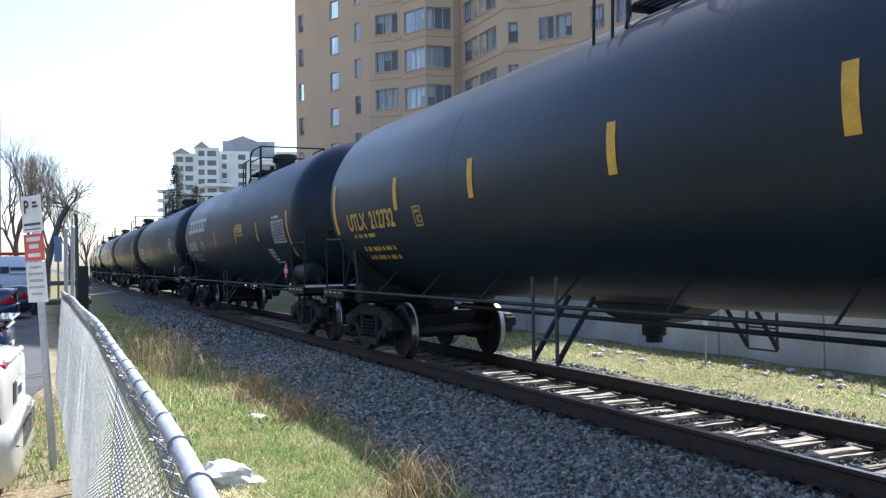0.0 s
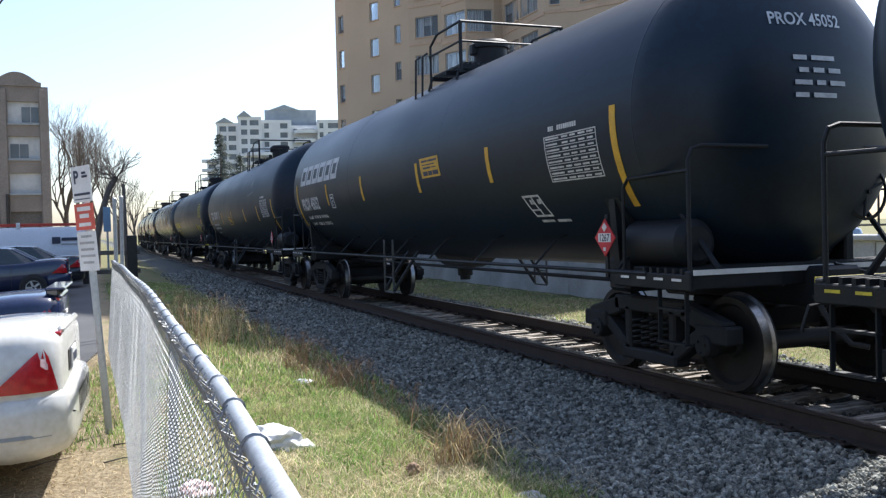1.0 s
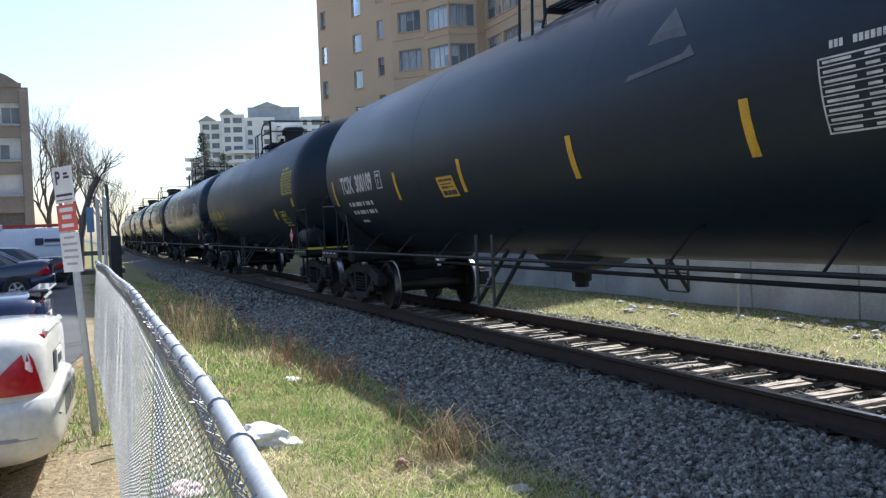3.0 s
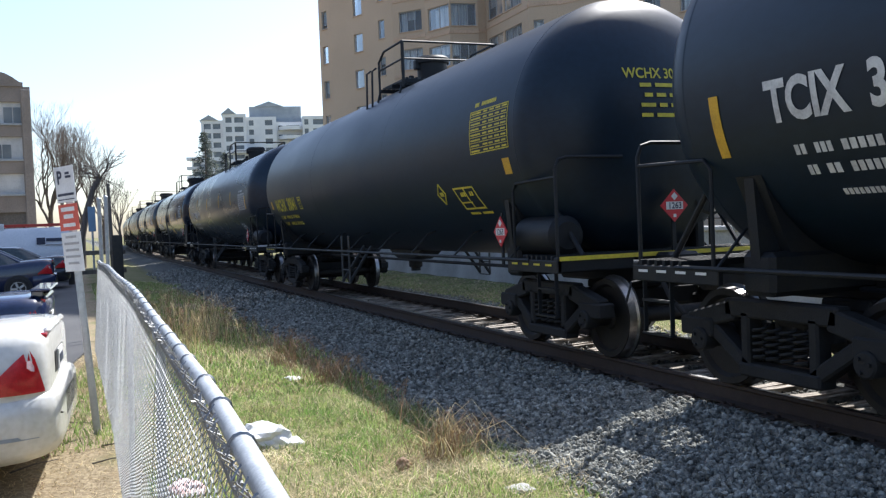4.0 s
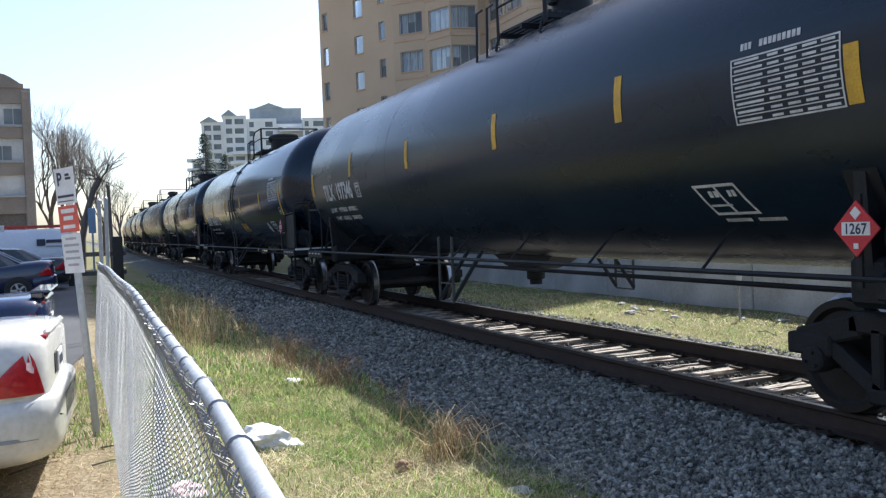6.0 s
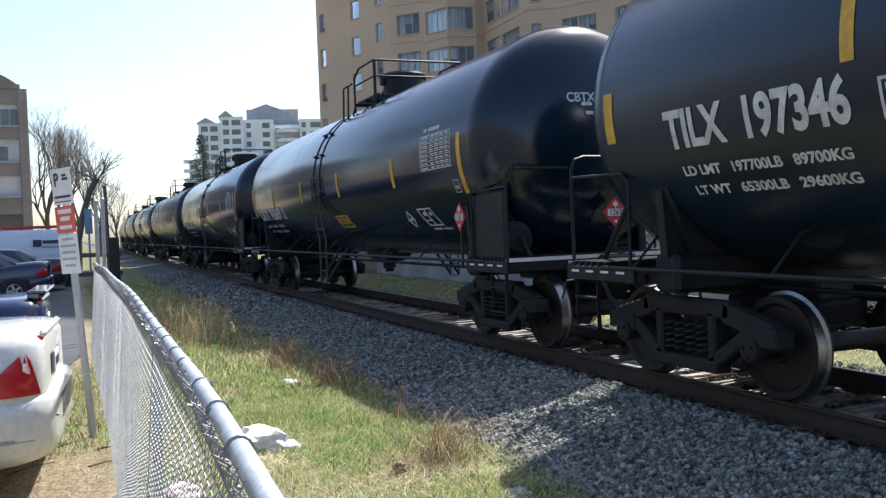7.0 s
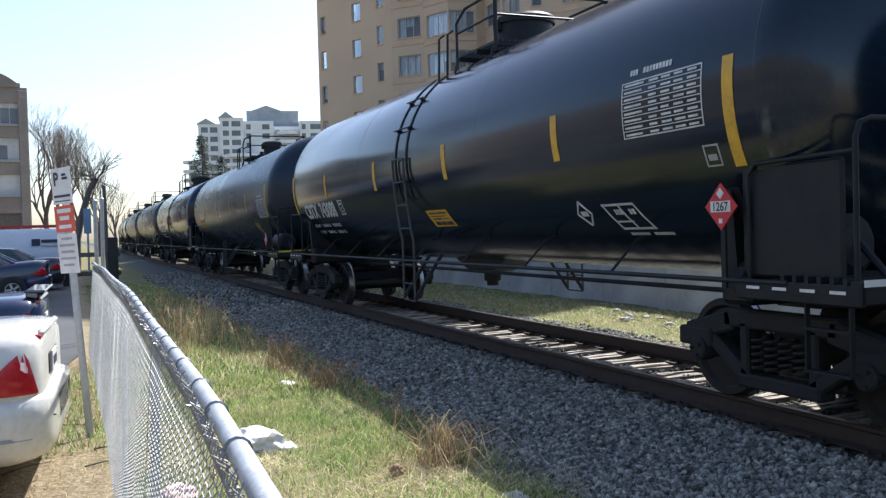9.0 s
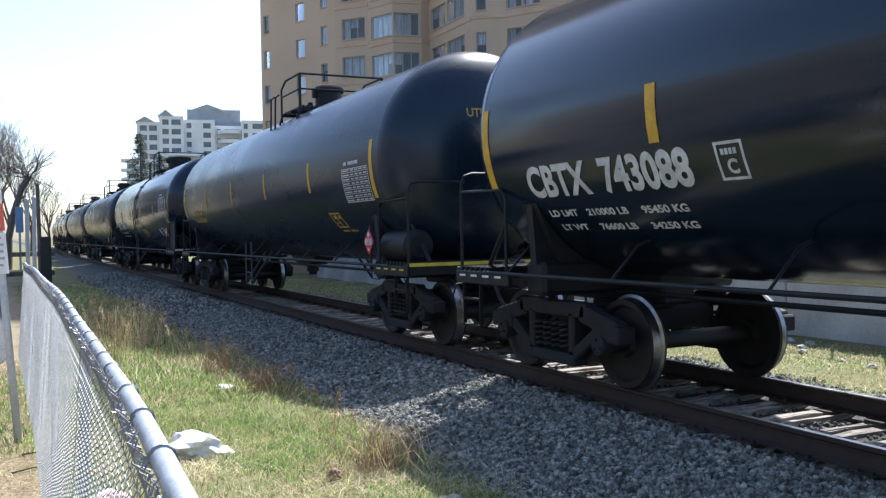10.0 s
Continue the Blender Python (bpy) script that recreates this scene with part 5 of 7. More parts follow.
def stalks(name, n, place, hmin, hmax, mat, label, seed):
    """Single dead stems, each with a feathery seed head of short side twigs."""
    rng = np.random.default_rng(seed)
    s = Shape()
    for _ in range(n):
        x, y = place(rng)
        xw = x + bend(y)
        z = ground_z(xw, y) - 0.01
        h = rng.uniform(hmin, hmax)
        lx, ly = 0.14 * h * rng.normal(), 0.14 * h * rng.normal()
        tip = (xw + lx, y + ly, z + h)
        s.tube([(xw, y, z), (xw + lx * 0.35, y + ly * 0.35, z + h * 0.55), tip], 0.0035, 3, False, 0.002)
        for _ in range(int(rng.integers(7, 13))):
            f = rng.uniform(0.72, 1.0)
            a = rng.uniform(0, 6.28)
            l = h * rng.uniform(0.06, 0.16)
            p = (xw + lx * f, y + ly * f, z + h * f)
            s.tube([p, (p[0] + l * math.cos(a), p[1] + l * math.sin(a), p[2] + l * rng.uniform(0.2, 1.0))], 0.0035, 3, False, 0.0015)
    return tagged(part(name, s, mat, smooth=0), label, "weed", kind="stuff")


def stalk_edge(rng):
    y = 7.5 + 10.5 * rng.random() ** 1.2
    return edge_x(y) - 0.15 - abs(rng.normal()) * 0.35, y


def stalk_far(rng):
    return rng.uniform(0.6, 2.2), 11.5 + 6.0 * rng.random()


stalks("weed_stalks", 70, stalk_edge, 0.15, 0.42, M_WEED, "dead brown weed stalks with ragged heads", 61)
stalks("weed_stalks", 60, stalk_far, 0.35, 0.75, M_WEED, "tall dead goldenrod stalks with feathery heads", 62)
stalks("weed_stalks", 35, stalk_far, 0.3, 0.65, M_STRAW, "tall bleached weed stalks with feathery heads", 63)


# ---- litter ----
def crumple(name, x, y, r, flat, mat, label, seed, lift=0.0):
    rng = random.Random(seed)
    bm = bmesh.new()
    bmesh.ops.create_icosphere(bm, subdivisions=3, radius=r)
    for v in bm.verts:
        k = 1 + 0.5 * noise.noise(v.co * (3.0 / r) * 0.35 + Vector((seed, 0, 0))) + 0.25 * noise.noise(v.co * (6.0 / r) * 0.4 + Vector((0, seed, 0)))
        v.co *= k
        v.co.z *= flat
    me = bpy.data.meshes.new(name)
    bm.to_mesh(me)
    bm.free()
    ob = part(name, me, mat, m=pose(x, y, ground_z(x, y) + r * flat * 0.6 + lift, 0, 0, rng.uniform(0, 360)))
    return tagged(ob, label, "litter", "scattered litter")


crumple("plastic_bag", 1.27, 7.0, 0.19, 0.6, M_BAG, "crumpled white plastic bag lying in the grass", 3)
crumple("plastic_bag", 1.47, 6.92, 0.09, 0.5, M_BAG, "torn end of a white plastic bag in the grass", 4)
crumple("paper_scrap", 2.2, 10.1, 0.11, 0.25, M_BAG, "flat white paper scrap in the grass", 5)
crumple("wrapper", 0.55, 5.9, 0.12, 0.5, M_PINK, "pale pink wrapper behind the fence", 6)
crumple("wrapper", 0.50, 4.6, 0.06, 0.6, M_PINK, "small pink wrapper behind the fence", 7)
crumple("clod", 2.05, 5.91, 0.055, 0.9, M_WEED, "dark clod of earth in the grass", 8)
crumple("clod", 2.62, 5.2, 0.09, 0.3, M_CONC, "pale flat scrap at the ballast edge", 9)
for k, (x, y, r) in enumerate(((9.2, 13.6, 0.16), (9.4, 12.6, 0.12), (9.6, 8.9, 0.10), (9.7, 8.0, 0.08), (9.5, 7.4, 0.12), (10.6, 10.4, 0.13), (10.8, 9.9, 0.1), (10.7, 9.4, 0.12), (10.5, 11.2, 0.09), (9.8, 6.6, 0.09), (9.7, 5.9, 0.10))):
    crumple("rubble", x, y, 0.6 * r, 0.5, M_CONC, "pale lump of rubble on the far verge", 50 + k)
rng = random.Random(77)
for k in range(12):
    y = 11.0 + rng.uniform(-1.6, 3.2)
    x = 9.25 + rng.uniform(-0.4, 0.5)
    z = ground_z(x, y) + 0.02
    s = Shape()
    a = rng.uniform(0, 3.14)
    l = rng.uniform(0.2, 0.5)
    s.tube([(x, y, z), (x + l * 0.5 * math.cos(a), y + l * 0.5 * math.sin(a), z + rng.uniform(0.02, 0.07)), (x + l * math.cos(a), y + l * math.sin(a), z + 0.03)], 0.008, 5, True, 0.004)
    tagged(part("fallen_branch", s, M_BARK), "grey fallen branch on the far verge", "branch", "fallen branches")


rng = random.Random(78)
for k in range(16):
    y = rng.uniform(8.5, 15.5)
    x = rng.uniform(9.6, 11.0)
    crumple("rubble", x, y, rng.uniform(0.03, 0.075), 0.55, M_CONC, "pale lump of rubble on the far verge", 70 + k)
for k in range(9):
    y = rng.uniform(3.5, 9.0)
    x = rng.uniform(-0.55, 0.1)
    z = ground_z(x, y) + 0.012
    a = rng.uniform(-0.6, 0.9)
    l = rng.uniform(0.25, 0.7)
    s = Shape().tube([(x, y, z), (x + l * 0.5 * math.cos(a), y + l * 0.5 * math.sin(a), z + rng.uniform(0.0, 0.03)), (x + l * math.cos(a), y + l * math.sin(a), z + 0.005)], 0.007, 5, True, 0.003)
    tagged(part("fallen_branch", s, M_BARK), "dark fallen twig on the bare soil", "branch", "fallen branches")
blades("leaf_litter", 9000, lot_side, 0.006, 0.02, 0.007, 3.0, M_WEED, "dead brown leaf litter on the bare soil", 36, "leaf litter")
blades("leaf_litter", 5000, lambda r: (r.uniform(9.9, 11.2), 4 + 14 * r.random()), 0.01, 0.03, 0.010, 3.0, M_WEED, "dead brown leaf litter under the retaining wall", 37, "leaf litter")


# ---- chain-link fence ----
def fence_line(y):
    """The top rail's x: a slight bow towards the near end."""
    pts = ((-6, 0.09), (1.0, 0.204), (2.0, 0.25), (3.4, 0.283), (5.3, 0.302), (8.5, 0.313), (14.2, 0.27))
    for (a, xa), (b, xb) in zip(pts, pts[1:]):
        if a <= y <= b:
            return xa + (xb - xa) * (y - a) / (b - a)
    return pts[-1][1]


F_TOP, F_Y0, F_Y1 = 1.15, -5.0, 14.2


def top_z(y):
    return F_TOP + 0.012 * math.sin(y * 1.3)


def make_fence():
    fence = thing("chain_link_fence", Matrix(), "galvanised chain-link fence with a tubular top rail", "fence")
    path = [(fence_line(y), y, top_z(y)) for y in [F_Y0 + 0.4 * k for k in range(49)]]
    part("top_rail", Shape().tube(path, 0.019, 14), M_GALV, fence, "dull galvanised top rail")
    for y in (-4.4, -1.6, 3.6, 6.2, 9.0, 11.8):
        x = fence_line(y) - 0.06
        g = ground_z(x, y)
        post = Shape().tube([(x, y, g - 0.1), (x + 0.05, y, top_z(y) - 0.02)], 0.019, 12)
        post.revolve([(0, 0.03), (0.03, 0.032), (0.05, 0.02), (0.055, 0.0)], (x + 0.05, y, top_z(y) - 0.04), (0, 0, 1), 12)
        part("fence_post", post, M_GALV, fence)
    # zigzag wires that hook into each other
    wires = Shape()
    pitch, cell = 0.031, 0.034
    n = int((F_Y1 - 0.6) / pitch)
    rng = random.Random(3)
    vs, fs = [], []
    for k in range(n):
        y = 0.6 + pitch * k
        xt = fence_line(y)
        g = ground_z(xt, y) + 0.02
        zt = top_z(y) + 0.004
        m = int((zt - g) / (cell * 0.5))
        thick = 0.0013 if y < 4 else (0.0014 if y < 8 else 0.0017)
        pts = []
        for j in range(m + 1):
            z = zt - (zt - g) * j / m
            f = (zt - z) / (zt - g)
            off = pitch * (0.52 if (j + k) % 2 else -0.02)
            bow = -0.10 * f
            pts.append(Vector((xt - 0.024 + bow + (0.003 if j % 2 else -0.003), y + off, z)))
        for p, q in zip(pts, pts[1:]):
            d = (q - p).normalized()
            a = d.orthogonal().normalized()
            b = d.cross(a)
            i = len(vs)
            for e in (p, q):
                for t in (0.0, 2.094, 4.189):
                    vs.append(e + (a * math.cos(t) + b * math.sin(t)) * thick)
            fs += [(i, i + 1, i + 4, i + 3), (i + 1, i + 2, i + 5, i + 4), (i + 2, i, i + 3, i + 5)]
    wires.v, wires.f = vs, fs
    ob = part("chain_link_mesh", wires, M_WIRE, fence, "woven diamond wire mesh", smooth=0)
    tagged(ob, kind="stuff")
    barbs = Shape()
    for k in range(n):
        y = 0.6 + pitch * (k + 0.25)
        x = fence_line(y) - 0.032
        z = top_z(y) + 0.016
        for s in (-1, 1):
            barbs.tube([(x, y, z - 0.045), (x + 0.008 * s, y + 0.004 * s, z - 0.015), (x - 0.008 * s + rng.uniform(-0.012, 0.006), y + rng.uniform(-0.014, 0.014), z + rng.uniform(-0.012, 0.012))], 0.0019, 3, False)
    ob = part("wire_fringe", barbs, M_WIRE, fence, "twisted wire ends along the top", smooth=0)
    tagged(ob, kind="stuff")
    tie = Shape().revolve([(-0.0035, 0.0200), (0.0, 0.0240), (0.0035, 0.0200)], (0, 0, 0), (0, 1, 0), 12)
    tie.tube([(-0.02, 0, -0.015), (-0.034, 0.004, -0.03), (-0.02, 0.006, -0.05)], 0.0025, 4)
    tie = tie.mesh("tie_wire")
    for k in range(34):
        y = 1.05 + 0.36 * k + rng.uniform(-0.05, 0.05)
        part("tie_wire", tie, M_WIRE, fence, m=pose(fence_line(y), y, top_z(y), rng.uniform(-10, 10), rng.uniform(-20, 20), rng.uniform(-12, 12)))
    return fence


make_fence()

# ---- retaining wall beyond the track ----
def make_wall():
    wall = thing("wall_east", Matrix(), "low pale concrete retaining wall beyond the track", "wall", kind="structure")
    rng = random.Random(9)
    panel = Shape().box((0, 0, 0), (0.24, 2.385, 1.5), bevel=0.02).mesh("panel")
    for k in range(14):
        part("panel", panel, M_WALLCONC, wall, m=pose(11.4 + rng.uniform(-0.012, 0.012), 2.0 + 2.4 * k, 0.42 + rng.uniform(-0.02, 0.02)))
    part("coping", Shape().box((11.4, 17.6, 1.20), (0.34, 33.6, 0.1), bevel=0.02), M_WALLCONC, wall)
    terrace = part("terrace", Shape().box((21.4, 8.6, -0.15), (19.6, 23.6, 0.7)), M_ASPHALT)
    tagged(terrace, "raised asphalt yard behind the retaining wall", "terrace", kind="structure")
    fence = thing("iron_fence", Matrix(), "black iron fence on the retaining wall", "fence")
    post = Shape().tube([(0, 0, 0), (0, 0, 1.25)], 0.02, 6).mesh("post")
    for k in range(40):
        part("post", post, M_BLACKIRON, fence, m=pose(11.4, 1.4 + 0.82 * k, 1.25))
    for z in (1.4, 1.95, 2.45):
        part("rail", Shape().tube([(11.4, 1.0, z), (11.4, 33.8, z)], 0.018, 6), M_BLACKIRON, fence)
    for k, (x, y) in enumerate(((9.95, 11.6), (9.9, 7.0))):
        s = Shape().tube([(x, y, ground_z(x, y) - 0.05), (x, y, 0.42)], 0.02, 6)
        mk = part("marker_post", s, M_FRAME)
        tagged(mk, "thin grey marker post with a white cap", "marker post", "marker posts")
        part("cap", Shape().prism([(x - 0.05, 0.50), (x + 0.05, 0.50), (x + 0.02, 0.34), (x - 0.02, 0.34)], 1, y - 0.03, y + 0.03), M_WHITE, mk, "white cap")


make_wall()


# ---- buildings ----
def wall_with_openings(shape, p, q, z0, z1, openings, depth=0.18):
    """A wall's outer face from p to q with openings (u0, u1, za, zb) cut right through it, and their reveals."""
    p, q = Vector((*p, 0)), Vector((*q, 0))
    l = (q - p).length
    e = (q - p) / l
    n = Vector((e.y, -e.x, 0))
    us = sorted({0.0, l, *(o[0] for o in openings), *(o[1] for o in openings)})
    zs = sorted({z0, z1, *(o[2] for o in openings), *(o[3] for o in openings)})

    def pt(u, z, d=0.0):
        return p + e * u + Vector((0, 0, z)) - n * d
    for a, b in zip(us, us[1:]):
        for c, d in zip(zs, zs[1:]):
            um, zm = (a + b) / 2, (c + d) / 2
            if any(o[0] < um < o[1] and o[2] < zm < o[3] for o in openings):
                continue
            shape.add([pt(a, c), pt(b, c), pt(b, d), pt(a, d)], [(0, 1, 2, 3)])
    for u0, u1, a, b in openings:
        for (ua, za), (ub, zb) in (((u0, a), (u1, a)), ((u1, a), (u1, b)), ((u1, b), (u0, b)), ((u0, b), (u0, a))):
            shape.add([pt(ua, za), pt(ub, zb), pt(ub, zb, depth), pt(ua, za, depth)], [(0, 1, 2, 3)])
    return pt


def add_window(house, pt, u0, u1, za, zb, lights, rng, depth=0.16, frame_mat=None, room=True):
    """Frame with mullions, a sill, panes of glass and the curtain or dark room behind."""
    fr = Shape()
    t = 0.05

    def bar(a, b, c, d, d0=depth - 0.055, d1=depth):
        vs = [pt(a, c, d0), pt(b, c, d0), pt(b, d, d0), pt(a, d, d0), pt(a, c, d1), pt(b, c, d1), pt(b, d, d1), pt(a, d, d1)]
        fr.add(vs, [(0, 1, 2, 3), (7, 6, 5, 4), (0, 4, 5, 1), (1, 5, 6, 2), (2, 6, 7, 3), (3, 7, 4, 0)])
    ring = [pt(a, c, d) for d in (depth - 0.06, depth) for a, c in ((u0, za), (u1, za), (u1, zb), (u0, zb), (u0 + t, za + t), (u1 - t, za + t), (u1 - t, zb - t), (u0 + t, zb - t))]
    outer = []
    for k in range(4):
        k2 = (k + 1) % 4
        outer += [(k, k2, 4 + k2, 4 + k), (8 + k, 12 + k, 12 + k2, 8 + k2), (4 + k, 4 + k2, 12 + k2, 12 + k), (k, 8 + k, 8 + k2, k2)]
    fr.add(ring, outer)
    w = (u1 - u0) / lights
    win = part("window", fr, frame_mat or M_FRAME, house, smooth=0)
    for k in range(1, lights):
        c = u0 + w * k
        fr = Shape()
        bar(c - t / 2, c + t / 2, za + t, zb - t)
        part("mullion", fr, frame_mat or M_FRAME, win, smooth=0)
    sill = Shape()
    vs = [pt(u0 - 0.04, za - 0.07, -0.06), pt(u1 + 0.04, za - 0.07, -0.06), pt(u1 + 0.04, za, -0.06), pt(u0 - 0.04, za, -0.06), pt(u0 - 0.04, za - 0.07, 0.02), pt(u1 + 0.04, za - 0.07, 0.02), pt(u1 + 0.04, za, 0.02), pt(u0 - 0.04, za, 0.02)]
    sill.add(vs, [(0, 1, 2, 3), (7, 6, 5, 4), (0, 4, 5, 1), (1, 5, 6, 2), (2, 6, 7, 3), (3, 7, 4, 0)])
    part("sill", sill, M_BAND, win, smooth=0)
    for k in range(lights):
        g = Shape().add([pt(u0 + w * k, za, depth - 0.03), pt(u0 + w * (k + 1), za, depth - 0.03), pt(u0 + w * (k + 1), zb, depth - 0.03), pt(u0 + w * k, zb, depth - 0.03)], [(0, 1, 2, 3)])
        part("pane", g, M_PANE, win, smooth=0)
        if rng.random() < 0.8:
            lo = za if rng.random() < 0.55 else za + (zb - za) * rng.uniform(0.2, 0.7)
            c = Shape()
            n = 8
            vs = []
            for j in range(n + 1):
                u = u0 + w * (k + 0.04 + 0.92 * j / n)
                d = depth + 0.12 + (0.04 if j % 2 else 0.0)
                vs += [pt(u, lo, d), pt(u, zb, d)]
            c.add(vs, [(2 * j, 2 * j + 2, 2 * j + 3, 2 * j + 1) for j in range(n)])
            part("curtain", c, M_CURTAIN, win, "pale drawn curtain", smooth=0)
    return win


M_PANE = glass_material("apartment pane", (0.72, 0.76, 0.80), 0.12)
M_PANE.node_tree.nodes["Principled BSDF"].inputs["IOR"].default_value = 1.3
# dimness of unlit rooms, put into the base colour
M_ROOM_DIMNESS = material("room dimness colour", (0.16, 0.15, 0.14), 0.9, bump=0.0)


def make_tower():
    """Tan brick apartment tower; its front is folded into angled facets and bays."""
    tower = thing("apartment_tower", pose(0.45, 0, 0), "tan brick apartment tower with angled bays and curtained windows", "apartment building")
    rng = random.Random(31)
    # the last facet is an addition that carries the tower's shade further south
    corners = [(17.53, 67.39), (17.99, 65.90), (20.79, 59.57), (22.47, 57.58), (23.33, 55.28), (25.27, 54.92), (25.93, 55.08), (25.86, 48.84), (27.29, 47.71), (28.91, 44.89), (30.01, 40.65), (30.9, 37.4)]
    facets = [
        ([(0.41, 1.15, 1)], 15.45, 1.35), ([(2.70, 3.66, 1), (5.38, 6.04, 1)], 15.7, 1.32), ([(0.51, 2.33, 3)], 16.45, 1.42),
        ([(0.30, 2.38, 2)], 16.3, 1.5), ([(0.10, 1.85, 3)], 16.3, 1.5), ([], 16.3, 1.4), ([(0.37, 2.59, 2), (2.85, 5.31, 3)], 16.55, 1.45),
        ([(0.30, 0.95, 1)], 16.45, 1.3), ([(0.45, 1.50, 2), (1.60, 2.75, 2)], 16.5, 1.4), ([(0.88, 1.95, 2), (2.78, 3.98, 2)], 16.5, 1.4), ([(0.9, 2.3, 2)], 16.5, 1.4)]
    storey, top = 2.65, 47.0
    wall = Shape()
    windows = []
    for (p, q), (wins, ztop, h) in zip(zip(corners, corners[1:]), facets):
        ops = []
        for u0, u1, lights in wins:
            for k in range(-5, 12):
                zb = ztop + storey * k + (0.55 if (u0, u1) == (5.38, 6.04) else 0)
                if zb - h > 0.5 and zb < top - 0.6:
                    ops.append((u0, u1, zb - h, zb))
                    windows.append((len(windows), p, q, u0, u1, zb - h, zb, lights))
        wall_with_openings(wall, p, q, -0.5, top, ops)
    # closing walls and roof behind
    back = [(30.9, 37.4), (46.0, 44.0), (34.0, 74.0), (17.53, 67.39)]
    for p, q in zip(back, back[1:]):
        wall.add([(*p, -0.5), (*q, -0.5), (*q, top), (*p, top)], [(0, 1, 2, 3)])
    wall.add([(*c, top) for c in corners + back[1:3]], [tuple(range(len(corners) + 2))])
    part("wall", wall, M_BRICK, tower, "tan brick wall", smooth=0)
    # inner shell that closes the rooms; its dark colour carries their dimness
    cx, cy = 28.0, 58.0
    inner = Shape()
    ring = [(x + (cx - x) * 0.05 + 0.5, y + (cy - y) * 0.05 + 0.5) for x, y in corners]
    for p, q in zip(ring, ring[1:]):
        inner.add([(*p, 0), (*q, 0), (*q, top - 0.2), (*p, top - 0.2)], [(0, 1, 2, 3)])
    part("inner_wall", inner, M_ROOM_DIMNESS, tower, "inner wall with the rooms' dimness in its colour", smooth=0)
    # precast bands at each floor of the bays
    for (p, q), (wins, ztop, h) in list(zip(zip(corners, corners[1:]), facets))[2:]:
        for k in range(-5, 12):
            z = ztop + storey * k - h - 0.42
            if z < 0.5 or z > top - 1:
                continue
            d = Vector((q[0] - p[0], q[1] - p[1], 0))
            n = Vector((d.y, -d.x, 0)).normalized()
            c = Vector(((p[0] + q[0]) / 2, (p[1] + q[1]) / 2, z)) + n * 0.01
            s = Shape().box(c, (d.length, 0.07, 0.22), Matrix.Rotation(math.atan2(d.y, d.x), 4, 'Z'))
            part("band", s, M_BAND, tower)
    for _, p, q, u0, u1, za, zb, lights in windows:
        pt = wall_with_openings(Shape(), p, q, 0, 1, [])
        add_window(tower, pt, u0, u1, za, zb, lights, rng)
    part("parapet", Shape().box((27.0, 56.0, top + 0.3), (6, 10, 0.6), bevel=0.1), M_BRICK, tower)
    return tower


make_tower()


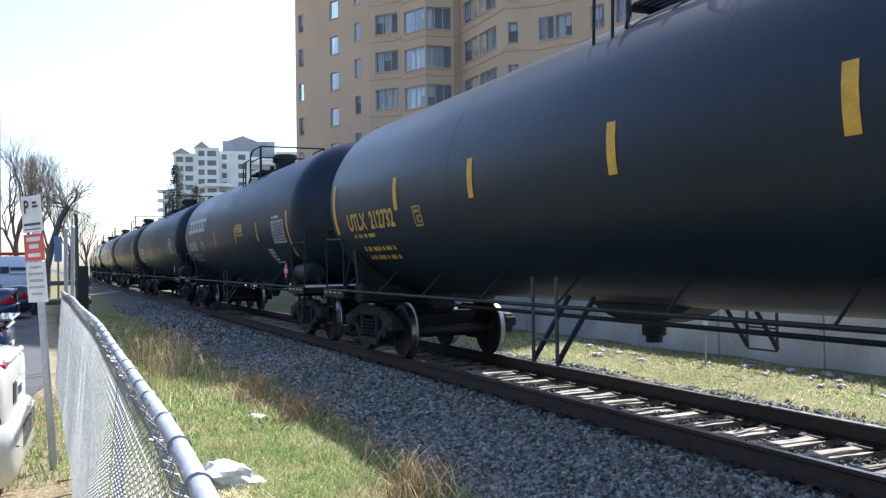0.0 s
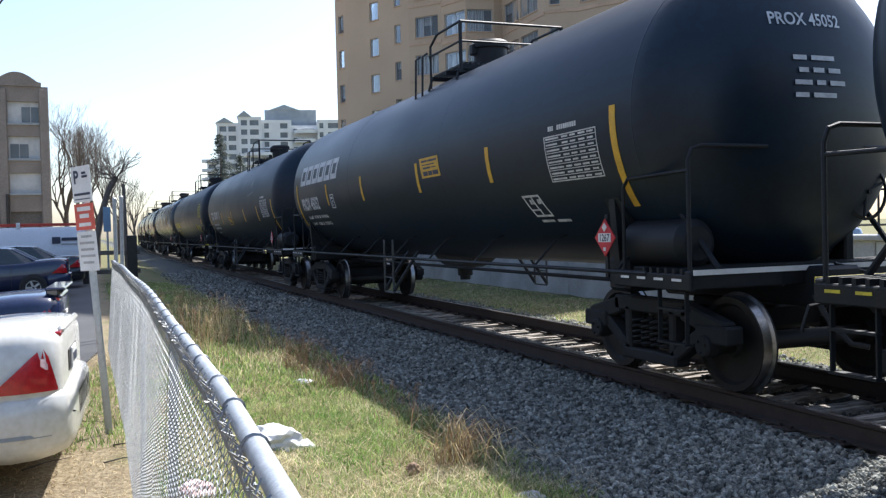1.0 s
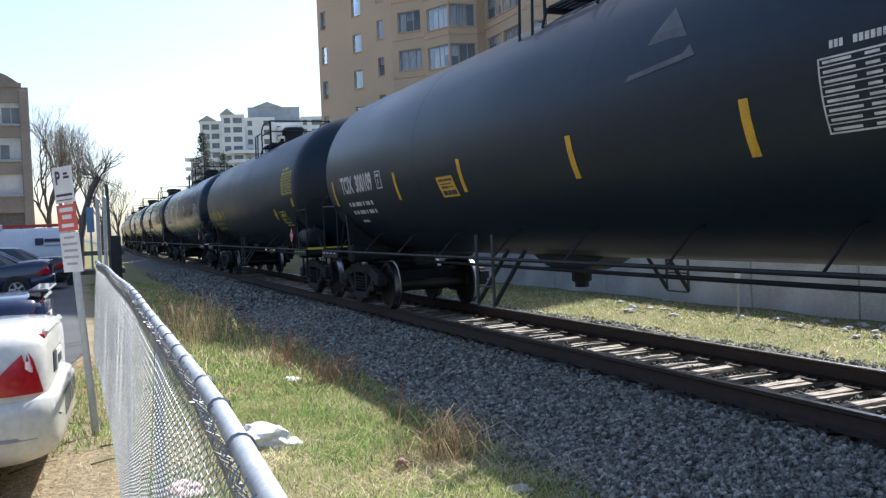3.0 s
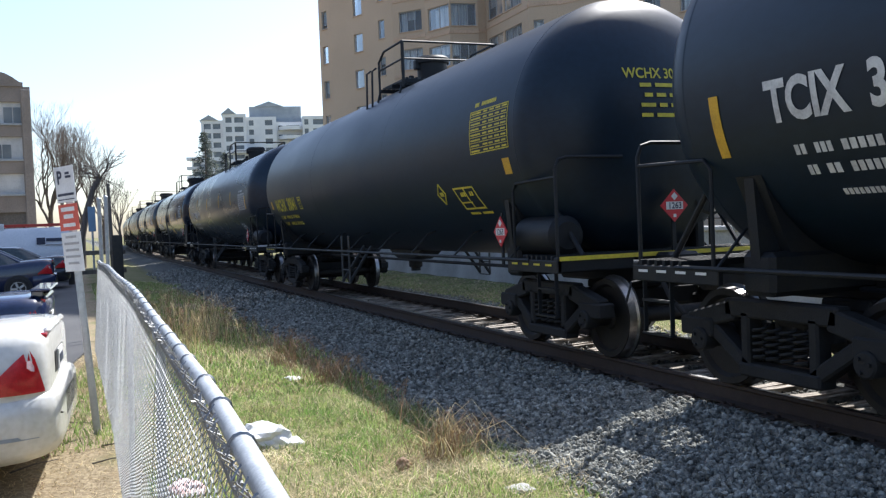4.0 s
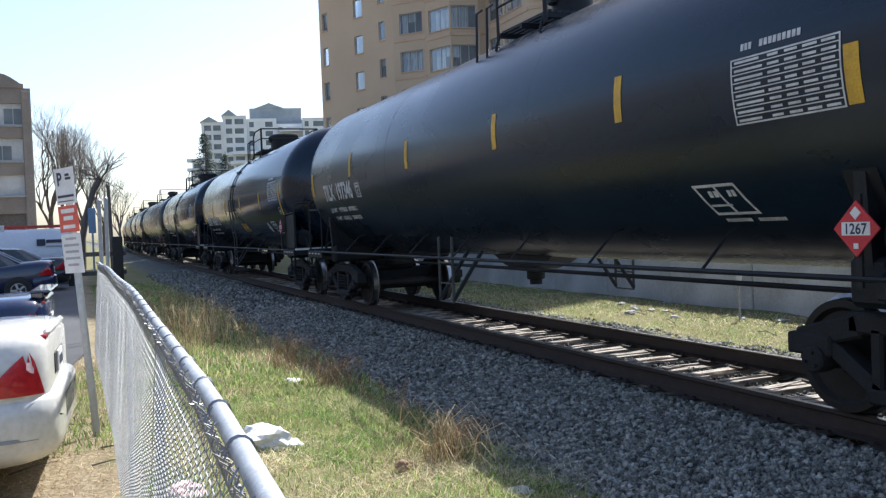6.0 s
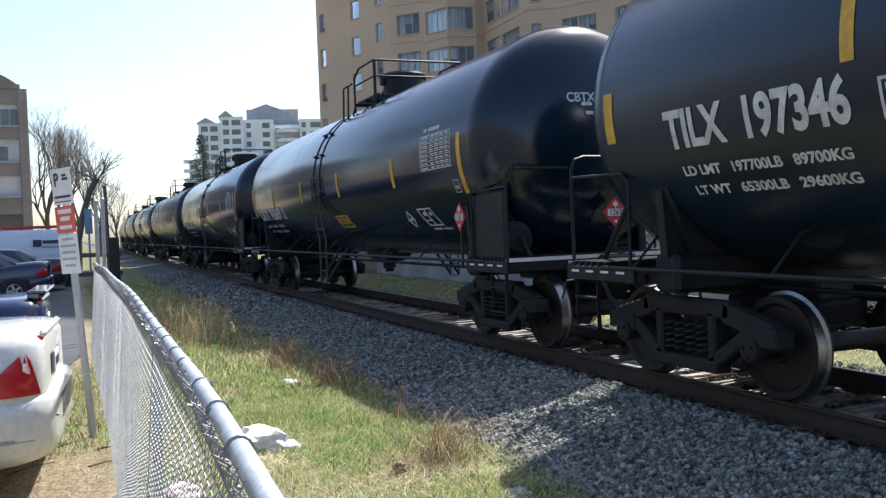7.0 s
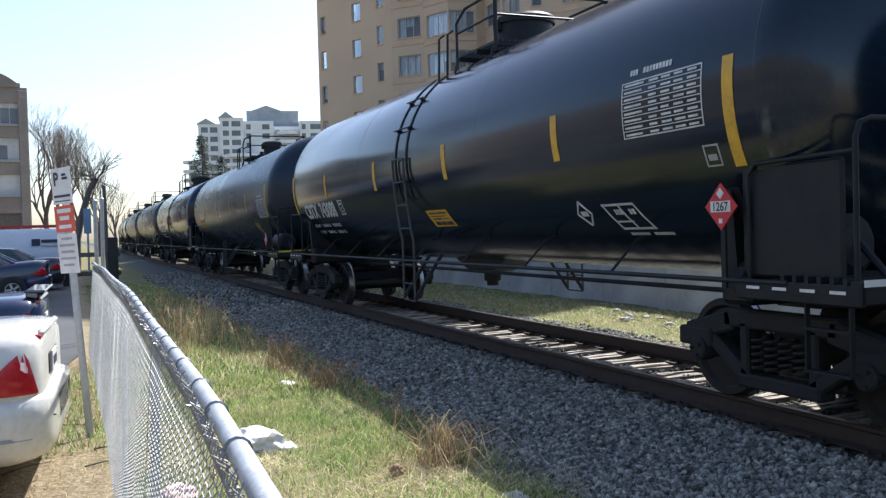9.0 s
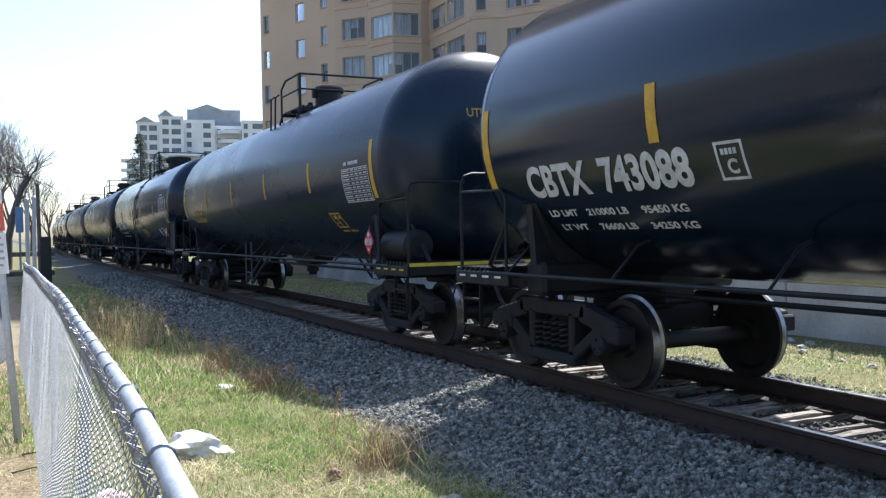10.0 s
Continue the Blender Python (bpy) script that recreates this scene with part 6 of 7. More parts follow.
def make_white_block():
    """Pale stepped apartment block far away, with gables, slate penthouse and round balconies."""
    az = math.atan2(51.28, 270.79)
    base = Matrix.Translation((53.4, 270.4, 0)) @ Matrix.Rotation(-az, 4, 'Z')
    b = thing("white_apartment_block", base, "pale stucco apartment block with gables and a slate penthouse", "apartment building")

    def volume(x0, x1, ztop, y0, windows, name="wall", mat=None, z0=-1.0, rows=8, step=2.8):
        """A wing whose front stands at depth y0, with real openings."""
        s = Shape()
        ops = []
        for u0, u1 in windows:
            for r in range(rows):
                zb = ztop - 1.0 - step * r
                if zb - 1.6 > 0:
                    ops.append(((u0 - x0), (u1 - x0), zb - 1.6, zb))
        pt = wall_with_openings(s, (x0, y0), (x1, y0), z0, ztop, ops, 0.3)
        yb = y0 + 16
        for p, q in (((x1, y0), (x1, yb)), ((x1, yb), (x0, yb)), ((x0, yb), (x0, y0))):
            s.add([(*p, z0), (*q, z0), (*q, ztop), (*p, ztop)], [(0, 1, 2, 3)])
        s.add([(x0, y0, ztop), (x1, y0, ztop), (x1, yb, ztop), (x0, yb, ztop)], [(0, 1, 2, 3)])
        part(name, s, mat or M_STUCCO, b, smooth=0)
        for u0, u1, za, zb in ops:
            g = Shape().add([pt(u0, za, 0.3), pt(u1, za, 0.3), pt(u1, zb, 0.3), pt(u0, zb, 0.3)], [(0, 1, 2, 3)])
            w = part("window", g, M_DARKPANE, b, smooth=0)

    def gable(x0, x1, z, h, y0):
        c = (x0 + x1) / 2
        s = Shape().add([(x0 - 0.4, y0 - 0.4, z), (x1 + 0.4, y0 - 0.4, z), (c, y0 - 0.4, z + h), (x0 - 0.4, y0 + 12, z), (x1 + 0.4, y0 + 12, z), (c, y0 + 12, z + h)], [(0, 1, 2), (5, 4, 3), (0, 2, 5, 3), (2, 1, 4, 5), (0, 3, 4, 1)])
        part("roof", s, M_SLATE, b, smooth=0)

    volume(-18.2, -11.8, 35.2, 0.0, [(-17.4, -15.4), (-14.8, -12.6)])
    gable(-18.2, -13.6, 35.2, 1.6, 0.0)
    volume(-11.8, -5.0, 36.8, -2.0, [(-11.0, -9.2), (-8.4, -5.8)])
    gable(-11.8, -8.2, 36.8, 1.8, -2.0)
    volume(-5.0, 4.0, 36.2, 1.0, [(-4.2, -2.8), (0.6, 2.8)])
    volume(4.0, 13.6, 34.6, 2.0, [(4.6, 5.8), (7.0, 11.0)], rows=9)
    volume(11.8, 20.6, 36.0, -1.0, [(12.4, 13.6), (15.0, 18.2)])
    volume(-4.0, 11.8, 39.8, 5.0, [], "penthouse", M_SLATE, 30.0)
    gable(-2.0, 6.0, 39.8, 1.6, 5.0)
    volume(-21.5, -18.0, 24.0, 3.0, [(-21, -19)], rows=6)
    for z in (33.5, 30.7, 27.9, 25.1, 22.3):
        s = Shape().revolve([(0, 0.0), (0, 4.0), (0.35, 4.0), (1.1, 3.95), (1.1, 3.85), (0.35, 3.85), (0.35, 0.0)], (8.6, 2.5, z - 1.5), (0, 0, 1), 20)
        part("balcony", s, M_STUCCO, b)
        s = Shape().revolve([(0, 0.0), (0, 5.4), (0.35, 5.4), (1.0, 5.3), (1.0, 5.2), (0.35, 5.2), (0.35, 0.0)], (-5.5, 0.5, z - 8.5), (0, 0, 1), 20)
        part("balcony", s, M_STUCCO, b)
        part("balcony", Shape().box((-20.5, 3.0, z - 9.5), (5.0, 3.0, 0.9), bevel=0.05), M_STUCCO, b)


M_DARKPANE = material("dark far window", (0.10, 0.12, 0.14), 0.2, color2=(0.16, 0.18, 0.20), scale=0.4, bump=0.0)
make_white_block()


def make_mill():
    """Old four-storey buff brick mill with boarded window bays and an arched parapet."""
    az = math.atan2(-3.74, 96.65)
    base = Matrix.Translation((-3.74, 96.65, 0)) @ Matrix.Rotation(-az, 4, 'Z')
    b = thing("brick_mill", base, "old buff brick mill with boarded window bays and arched parapet", "industrial building")
    s = Shape()
    rows = ((13.0, 15.1), (9.5, 11.7), (6.1, 8.1), (1.6, 4.3))
    bays = [(20.0 - 3.7 - 3.75 * k, 20.0 - 0.9 - 3.75 * k) for k in range(5)]
    ops = [(u0, u1, a, c) for u0, u1 in bays for a, c in rows]
    pt = wall_with_openings(s, (-20.0, 0), (0, 0), -0.5, 16.6, ops, 0.35)
    for p, q in (((0, 0), (0, 14)), ((0, 14), (-20, 14)), ((-20, 14), (-20, 0))):
        s.add([(*p, -0.5), (*q, -0.5), (*q, 16.6), (*p, 16.6)], [(0, 1, 2, 3)])
    s.add([(-20, 0, 16.6), (0, 0, 16.6), (0, 14, 16.6), (-20, 14, 16.6)], [(0, 1, 2, 3)])
    part("wall", s, M_MILL, b, "sooty buff brick wall", smooth=0)
    arc = [(-0.6, 16.6), (-0.6, 17.0)] + [(-0.9 - 3.9 * j / 12, 17.05 + 0.95 * math.sin(math.pi * j / 12)) for j in range(13)] + [(-5.2, 17.0), (-5.2, 16.6)]
    part("parapet", Shape().prism(arc, 1, -0.15, 0.4), M_MILL, b, "arched brick parapet", smooth=0)
    part("coping", Shape().box((-12.6, 0.1, 16.75), (14.6, 0.6, 0.3), bevel=0.04), M_MILL, b)
    for k in range(6):
        x = -0.45 - 3.75 * k
        part("pilaster", Shape().box((x, -0.12, 7.9), (0.8 if k else 0.75, 0.3, 16.8), bevel=0.03), M_MILL, b)
    for u0, u1 in bays:
        for j, (a, c) in enumerate(rows):
            # ground floor openings are boards with interior dimness in their colour
            board = Shape().add([pt(u0, a, 0.3), pt(u1, a, 0.3), pt(u1, c, 0.3), pt(u0, c, 0.3)], [(0, 1, 2, 3)])
            w = part("window", board, M_PANEL if j < 3 else M_ROOM_DIMNESS, b, "whitewashed boarding" if j < 3 else "board with a ground floor opening's dimness in its colour", smooth=0)
            sill = Shape().box((-20 + (u0 + u1) / 2, -0.05, a - 0.1), (u1 - u0 + 0.1, 0.25, 0.2), bevel=0.02)
            part("sill", sill, M_SLATE, w)
            if j < 2:
                x0 = u0 + (1.2 if j == 0 else 0.1)
                z1 = c - (0.5 if j == 0 else 0.75)
                for q in range(2):
                    g = Shape().add([pt(x0 + 0.85 * q + 0.05, a + 0.1, 0.27), pt(x0 + 0.85 * q + 0.82, a + 0.1, 0.27), pt(x0 + 0.85 * q + 0.82, z1, 0.27), pt(x0 + 0.85 * q + 0.05, z1, 0.27)], [(0, 1, 2, 3)])
                    part("pane", g, M_DARKPANE, w, "dark glazed sash", smooth=0)
    part("downpipe", Shape().tube([(-3.9, -0.45, 0), (-3.9, -0.45, 6.0)], 0.16, 8), M_BLACKIRON, b)


make_mill()


# ---- trees ----
def branch(shape, p, d, length, r, depth, rng, spread=0.5, up=0.14, twist=0.12):
    """A limb that bends and forks into thinner ones."""
    n = 4
    pts = [p]
    for _ in range(n):
        d = (d + Vector((rng.gauss(0, twist), rng.gauss(0, twist), rng.gauss(0, twist) + up))).normalized()
        pts.append(pts[-1] + d * (length / n))
    shape.tube(pts, r, 6 if r > 0.05 else (4 if r > 0.02 else 3), False, r * 0.62)
    if depth == 0:
        return
    kids = rng.randint(2, 3) if depth > 1 else rng.randint(3, 4)
    for k in range(kids):
        a = pts[rng.randint(2, n)] if k else pts[n]
        side = Vector((rng.gauss(0, 1), rng.gauss(0, 1), rng.gauss(0, 0.5))).normalized()
        nd = (d + side * spread * rng.uniform(0.7, 1.4)).normalized()
        branch(shape, a, nd, length * rng.uniform(0.62, 0.85), r * 0.58, depth - 1, rng, spread, up, twist)


def bare_tree(x, y, h, r, depth, seed, label, lean=(0, 0)):
    rng = random.Random(seed)
    t = thing("bare_tree", pose(x, y, -0.25), label, "tree", "bare trees")
    trunk = Shape()
    pts = [Vector((0, 0, 0))]
    for k in range(5):
        pts.append(pts[-1] + Vector((lean[0] * h * 0.07 + rng.gauss(0, 0.04), lean[1] * h * 0.07 + rng.gauss(0, 0.04), h * 0.07)))
    trunk.tube(pts, r, 8, True, r * 0.75)
    part("trunk", trunk, M_BARK, t)
    crown = Shape()
    for k in range(5):
        a = 2 * math.pi * k / 5 + rng.uniform(-0.4, 0.4)
        d = Vector((math.cos(a) * 0.45 + lean[0] * 0.5, math.sin(a) * 0.45, 1)).normalized()
        branch(crown, pts[-1 - (k % 3)], d, h * 0.27, r * 0.55, depth, rng)
    part("crown", crown, M_BARK, t, "leafless twiggy crown", smooth=0)
    return t


bare_tree(-2.6, 104.0, 13.2, 0.30, 6, 1, "spreading leafless tree behind the brick mill")
bare_tree(0.4, 110.0, 11.6, 0.26, 6, 2, "leafless tree with fine upright twigs")
bare_tree(-1.2, 118.0, 14.4, 0.28, 6, 7, "leafless tree with a dense twiggy crown")
bare_tree(-7.5, 120.0, 12.0, 0.3, 5, 3, "tall leafless tree behind the brick mill")
bare_tree(3.2, 130.0, 10.5, 0.25, 5, 8, "low leafless tree in the distance")
bare_tree(6.5, 160.0, 9.0, 0.25, 5, 9, "low leafless tree in the distance")
bare_tree(-7.6, 42.0, 14.5, 0.28, 5, 4, "leafless tree beside the car park with spreading twigs")


def lopped_tree():
    t = thing("lopped_tree", pose(0.15, 53.7, -0.25), "lopped tree with a leaning trunk and sparse twigs", "tree", "bare trees")
    rng = random.Random(12)
    trunk = Shape().tube([(0, 0, 0), (0.05, 0, 1.8), (0.35, 0, 3.2), (0.75, 0.1, 4.5), (1.15, 0.1, 5.2)], 0.2, 8, True, 0.15)
    part("trunk", trunk, M_BARK, t)
    crown = Shape()
    for k in range(9):
        a = rng.uniform(0, 6.28)
        branch(crown, Vector((1.1, 0.1, 5.0 + 0.1 * rng.random())), Vector((math.cos(a), math.sin(a), rng.uniform(0.1, 1.2))).normalized(), 1.0, 0.05, 2, rng, 0.6, 0.0)
    branch(crown, Vector((1.15, 0.1, 5.1)), Vector((1, 0, -0.25)), 0.8, 0.04, 2, rng, 0.4, -0.05)
    part("crown", crown, M_BARK, t, "sparse broken twigs", smooth=0)


lopped_tree()


def spruce(x, y, h, seed):
    rng = random.Random(seed)
    t = thing("spruce_tree", pose(x, y, -0.25), "dark green spruce with drooping boughs and gaps", "tree")
    part("trunk", Shape().tube([(0, 0, 0), (0.05, 0, h)], 0.22, 8, True, 0.02), M_BARK, t)
    s = Shape()
    vs, fs = [], []
    z = 0.5
    while z < h - 0.15:
        reach = (h - z) / h * h * 0.36 * rng.uniform(0.7, 1.2) + 0.15
        for k in range(rng.randint(5, 7)):
            a = rng.uniform(0, 6.28)
            l = reach * rng.uniform(0.55, 1.15)
            for j in range(int(18 + l * 22)):
                f = rng.uniform(0.12, 1.0)
                px = math.cos(a) * l * f + rng.gauss(0, 0.07)
                py = math.sin(a) * l * f + rng.gauss(0, 0.07)
                pz = z - 0.35 * l * f * f + rng.gauss(0, 0.05)
                ln, w = rng.uniform(0.10, 0.24), rng.uniform(0.02, 0.05)
                d = Vector((math.cos(a) + rng.gauss(0, 0.7), math.sin(a) + rng.gauss(0, 0.7), rng.gauss(-0.2, 0.4))).normalized()
                o = d.orthogonal().normalized() * w
                i = len(vs)
                p = Vector((px, py, pz))
                vs += [p - o, p + o, p + d * ln]
                fs.append((i, i + 1, i + 2))
        z += rng.uniform(0.16, 0.3)
    s.v, s.f = vs, fs
    part("crown", s, M_NEEDLE, t, "dark needle-covered boughs", smooth=0)


spruce(10.6, 80.0, 10.9, 5)
spruce(12.9, 84.0, 9.4, 6)


# ---- poles and posts at the fence's end ----
for x, y, h, lean in ((0.33, 15.4, 2.25, 0.0), (0.42, 15.9, 2.3, 0.03)):
    s = Shape().tube([(x, y, -0.3), (x + lean, y, h - 0.15)], 0.032, 10)
    s.revolve([(0, 0.036), (0.04, 0.036), (0.06, 0.02), (0.065, 0.0)], (x + lean, y, h - 0.16), (0, 0, 1), 10)
    tagged(part("steel_post", s, M_GALV), "tall galvanised steel fence post", "post", "steel posts")
tagged(part("utility_pole", Shape().tube([(1.56, 48.0, -0.3), (1.5, 48.0, 4.2)], 0.11, 8, True, 0.085), M_WOODPOLE), "thin weathered wooden pole beside the track", "pole")
gate = thing("timber_barrier", Matrix(), "dark timber barrier beside the track", "barrier")
part("post", Shape().box((1.32, 35.0, 0.62), (0.36, 0.3, 1.9), bevel=0.02), M_BLACKIRON, gate)
part("post", Shape().box((-0.3, 35.1, 0.5), (0.2, 0.2, 1.5), bevel=0.02), M_BLACKIRON, gate)
for z in (0.25, 0.95):
    part("board", Shape().box((0.65, 35.05, z), (1.9, 0.06, 0.16), bevel=0.01), M_WOODPOLE, gate)
board = thing("trackside_board", pose(0.64, 46.0, -0.1), "blue-grey sign board on a thin steel post", "sign")
part("post", Shape().tube([(0, 0, -0.3), (0, 0, 1.9)], 0.05, 8), M_GALV, board)
part("board", Shape().box((0, 0, 2.5), (0.34, 0.06, 1.2), bevel=0.015), M_BOARD, board, "plain blue-grey board")


# ---- parking signs on a post ----
def make_sign():
    x, y = 0.07, 8.07
    g = ground_z(x, y)
    sign = thing("parking_sign", Matrix.Translation((x, y, g)) @ Matrix.Rotation(radians(-3.6), 4, 'Y'), "leaning steel post with three stacked parking notices", "sign")
    s = Shape()
    for a in (-1, 1):
        s.box((a * 0.014, 0.010, 1.14), (0.005, 0.026, 2.28))
        s.box((a * 0.022, 0.023, 1.14), (0.016, 0.004, 2.28))
    s.box((0, -0.004, 1.14), (0.031, 0.005, 2.28))
    part("post", s, M_GALV, sign, "galvanised channel post")
    turn = Matrix.Rotation(radians(-59), 4, 'Z')

    def plate(z0, z1, mat, name, label):
        m = Matrix.Translation((-0.02, -0.02, (z0 + z1) / 2)) @ turn
        return part(name, Shape().box((0, 0, 0), (0.29, 0.004, z1 - z0), bevel=0.001), mat, sign, label, m=m)

    def bars(board, rows, mat, name):
        for x0, x1, z0, z1 in rows:
            part(name, Shape().box(((x0 + x1) / 2, -0.0035, (z0 + z1) / 2), (x1 - x0, 0.003, z1 - z0)), mat, board)
    a = plate(1.98, 2.28, M_WHITE, "notice", "white notice with a large letter")
    vs, fs = letters("P", 0.15, 1.0, 0.005)
    part("letter", Shape().add([(-0.11 + v[0], -0.0036, 0.01 + v[1]) for v in vs], fs), M_LOGO, a, "dark letter", smooth=0)
    bars(a, [(0.02, 0.10, 0.05, 0.07), (0.02, 0.08, 0.08, 0.10), (-0.12, 0.12, -0.095, -0.075), (-0.12, 0.12, -0.13, -0.122)], M_LOGO, "text_bar")
    r = plate(1.745, 1.965, M_SIGNRED, "red_notice", "red notice with white text bars")
    bars(r, [(-0.10, 0.10, 0.05, 0.085), (-0.07, 0.07, -0.01, 0.025), (-0.09, 0.09, -0.08, -0.05)], M_WHITE, "text_bar")
    w = plate(1.40, 1.73, M_WHITE, "lower_notice", "white notice with rows of unreadable text")
    bars(w, [(-0.08, 0.08, 0.115, 0.135), (-0.11, 0.11, 0.06, 0.08), (-0.10, 0.10, 0.005, 0.025), (-0.11, 0.11, -0.05, -0.03), (-0.08, 0.08, -0.105, -0.085)], M_FRAME, "text_bar")


M_SIGNRED = material("sun-bleached red sign paint", (0.68, 0.13, 0.09), 0.5, color2=(0.6, 0.1, 0.07), bump=0.02)
make_sign()


# ---- cars ----
def loft(stations, prof):
    """Skin over cross-sections; prof(station) gives half a section from the underside's middle to the top's middle."""
    s = Shape()
    rows = []
    for st in stations:
        half = prof(st)
        full = [(st[0], y, z) for y, z in half] + [(st[0], -y, z) for y, z in reversed(half[1:-1])]
        rows.append(full)
    n = len(rows[0])
    vs = [p for r in rows for p in r]
    fs = [(i * n + k, i * n + (k + 1) % n, (i + 1) * n + (k + 1) % n, (i + 1) * n + k) for i in range(len(rows) - 1) for k in range(n)]
    fs.append(tuple(range(n)))
    fs.append(tuple((len(rows) - 1) * n + k for k in reversed(range(n))))
    return s.add(vs, fs)


REAR = [(0.00, 0.62), (0.05, 0.70), (0.12, 0.785), (0.22, 0.848), (0.32, 0.876), (0.5, 0.897)]


def rear_width(x):
    for (a, wa), (b, wb) in zip(REAR, REAR[1:]):
        if a <= x <= b:
            return wa + (wb - wa) * (x - a) / (b - a)
    return 0.90


def sedan(m, paint, label, spoiler=False, mark=True):
    """A saloon; its own x runs from the rear bumper to the nose, with the ground at z 0."""
    car = thing("parked_car", m, label, "car", "parked cars")

    def sec(st):
        x, w, zb, belt, top = st
        return [(0, zb), (w * 0.80, zb), (w * 0.93, zb + 0.07), (w * 0.985, zb + 0.2), (w, (zb + belt) / 2), (w * 0.99, belt - 0.12), (w * 0.955, belt - 0.02), (w * 0.90, belt + (top - belt) * 0.55), (w * 0.72, top - 0.01), (0, top)]
    st = [(0.08, 0.71, 0.40, 0.97, 1.05), (0.10, 0.75, 0.39, 1.0, 1.08), (0.13, 0.785, 0.38, 1.02, 1.10), (0.20, 0.832, 0.36, 1.03, 1.115), (0.32, 0.868, 0.34, 1.03, 1.12), (0.5, 0.888, 0.30, 1.02, 1.12), (0.9, 0.90, 0.24, 1.0, 1.09), (1.3, 0.905, 0.22, 0.97, 1.03), (2.2, 0.91, 0.20, 0.94, 0.99), (3.2, 0.905, 0.20, 0.92, 0.98), (3.8, 0.89, 0.22, 0.86, 0.95), (4.3, 0.86, 0.24, 0.76, 0.87), (4.55, 0.78, 0.28, 0.66, 0.74), (4.65, 0.62, 0.32, 0.56, 0.62)]
    body = part("body", loft(st, sec), paint, car, smooth=45)

    def bsec(s):
        x, w, zb, zt = s
        return [(0, zb), (w * 0.86, zb), (w * 0.96, zb + 0.08), (w, zb + 0.2), (w * 1.005, zt - 0.14), (w * 0.985, zt - 0.05), (w * 0.93, zt - 0.012), (0, zt)]
    bst = [(0.0, 0.50, 0.44, 0.62), (0.008, 0.61, 0.38, 0.66), (0.025, 0.70, 0.33, 0.685), (0.06, 0.775, 0.29, 0.70), (0.14, 0.835, 0.26, 0.70), (0.25, 0.878, 0.24, 0.70), (0.40, 0.905, 0.23, 0.70), (0.62, 0.917, 0.24, 0.68)]
    part("rear_bumper", loft(bst, bsec), paint, car, "moulded rear bumper", smooth=50)
    if mark:
        for sy in (1, -1):
            strip = Shape()
            vs = []
            for x in (0.05, 0.15, 0.3, 0.45, 0.6):
                w = rear_width(x) + 0.022
                vs += [(x, sy * w, 0.405), (x, sy * w, 0.43)]
            strip.add(vs, [(2 * j, 2 * j + 1, 2 * j + 3, 2 * j + 2) for j in range(4)])
            part("bumper_groove", strip, M_SLATE, car, smooth=0)
    # wrap-round tail lamps
    for sy in (1, -1):
        lamp, clear = Shape(), Shape()
        cols = [(0.105, 0.70, 0.715), (0.125, 0.70, 0.81), (0.155, 0.70, 0.92), (0.19, 0.70, 0.985), (0.27, 0.70, 0.915), (0.37, 0.70, 0.82), (0.50, 0.70, 0.705)]
        vs = []
        for x, a, c in cols:
            for z in (a, (a + c) / 2, c):
                vs.append((x, sy * (rear_width(x) + 0.012 - 0.035 * max(0, z - 0.85) / 0.1), z))
        lamp.add(vs, [(3 * j + i, 3 * j + i + 1, 3 * j + i + 4, 3 * j + i + 3) for j in range(len(cols) - 1) for i in range(2)])
        t = part("tail_lamp", lamp, M_TAIL, car, "red wrap-round tail lamp", smooth=60)
        vs = []
        for x, a, c in ((0.158, 0.84, 0.87), (0.175, 0.845, 0.91), (0.20, 0.87, 0.915)):
            vs += [(x, sy * (rear_width(x) + 0.017), a), (x, sy * (rear_width(x) + 0.017 - 0.035 * max(0, c - 0.85) / 0.1), c)]
        clear.add(vs, [(0, 1, 3, 2), (2, 3, 5, 4)])
        part("reversing_lens", clear, M_CLEAR, t, "clear reversing lens", smooth=60)
    # boot lid edge, plate recess, high lamp
    part("boot_lip", Shape().box((0.10, 0, 1.075), (0.05, 1.16, 0.05), bevel=0.02), paint, car)
    part("plate_recess", Shape().box((0.088, 0, 0.83), (0.03, 0.62, 0.16), bevel=0.01), M_DARKPLASTIC, car)
    part("licence_plate", Shape().box((0.068, 0, 0.83), (0.012, 0.32, 0.15), bevel=0.003), M_WHITE, car, "white plate with plain bars")
    part("plate_bar", Shape().box((0.060, 0, 0.83), (0.006, 0.24, 0.06)), M_LOGO, bpy.data.objects[car.children[-1].name])
    part("marker_lamp", Shape().box((0.118, 0.60, 1.055), (0.06, 0.14, 0.035), bevel=0.008), M_TAIL, car, "small red marker lamp")
    # cabin
    low = [(0.95, 0.70, 1.06), (1.2, 0.80, 1.0), (2.2, 0.83, 0.97), (3.0, 0.80, 0.96), (3.35, 0.68, 0.97)]
    high = [(1.55, 0.52, 1.40), (1.65, 0.58, 1.42), (2.1, 0.61, 1.44), (2.5, 0.59, 1.43), (2.62, 0.52, 1.41)]
    glass = Shape()
    ring_l = low + [(x, -y, z) for x, y, z in reversed(low)]
    ring_h = high + [(x, -y, z) for x, y, z in reversed(high)]
    n = len(ring_l)
    glass.add(ring_l + ring_h, [(k, (k + 1) % n, n + (k + 1) % n, n + k) for k in range(n)])
    part("glasshouse", glass, M_CARGLASS, car, "dark tinted windows", smooth=20)
    roof = Shape()
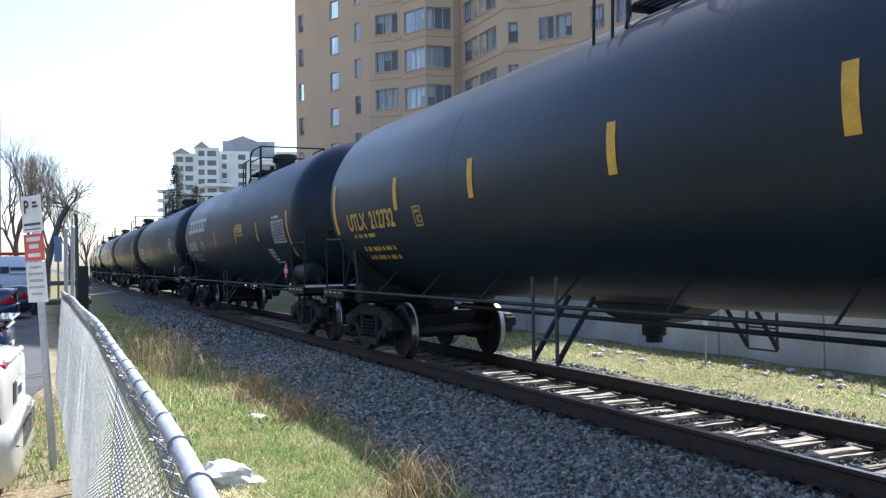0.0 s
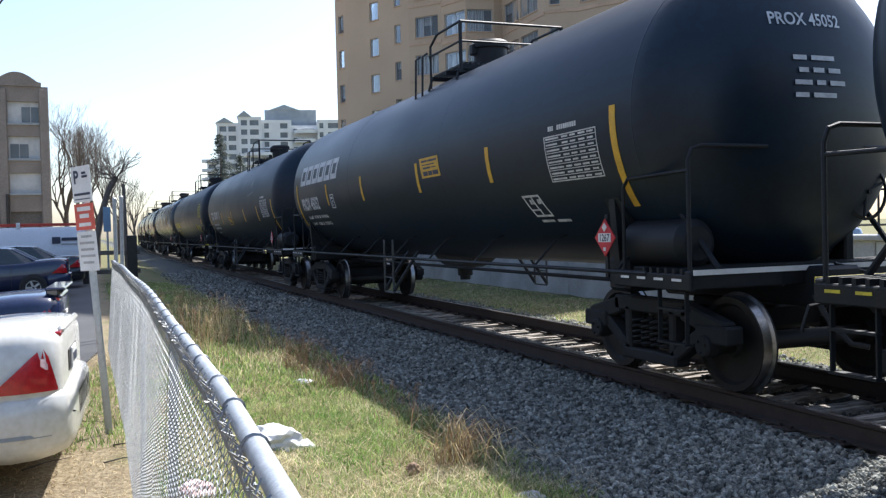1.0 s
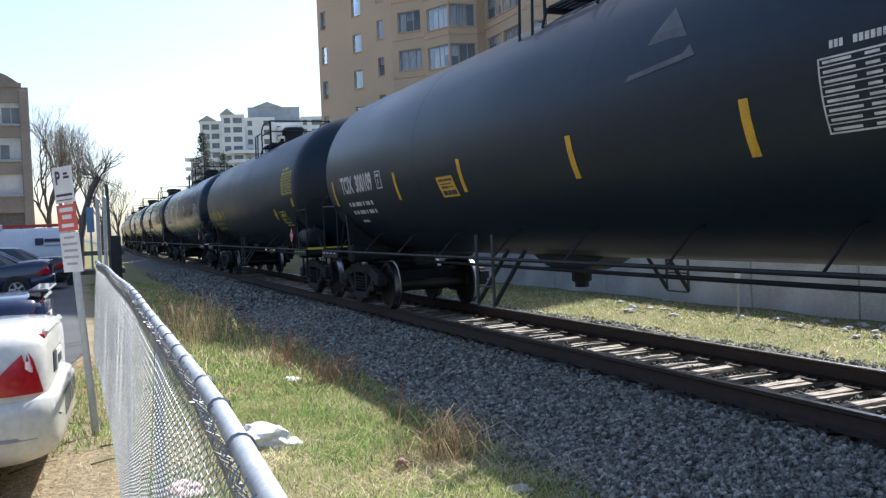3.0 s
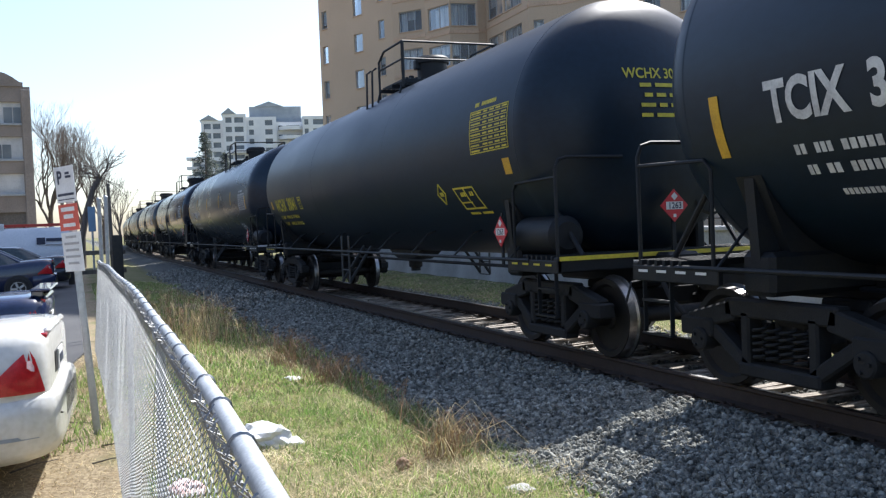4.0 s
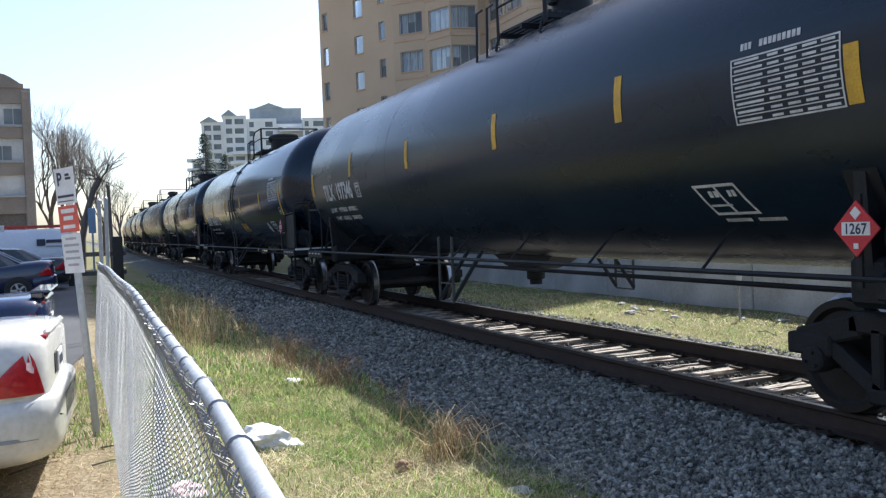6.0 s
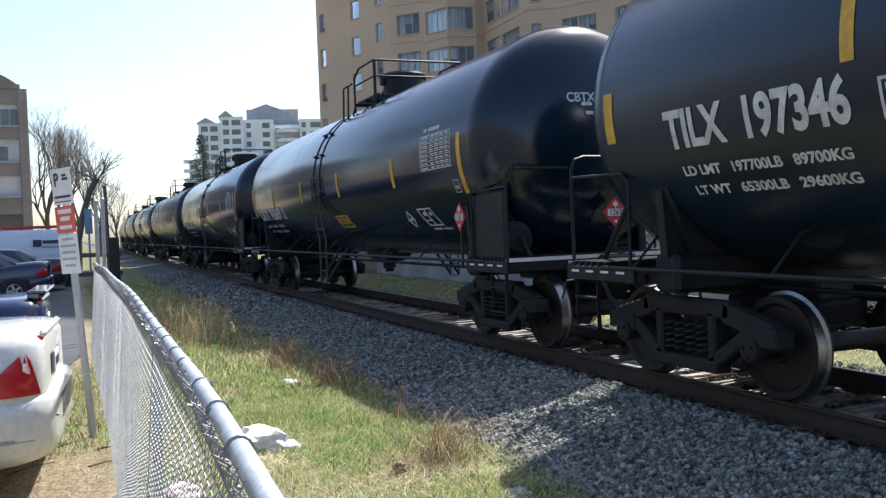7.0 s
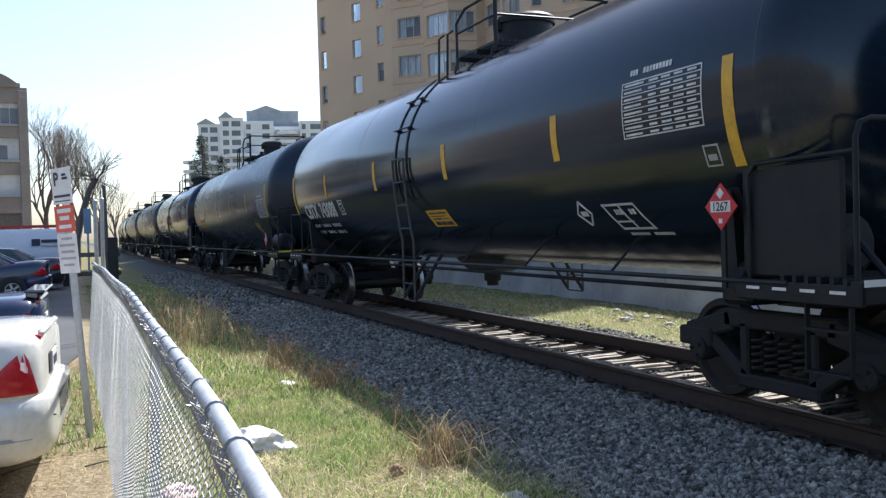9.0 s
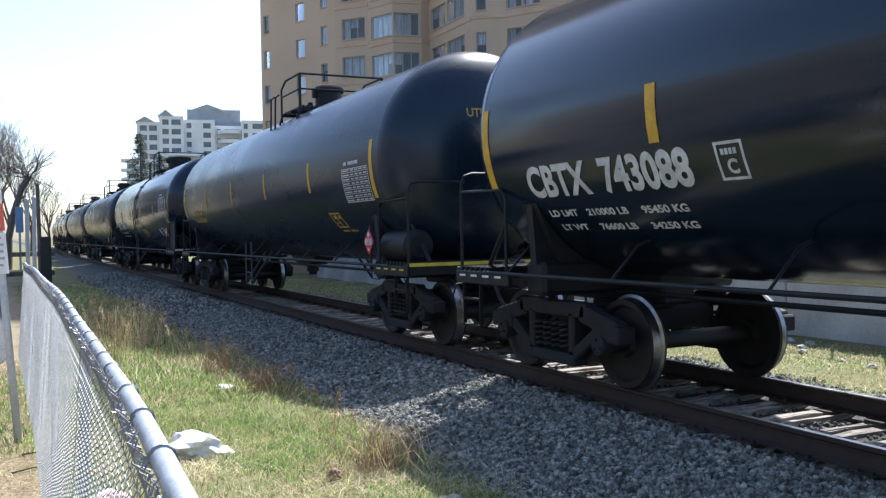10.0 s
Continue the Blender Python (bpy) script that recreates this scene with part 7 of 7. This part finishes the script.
    roof.add([(x, y, z + 0.004) for x, y, z in ring_h] + [(x * 0.98 + 0.04, y * 0.8, z + 0.035) for x, y, z in ring_h], [(k, (k + 1) % n, n + (k + 1) % n, n + k) for k in range(n)] + [tuple(range(n, 2 * n))])
    part("roof", roof, paint, car, smooth=60)
    for sy in (1, -1):
        for a, c in ((low[0], high[0]), (low[2], high[2]), (low[4], high[4])):
            part("pillar", Shape().tube([(a[0], sy * a[1], a[2]), (c[0], sy * c[1], c[2])], 0.035, 6), paint, car)
    if spoiler:
        part("spoiler", Shape().box((0.13, 0, 1.165), (0.2, 1.36, 0.03), bevel=0.012).box((0.17, 0.5, 1.125), (0.12, 0.05, 0.08), bevel=0.01).box((0.17, -0.5, 1.125), (0.12, 0.05, 0.08), bevel=0.01), paint, car, "raised boot spoiler")
    add_wheels(car, (1.0, 3.68), 0.79, 0.315)
    for sx in (1, -1):
        part("door_line", Shape().box((1.55, sx * 0.906, 0.62), (0.008, 0.006, 0.62)), M_DARKPLASTIC, car)
    return car


def add_wheels(car, xs, y, r):
    tyre = Shape().revolve([(-0.1, r * 0.62), (-0.1, r * 0.94), (-0.08, r), (0.08, r), (0.1, r * 0.94), (0.1, r * 0.62)], (0, 0, 0), (0, 1, 0), 28)
    rim = Shape().revolve([(-0.06, 0.0), (-0.06, r * 0.18), (-0.03, r * 0.2), (-0.02, r * 0.6), (0.1, r * 0.66), (0.1, r * 0.6), (0.05, r * 0.56)], (0, 0, 0), (0, 1, 0), 24)
    for k in range(5):
        a = 2 * math.pi * k / 5
        rim.box((math.cos(a) * r * 0.36, 0.08, math.sin(a) * r * 0.36), (r * 0.56, 0.03, 0.06), Matrix.Rotation(-a, 4, 'Y'), bevel=0.008)
    tyre, rim = tyre.mesh("tyre"), rim.mesh("rim")
    # dark disc that paints the wheel well's shade on the uncut body side
    well_disc = Shape().revolve([(-0.12, r * 1.16), (0.118, r * 1.16), (0.118, 0.0)], (0, 0, 0), (0, 1, 0), 24).mesh("wheel_arch")
    for x in xs:
        for sy in (1, -1):
            w = part("wheel_arch", well_disc, M_DARKPLASTIC, car, m=pose(x, sy * y, r + 0.02, 0, 0, 0 if sy > 0 else 180))
            w2 = part("wheel", tyre, M_RUBBER, car, m=pose(x, sy * (y + 0.045), r, 0, 0, 0 if sy > 0 else 180))
            part("rim", rim, M_ALLOY, w2, "five-spoke alloy rim")


G_LOT = -0.165
sedan(pose(-0.10, 7.17, G_LOT - 0.03, 0, 0, 176.5), M_CARWHITE, "champagne white saloon parked with its tail to the fence")
sedan(pose(-0.24, 10.75, G_LOT - 0.02, 0, 0, 178), M_CARBLUE, "dark blue saloon with a boot spoiler parked by the fence", spoiler=True, mark=False)
sedan(pose(-0.62, 28.4, G_LOT, 0, 0, 180), M_CARBLUE, "dark blue saloon with bright alloy rims in the car park", mark=False)

sedan(pose(16.4, 16.4, 0.2, 0, 0, 62), M_CARSILVER, "silver-blue saloon parked in the yard beyond the track", mark=False)


def box_vehicle(name, m, paint, label, cat, length, width, h_belt, h_top, pickup=False):
    v = thing(name, m, label, cat, "parked cars")

    def sec(st):
        x, w, zb, zm, zt = st
        return [(0, zb), (w * 0.9, zb), (w, zb + 0.12), (w, zm), (w * 0.93, zt - 0.12), (w * 0.82, zt), (0, zt + 0.03)]
    w = width / 2
    st = [(0.0, w * 0.94, 0.45, h_belt, h_top - 0.1), (0.08, w * 0.99, 0.38, h_belt, h_top), (length * 0.55, w, 0.34, h_belt, h_top), (length * 0.68, w, 0.34, h_belt, h_top - 0.06), (length * 0.80, w * 0.98, 0.34, h_belt * 0.95, h_belt + 0.18), (length * 0.95, w * 0.92, 0.36, h_belt * 0.85, h_belt), (length, w * 0.8, 0.42, h_belt * 0.7, h_belt * 0.85)]
    part("body", loft(st, sec), paint, v, smooth=40)
    part("rear_bumper", Shape().box((-0.06, 0, 0.52), (0.14, width * 0.94, 0.2), bevel=0.04), M_DARKPLASTIC, v)
    for sy in (1, -1):
        part("tail_lamp", Shape().box((0.03, sy * w * 0.9, h_belt - 0.12), (0.1, 0.14, 0.32), bevel=0.02), M_TAIL, v, "red tail lamp")
    add_wheels(v, (length * 0.2, length * 0.8), w - 0.1, 0.34)
    return v


sedan(pose(-0.30, 33.4, G_LOT, 0, 0, 180), M_CARBLACK, "near-black saloon parked between blue saloon and van", mark=False)
van = box_vehicle("delivery_van", pose(-0.05, 38.2, G_LOT, 0, 0, 180), M_VAN, "white panel van with dark emblem and red roof rack", "van", 5.6, 2.0, 1.1, 2.12)
part("emblem", Shape().box((1.28, 1.0, 1.62), (0.3, 0.012, 0.26)), M_LOGO, van, "dark square emblem")
for k, (x, l, z, h) in enumerate(((0.55, 1.1, 1.66, 0.12), (0.7, 0.8, 1.47, 0.05))):
    part("lettering_bar", Shape().box((x + 0.05, 1.0, z), (l * 0.9, 0.012, h)), M_LOGO if k == 0 else M_FRAME, van)
rack = part("roof_rack", Shape().box((2.2, 0.75, 2.24), (3.8, 0.06, 0.09), bevel=0.01).box((2.2, -0.75, 2.24), (3.8, 0.06, 0.09), bevel=0.01), M_ORANGE, van, "red ladder rack")
for k in range(6):
    part("rack_bar", Shape().box((0.4 + 0.72 * k, 0, 2.2), (0.06, 1.6, 0.06), bevel=0.01), M_ORANGE, rack)
for x in (0.35, 2.6):
    part("rack_leg", Shape().box((x, 0.86, 2.2), (0.14, 0.05, 0.24), bevel=0.01), M_WHITE, rack)


# ---- brick building that closes the car park to the west ----
def make_west():
    wall = thing("wall_west", Matrix(), "plain brick building that closes the car park", "building", kind="structure")
    s = Shape()
    ops = []
    for k in range(22):
        for j in range(2):
            ops.append((2.0 + 4.4 * k, 4.2 + 4.4 * k, 1.2 + 3.3 * j, 2.9 + 3.3 * j))
    pt = wall_with_openings(s, (-16.0, 55.0), (-16.0, -45.0), -0.5, 9.6, ops, 0.2)
    s.add([(-16, 55, 9.6), (-16, -45, 9.6), (-28, -45, 9.6), (-28, 55, 9.6)], [(0, 1, 2, 3)])
    for p, q in (((-16, -45), (-28, -45)), ((-28, -45), (-28, 55)), ((-28, 55), (-16, 55))):
        s.add([(*p, -0.5), (*q, -0.5), (*q, 9.6), (*p, 9.6)], [(0, 1, 2, 3)])
    part("brickwork", s, M_MILL, wall, smooth=0)
    for u0, u1, a, c in ops:
        part("pane", Shape().add([pt(u0, a, 0.2), pt(u1, a, 0.2), pt(u1, c, 0.2), pt(u0, c, 0.2)], [(0, 1, 2, 3)]), M_DARKPANE, wall, smooth=0)


make_west()


# ---- low building added behind the retaining wall to shade the northern verge ----
def make_shade_block():
    p = thing("low_building", Matrix(), "low brown brick block added behind the retaining wall to shade the verge", "building")
    part("wall", Shape().box((16.0, 32.5, 2.5), (8.4, 24.0, 5.6), bevel=0.03), M_BRICK, p, smooth=0)
    part("roof", Shape().box((16.0, 32.5, 5.36), (8.9, 24.5, 0.16), bevel=0.03), M_SLATE, p, smooth=0)
    for k in range(6):
        part("window", Shape().box((11.79, 22.3 + 4.0 * k, 2.3), (0.06, 1.8, 1.4), bevel=0.01), M_DARKPANE, p, smooth=0)


make_shade_block()


motions()
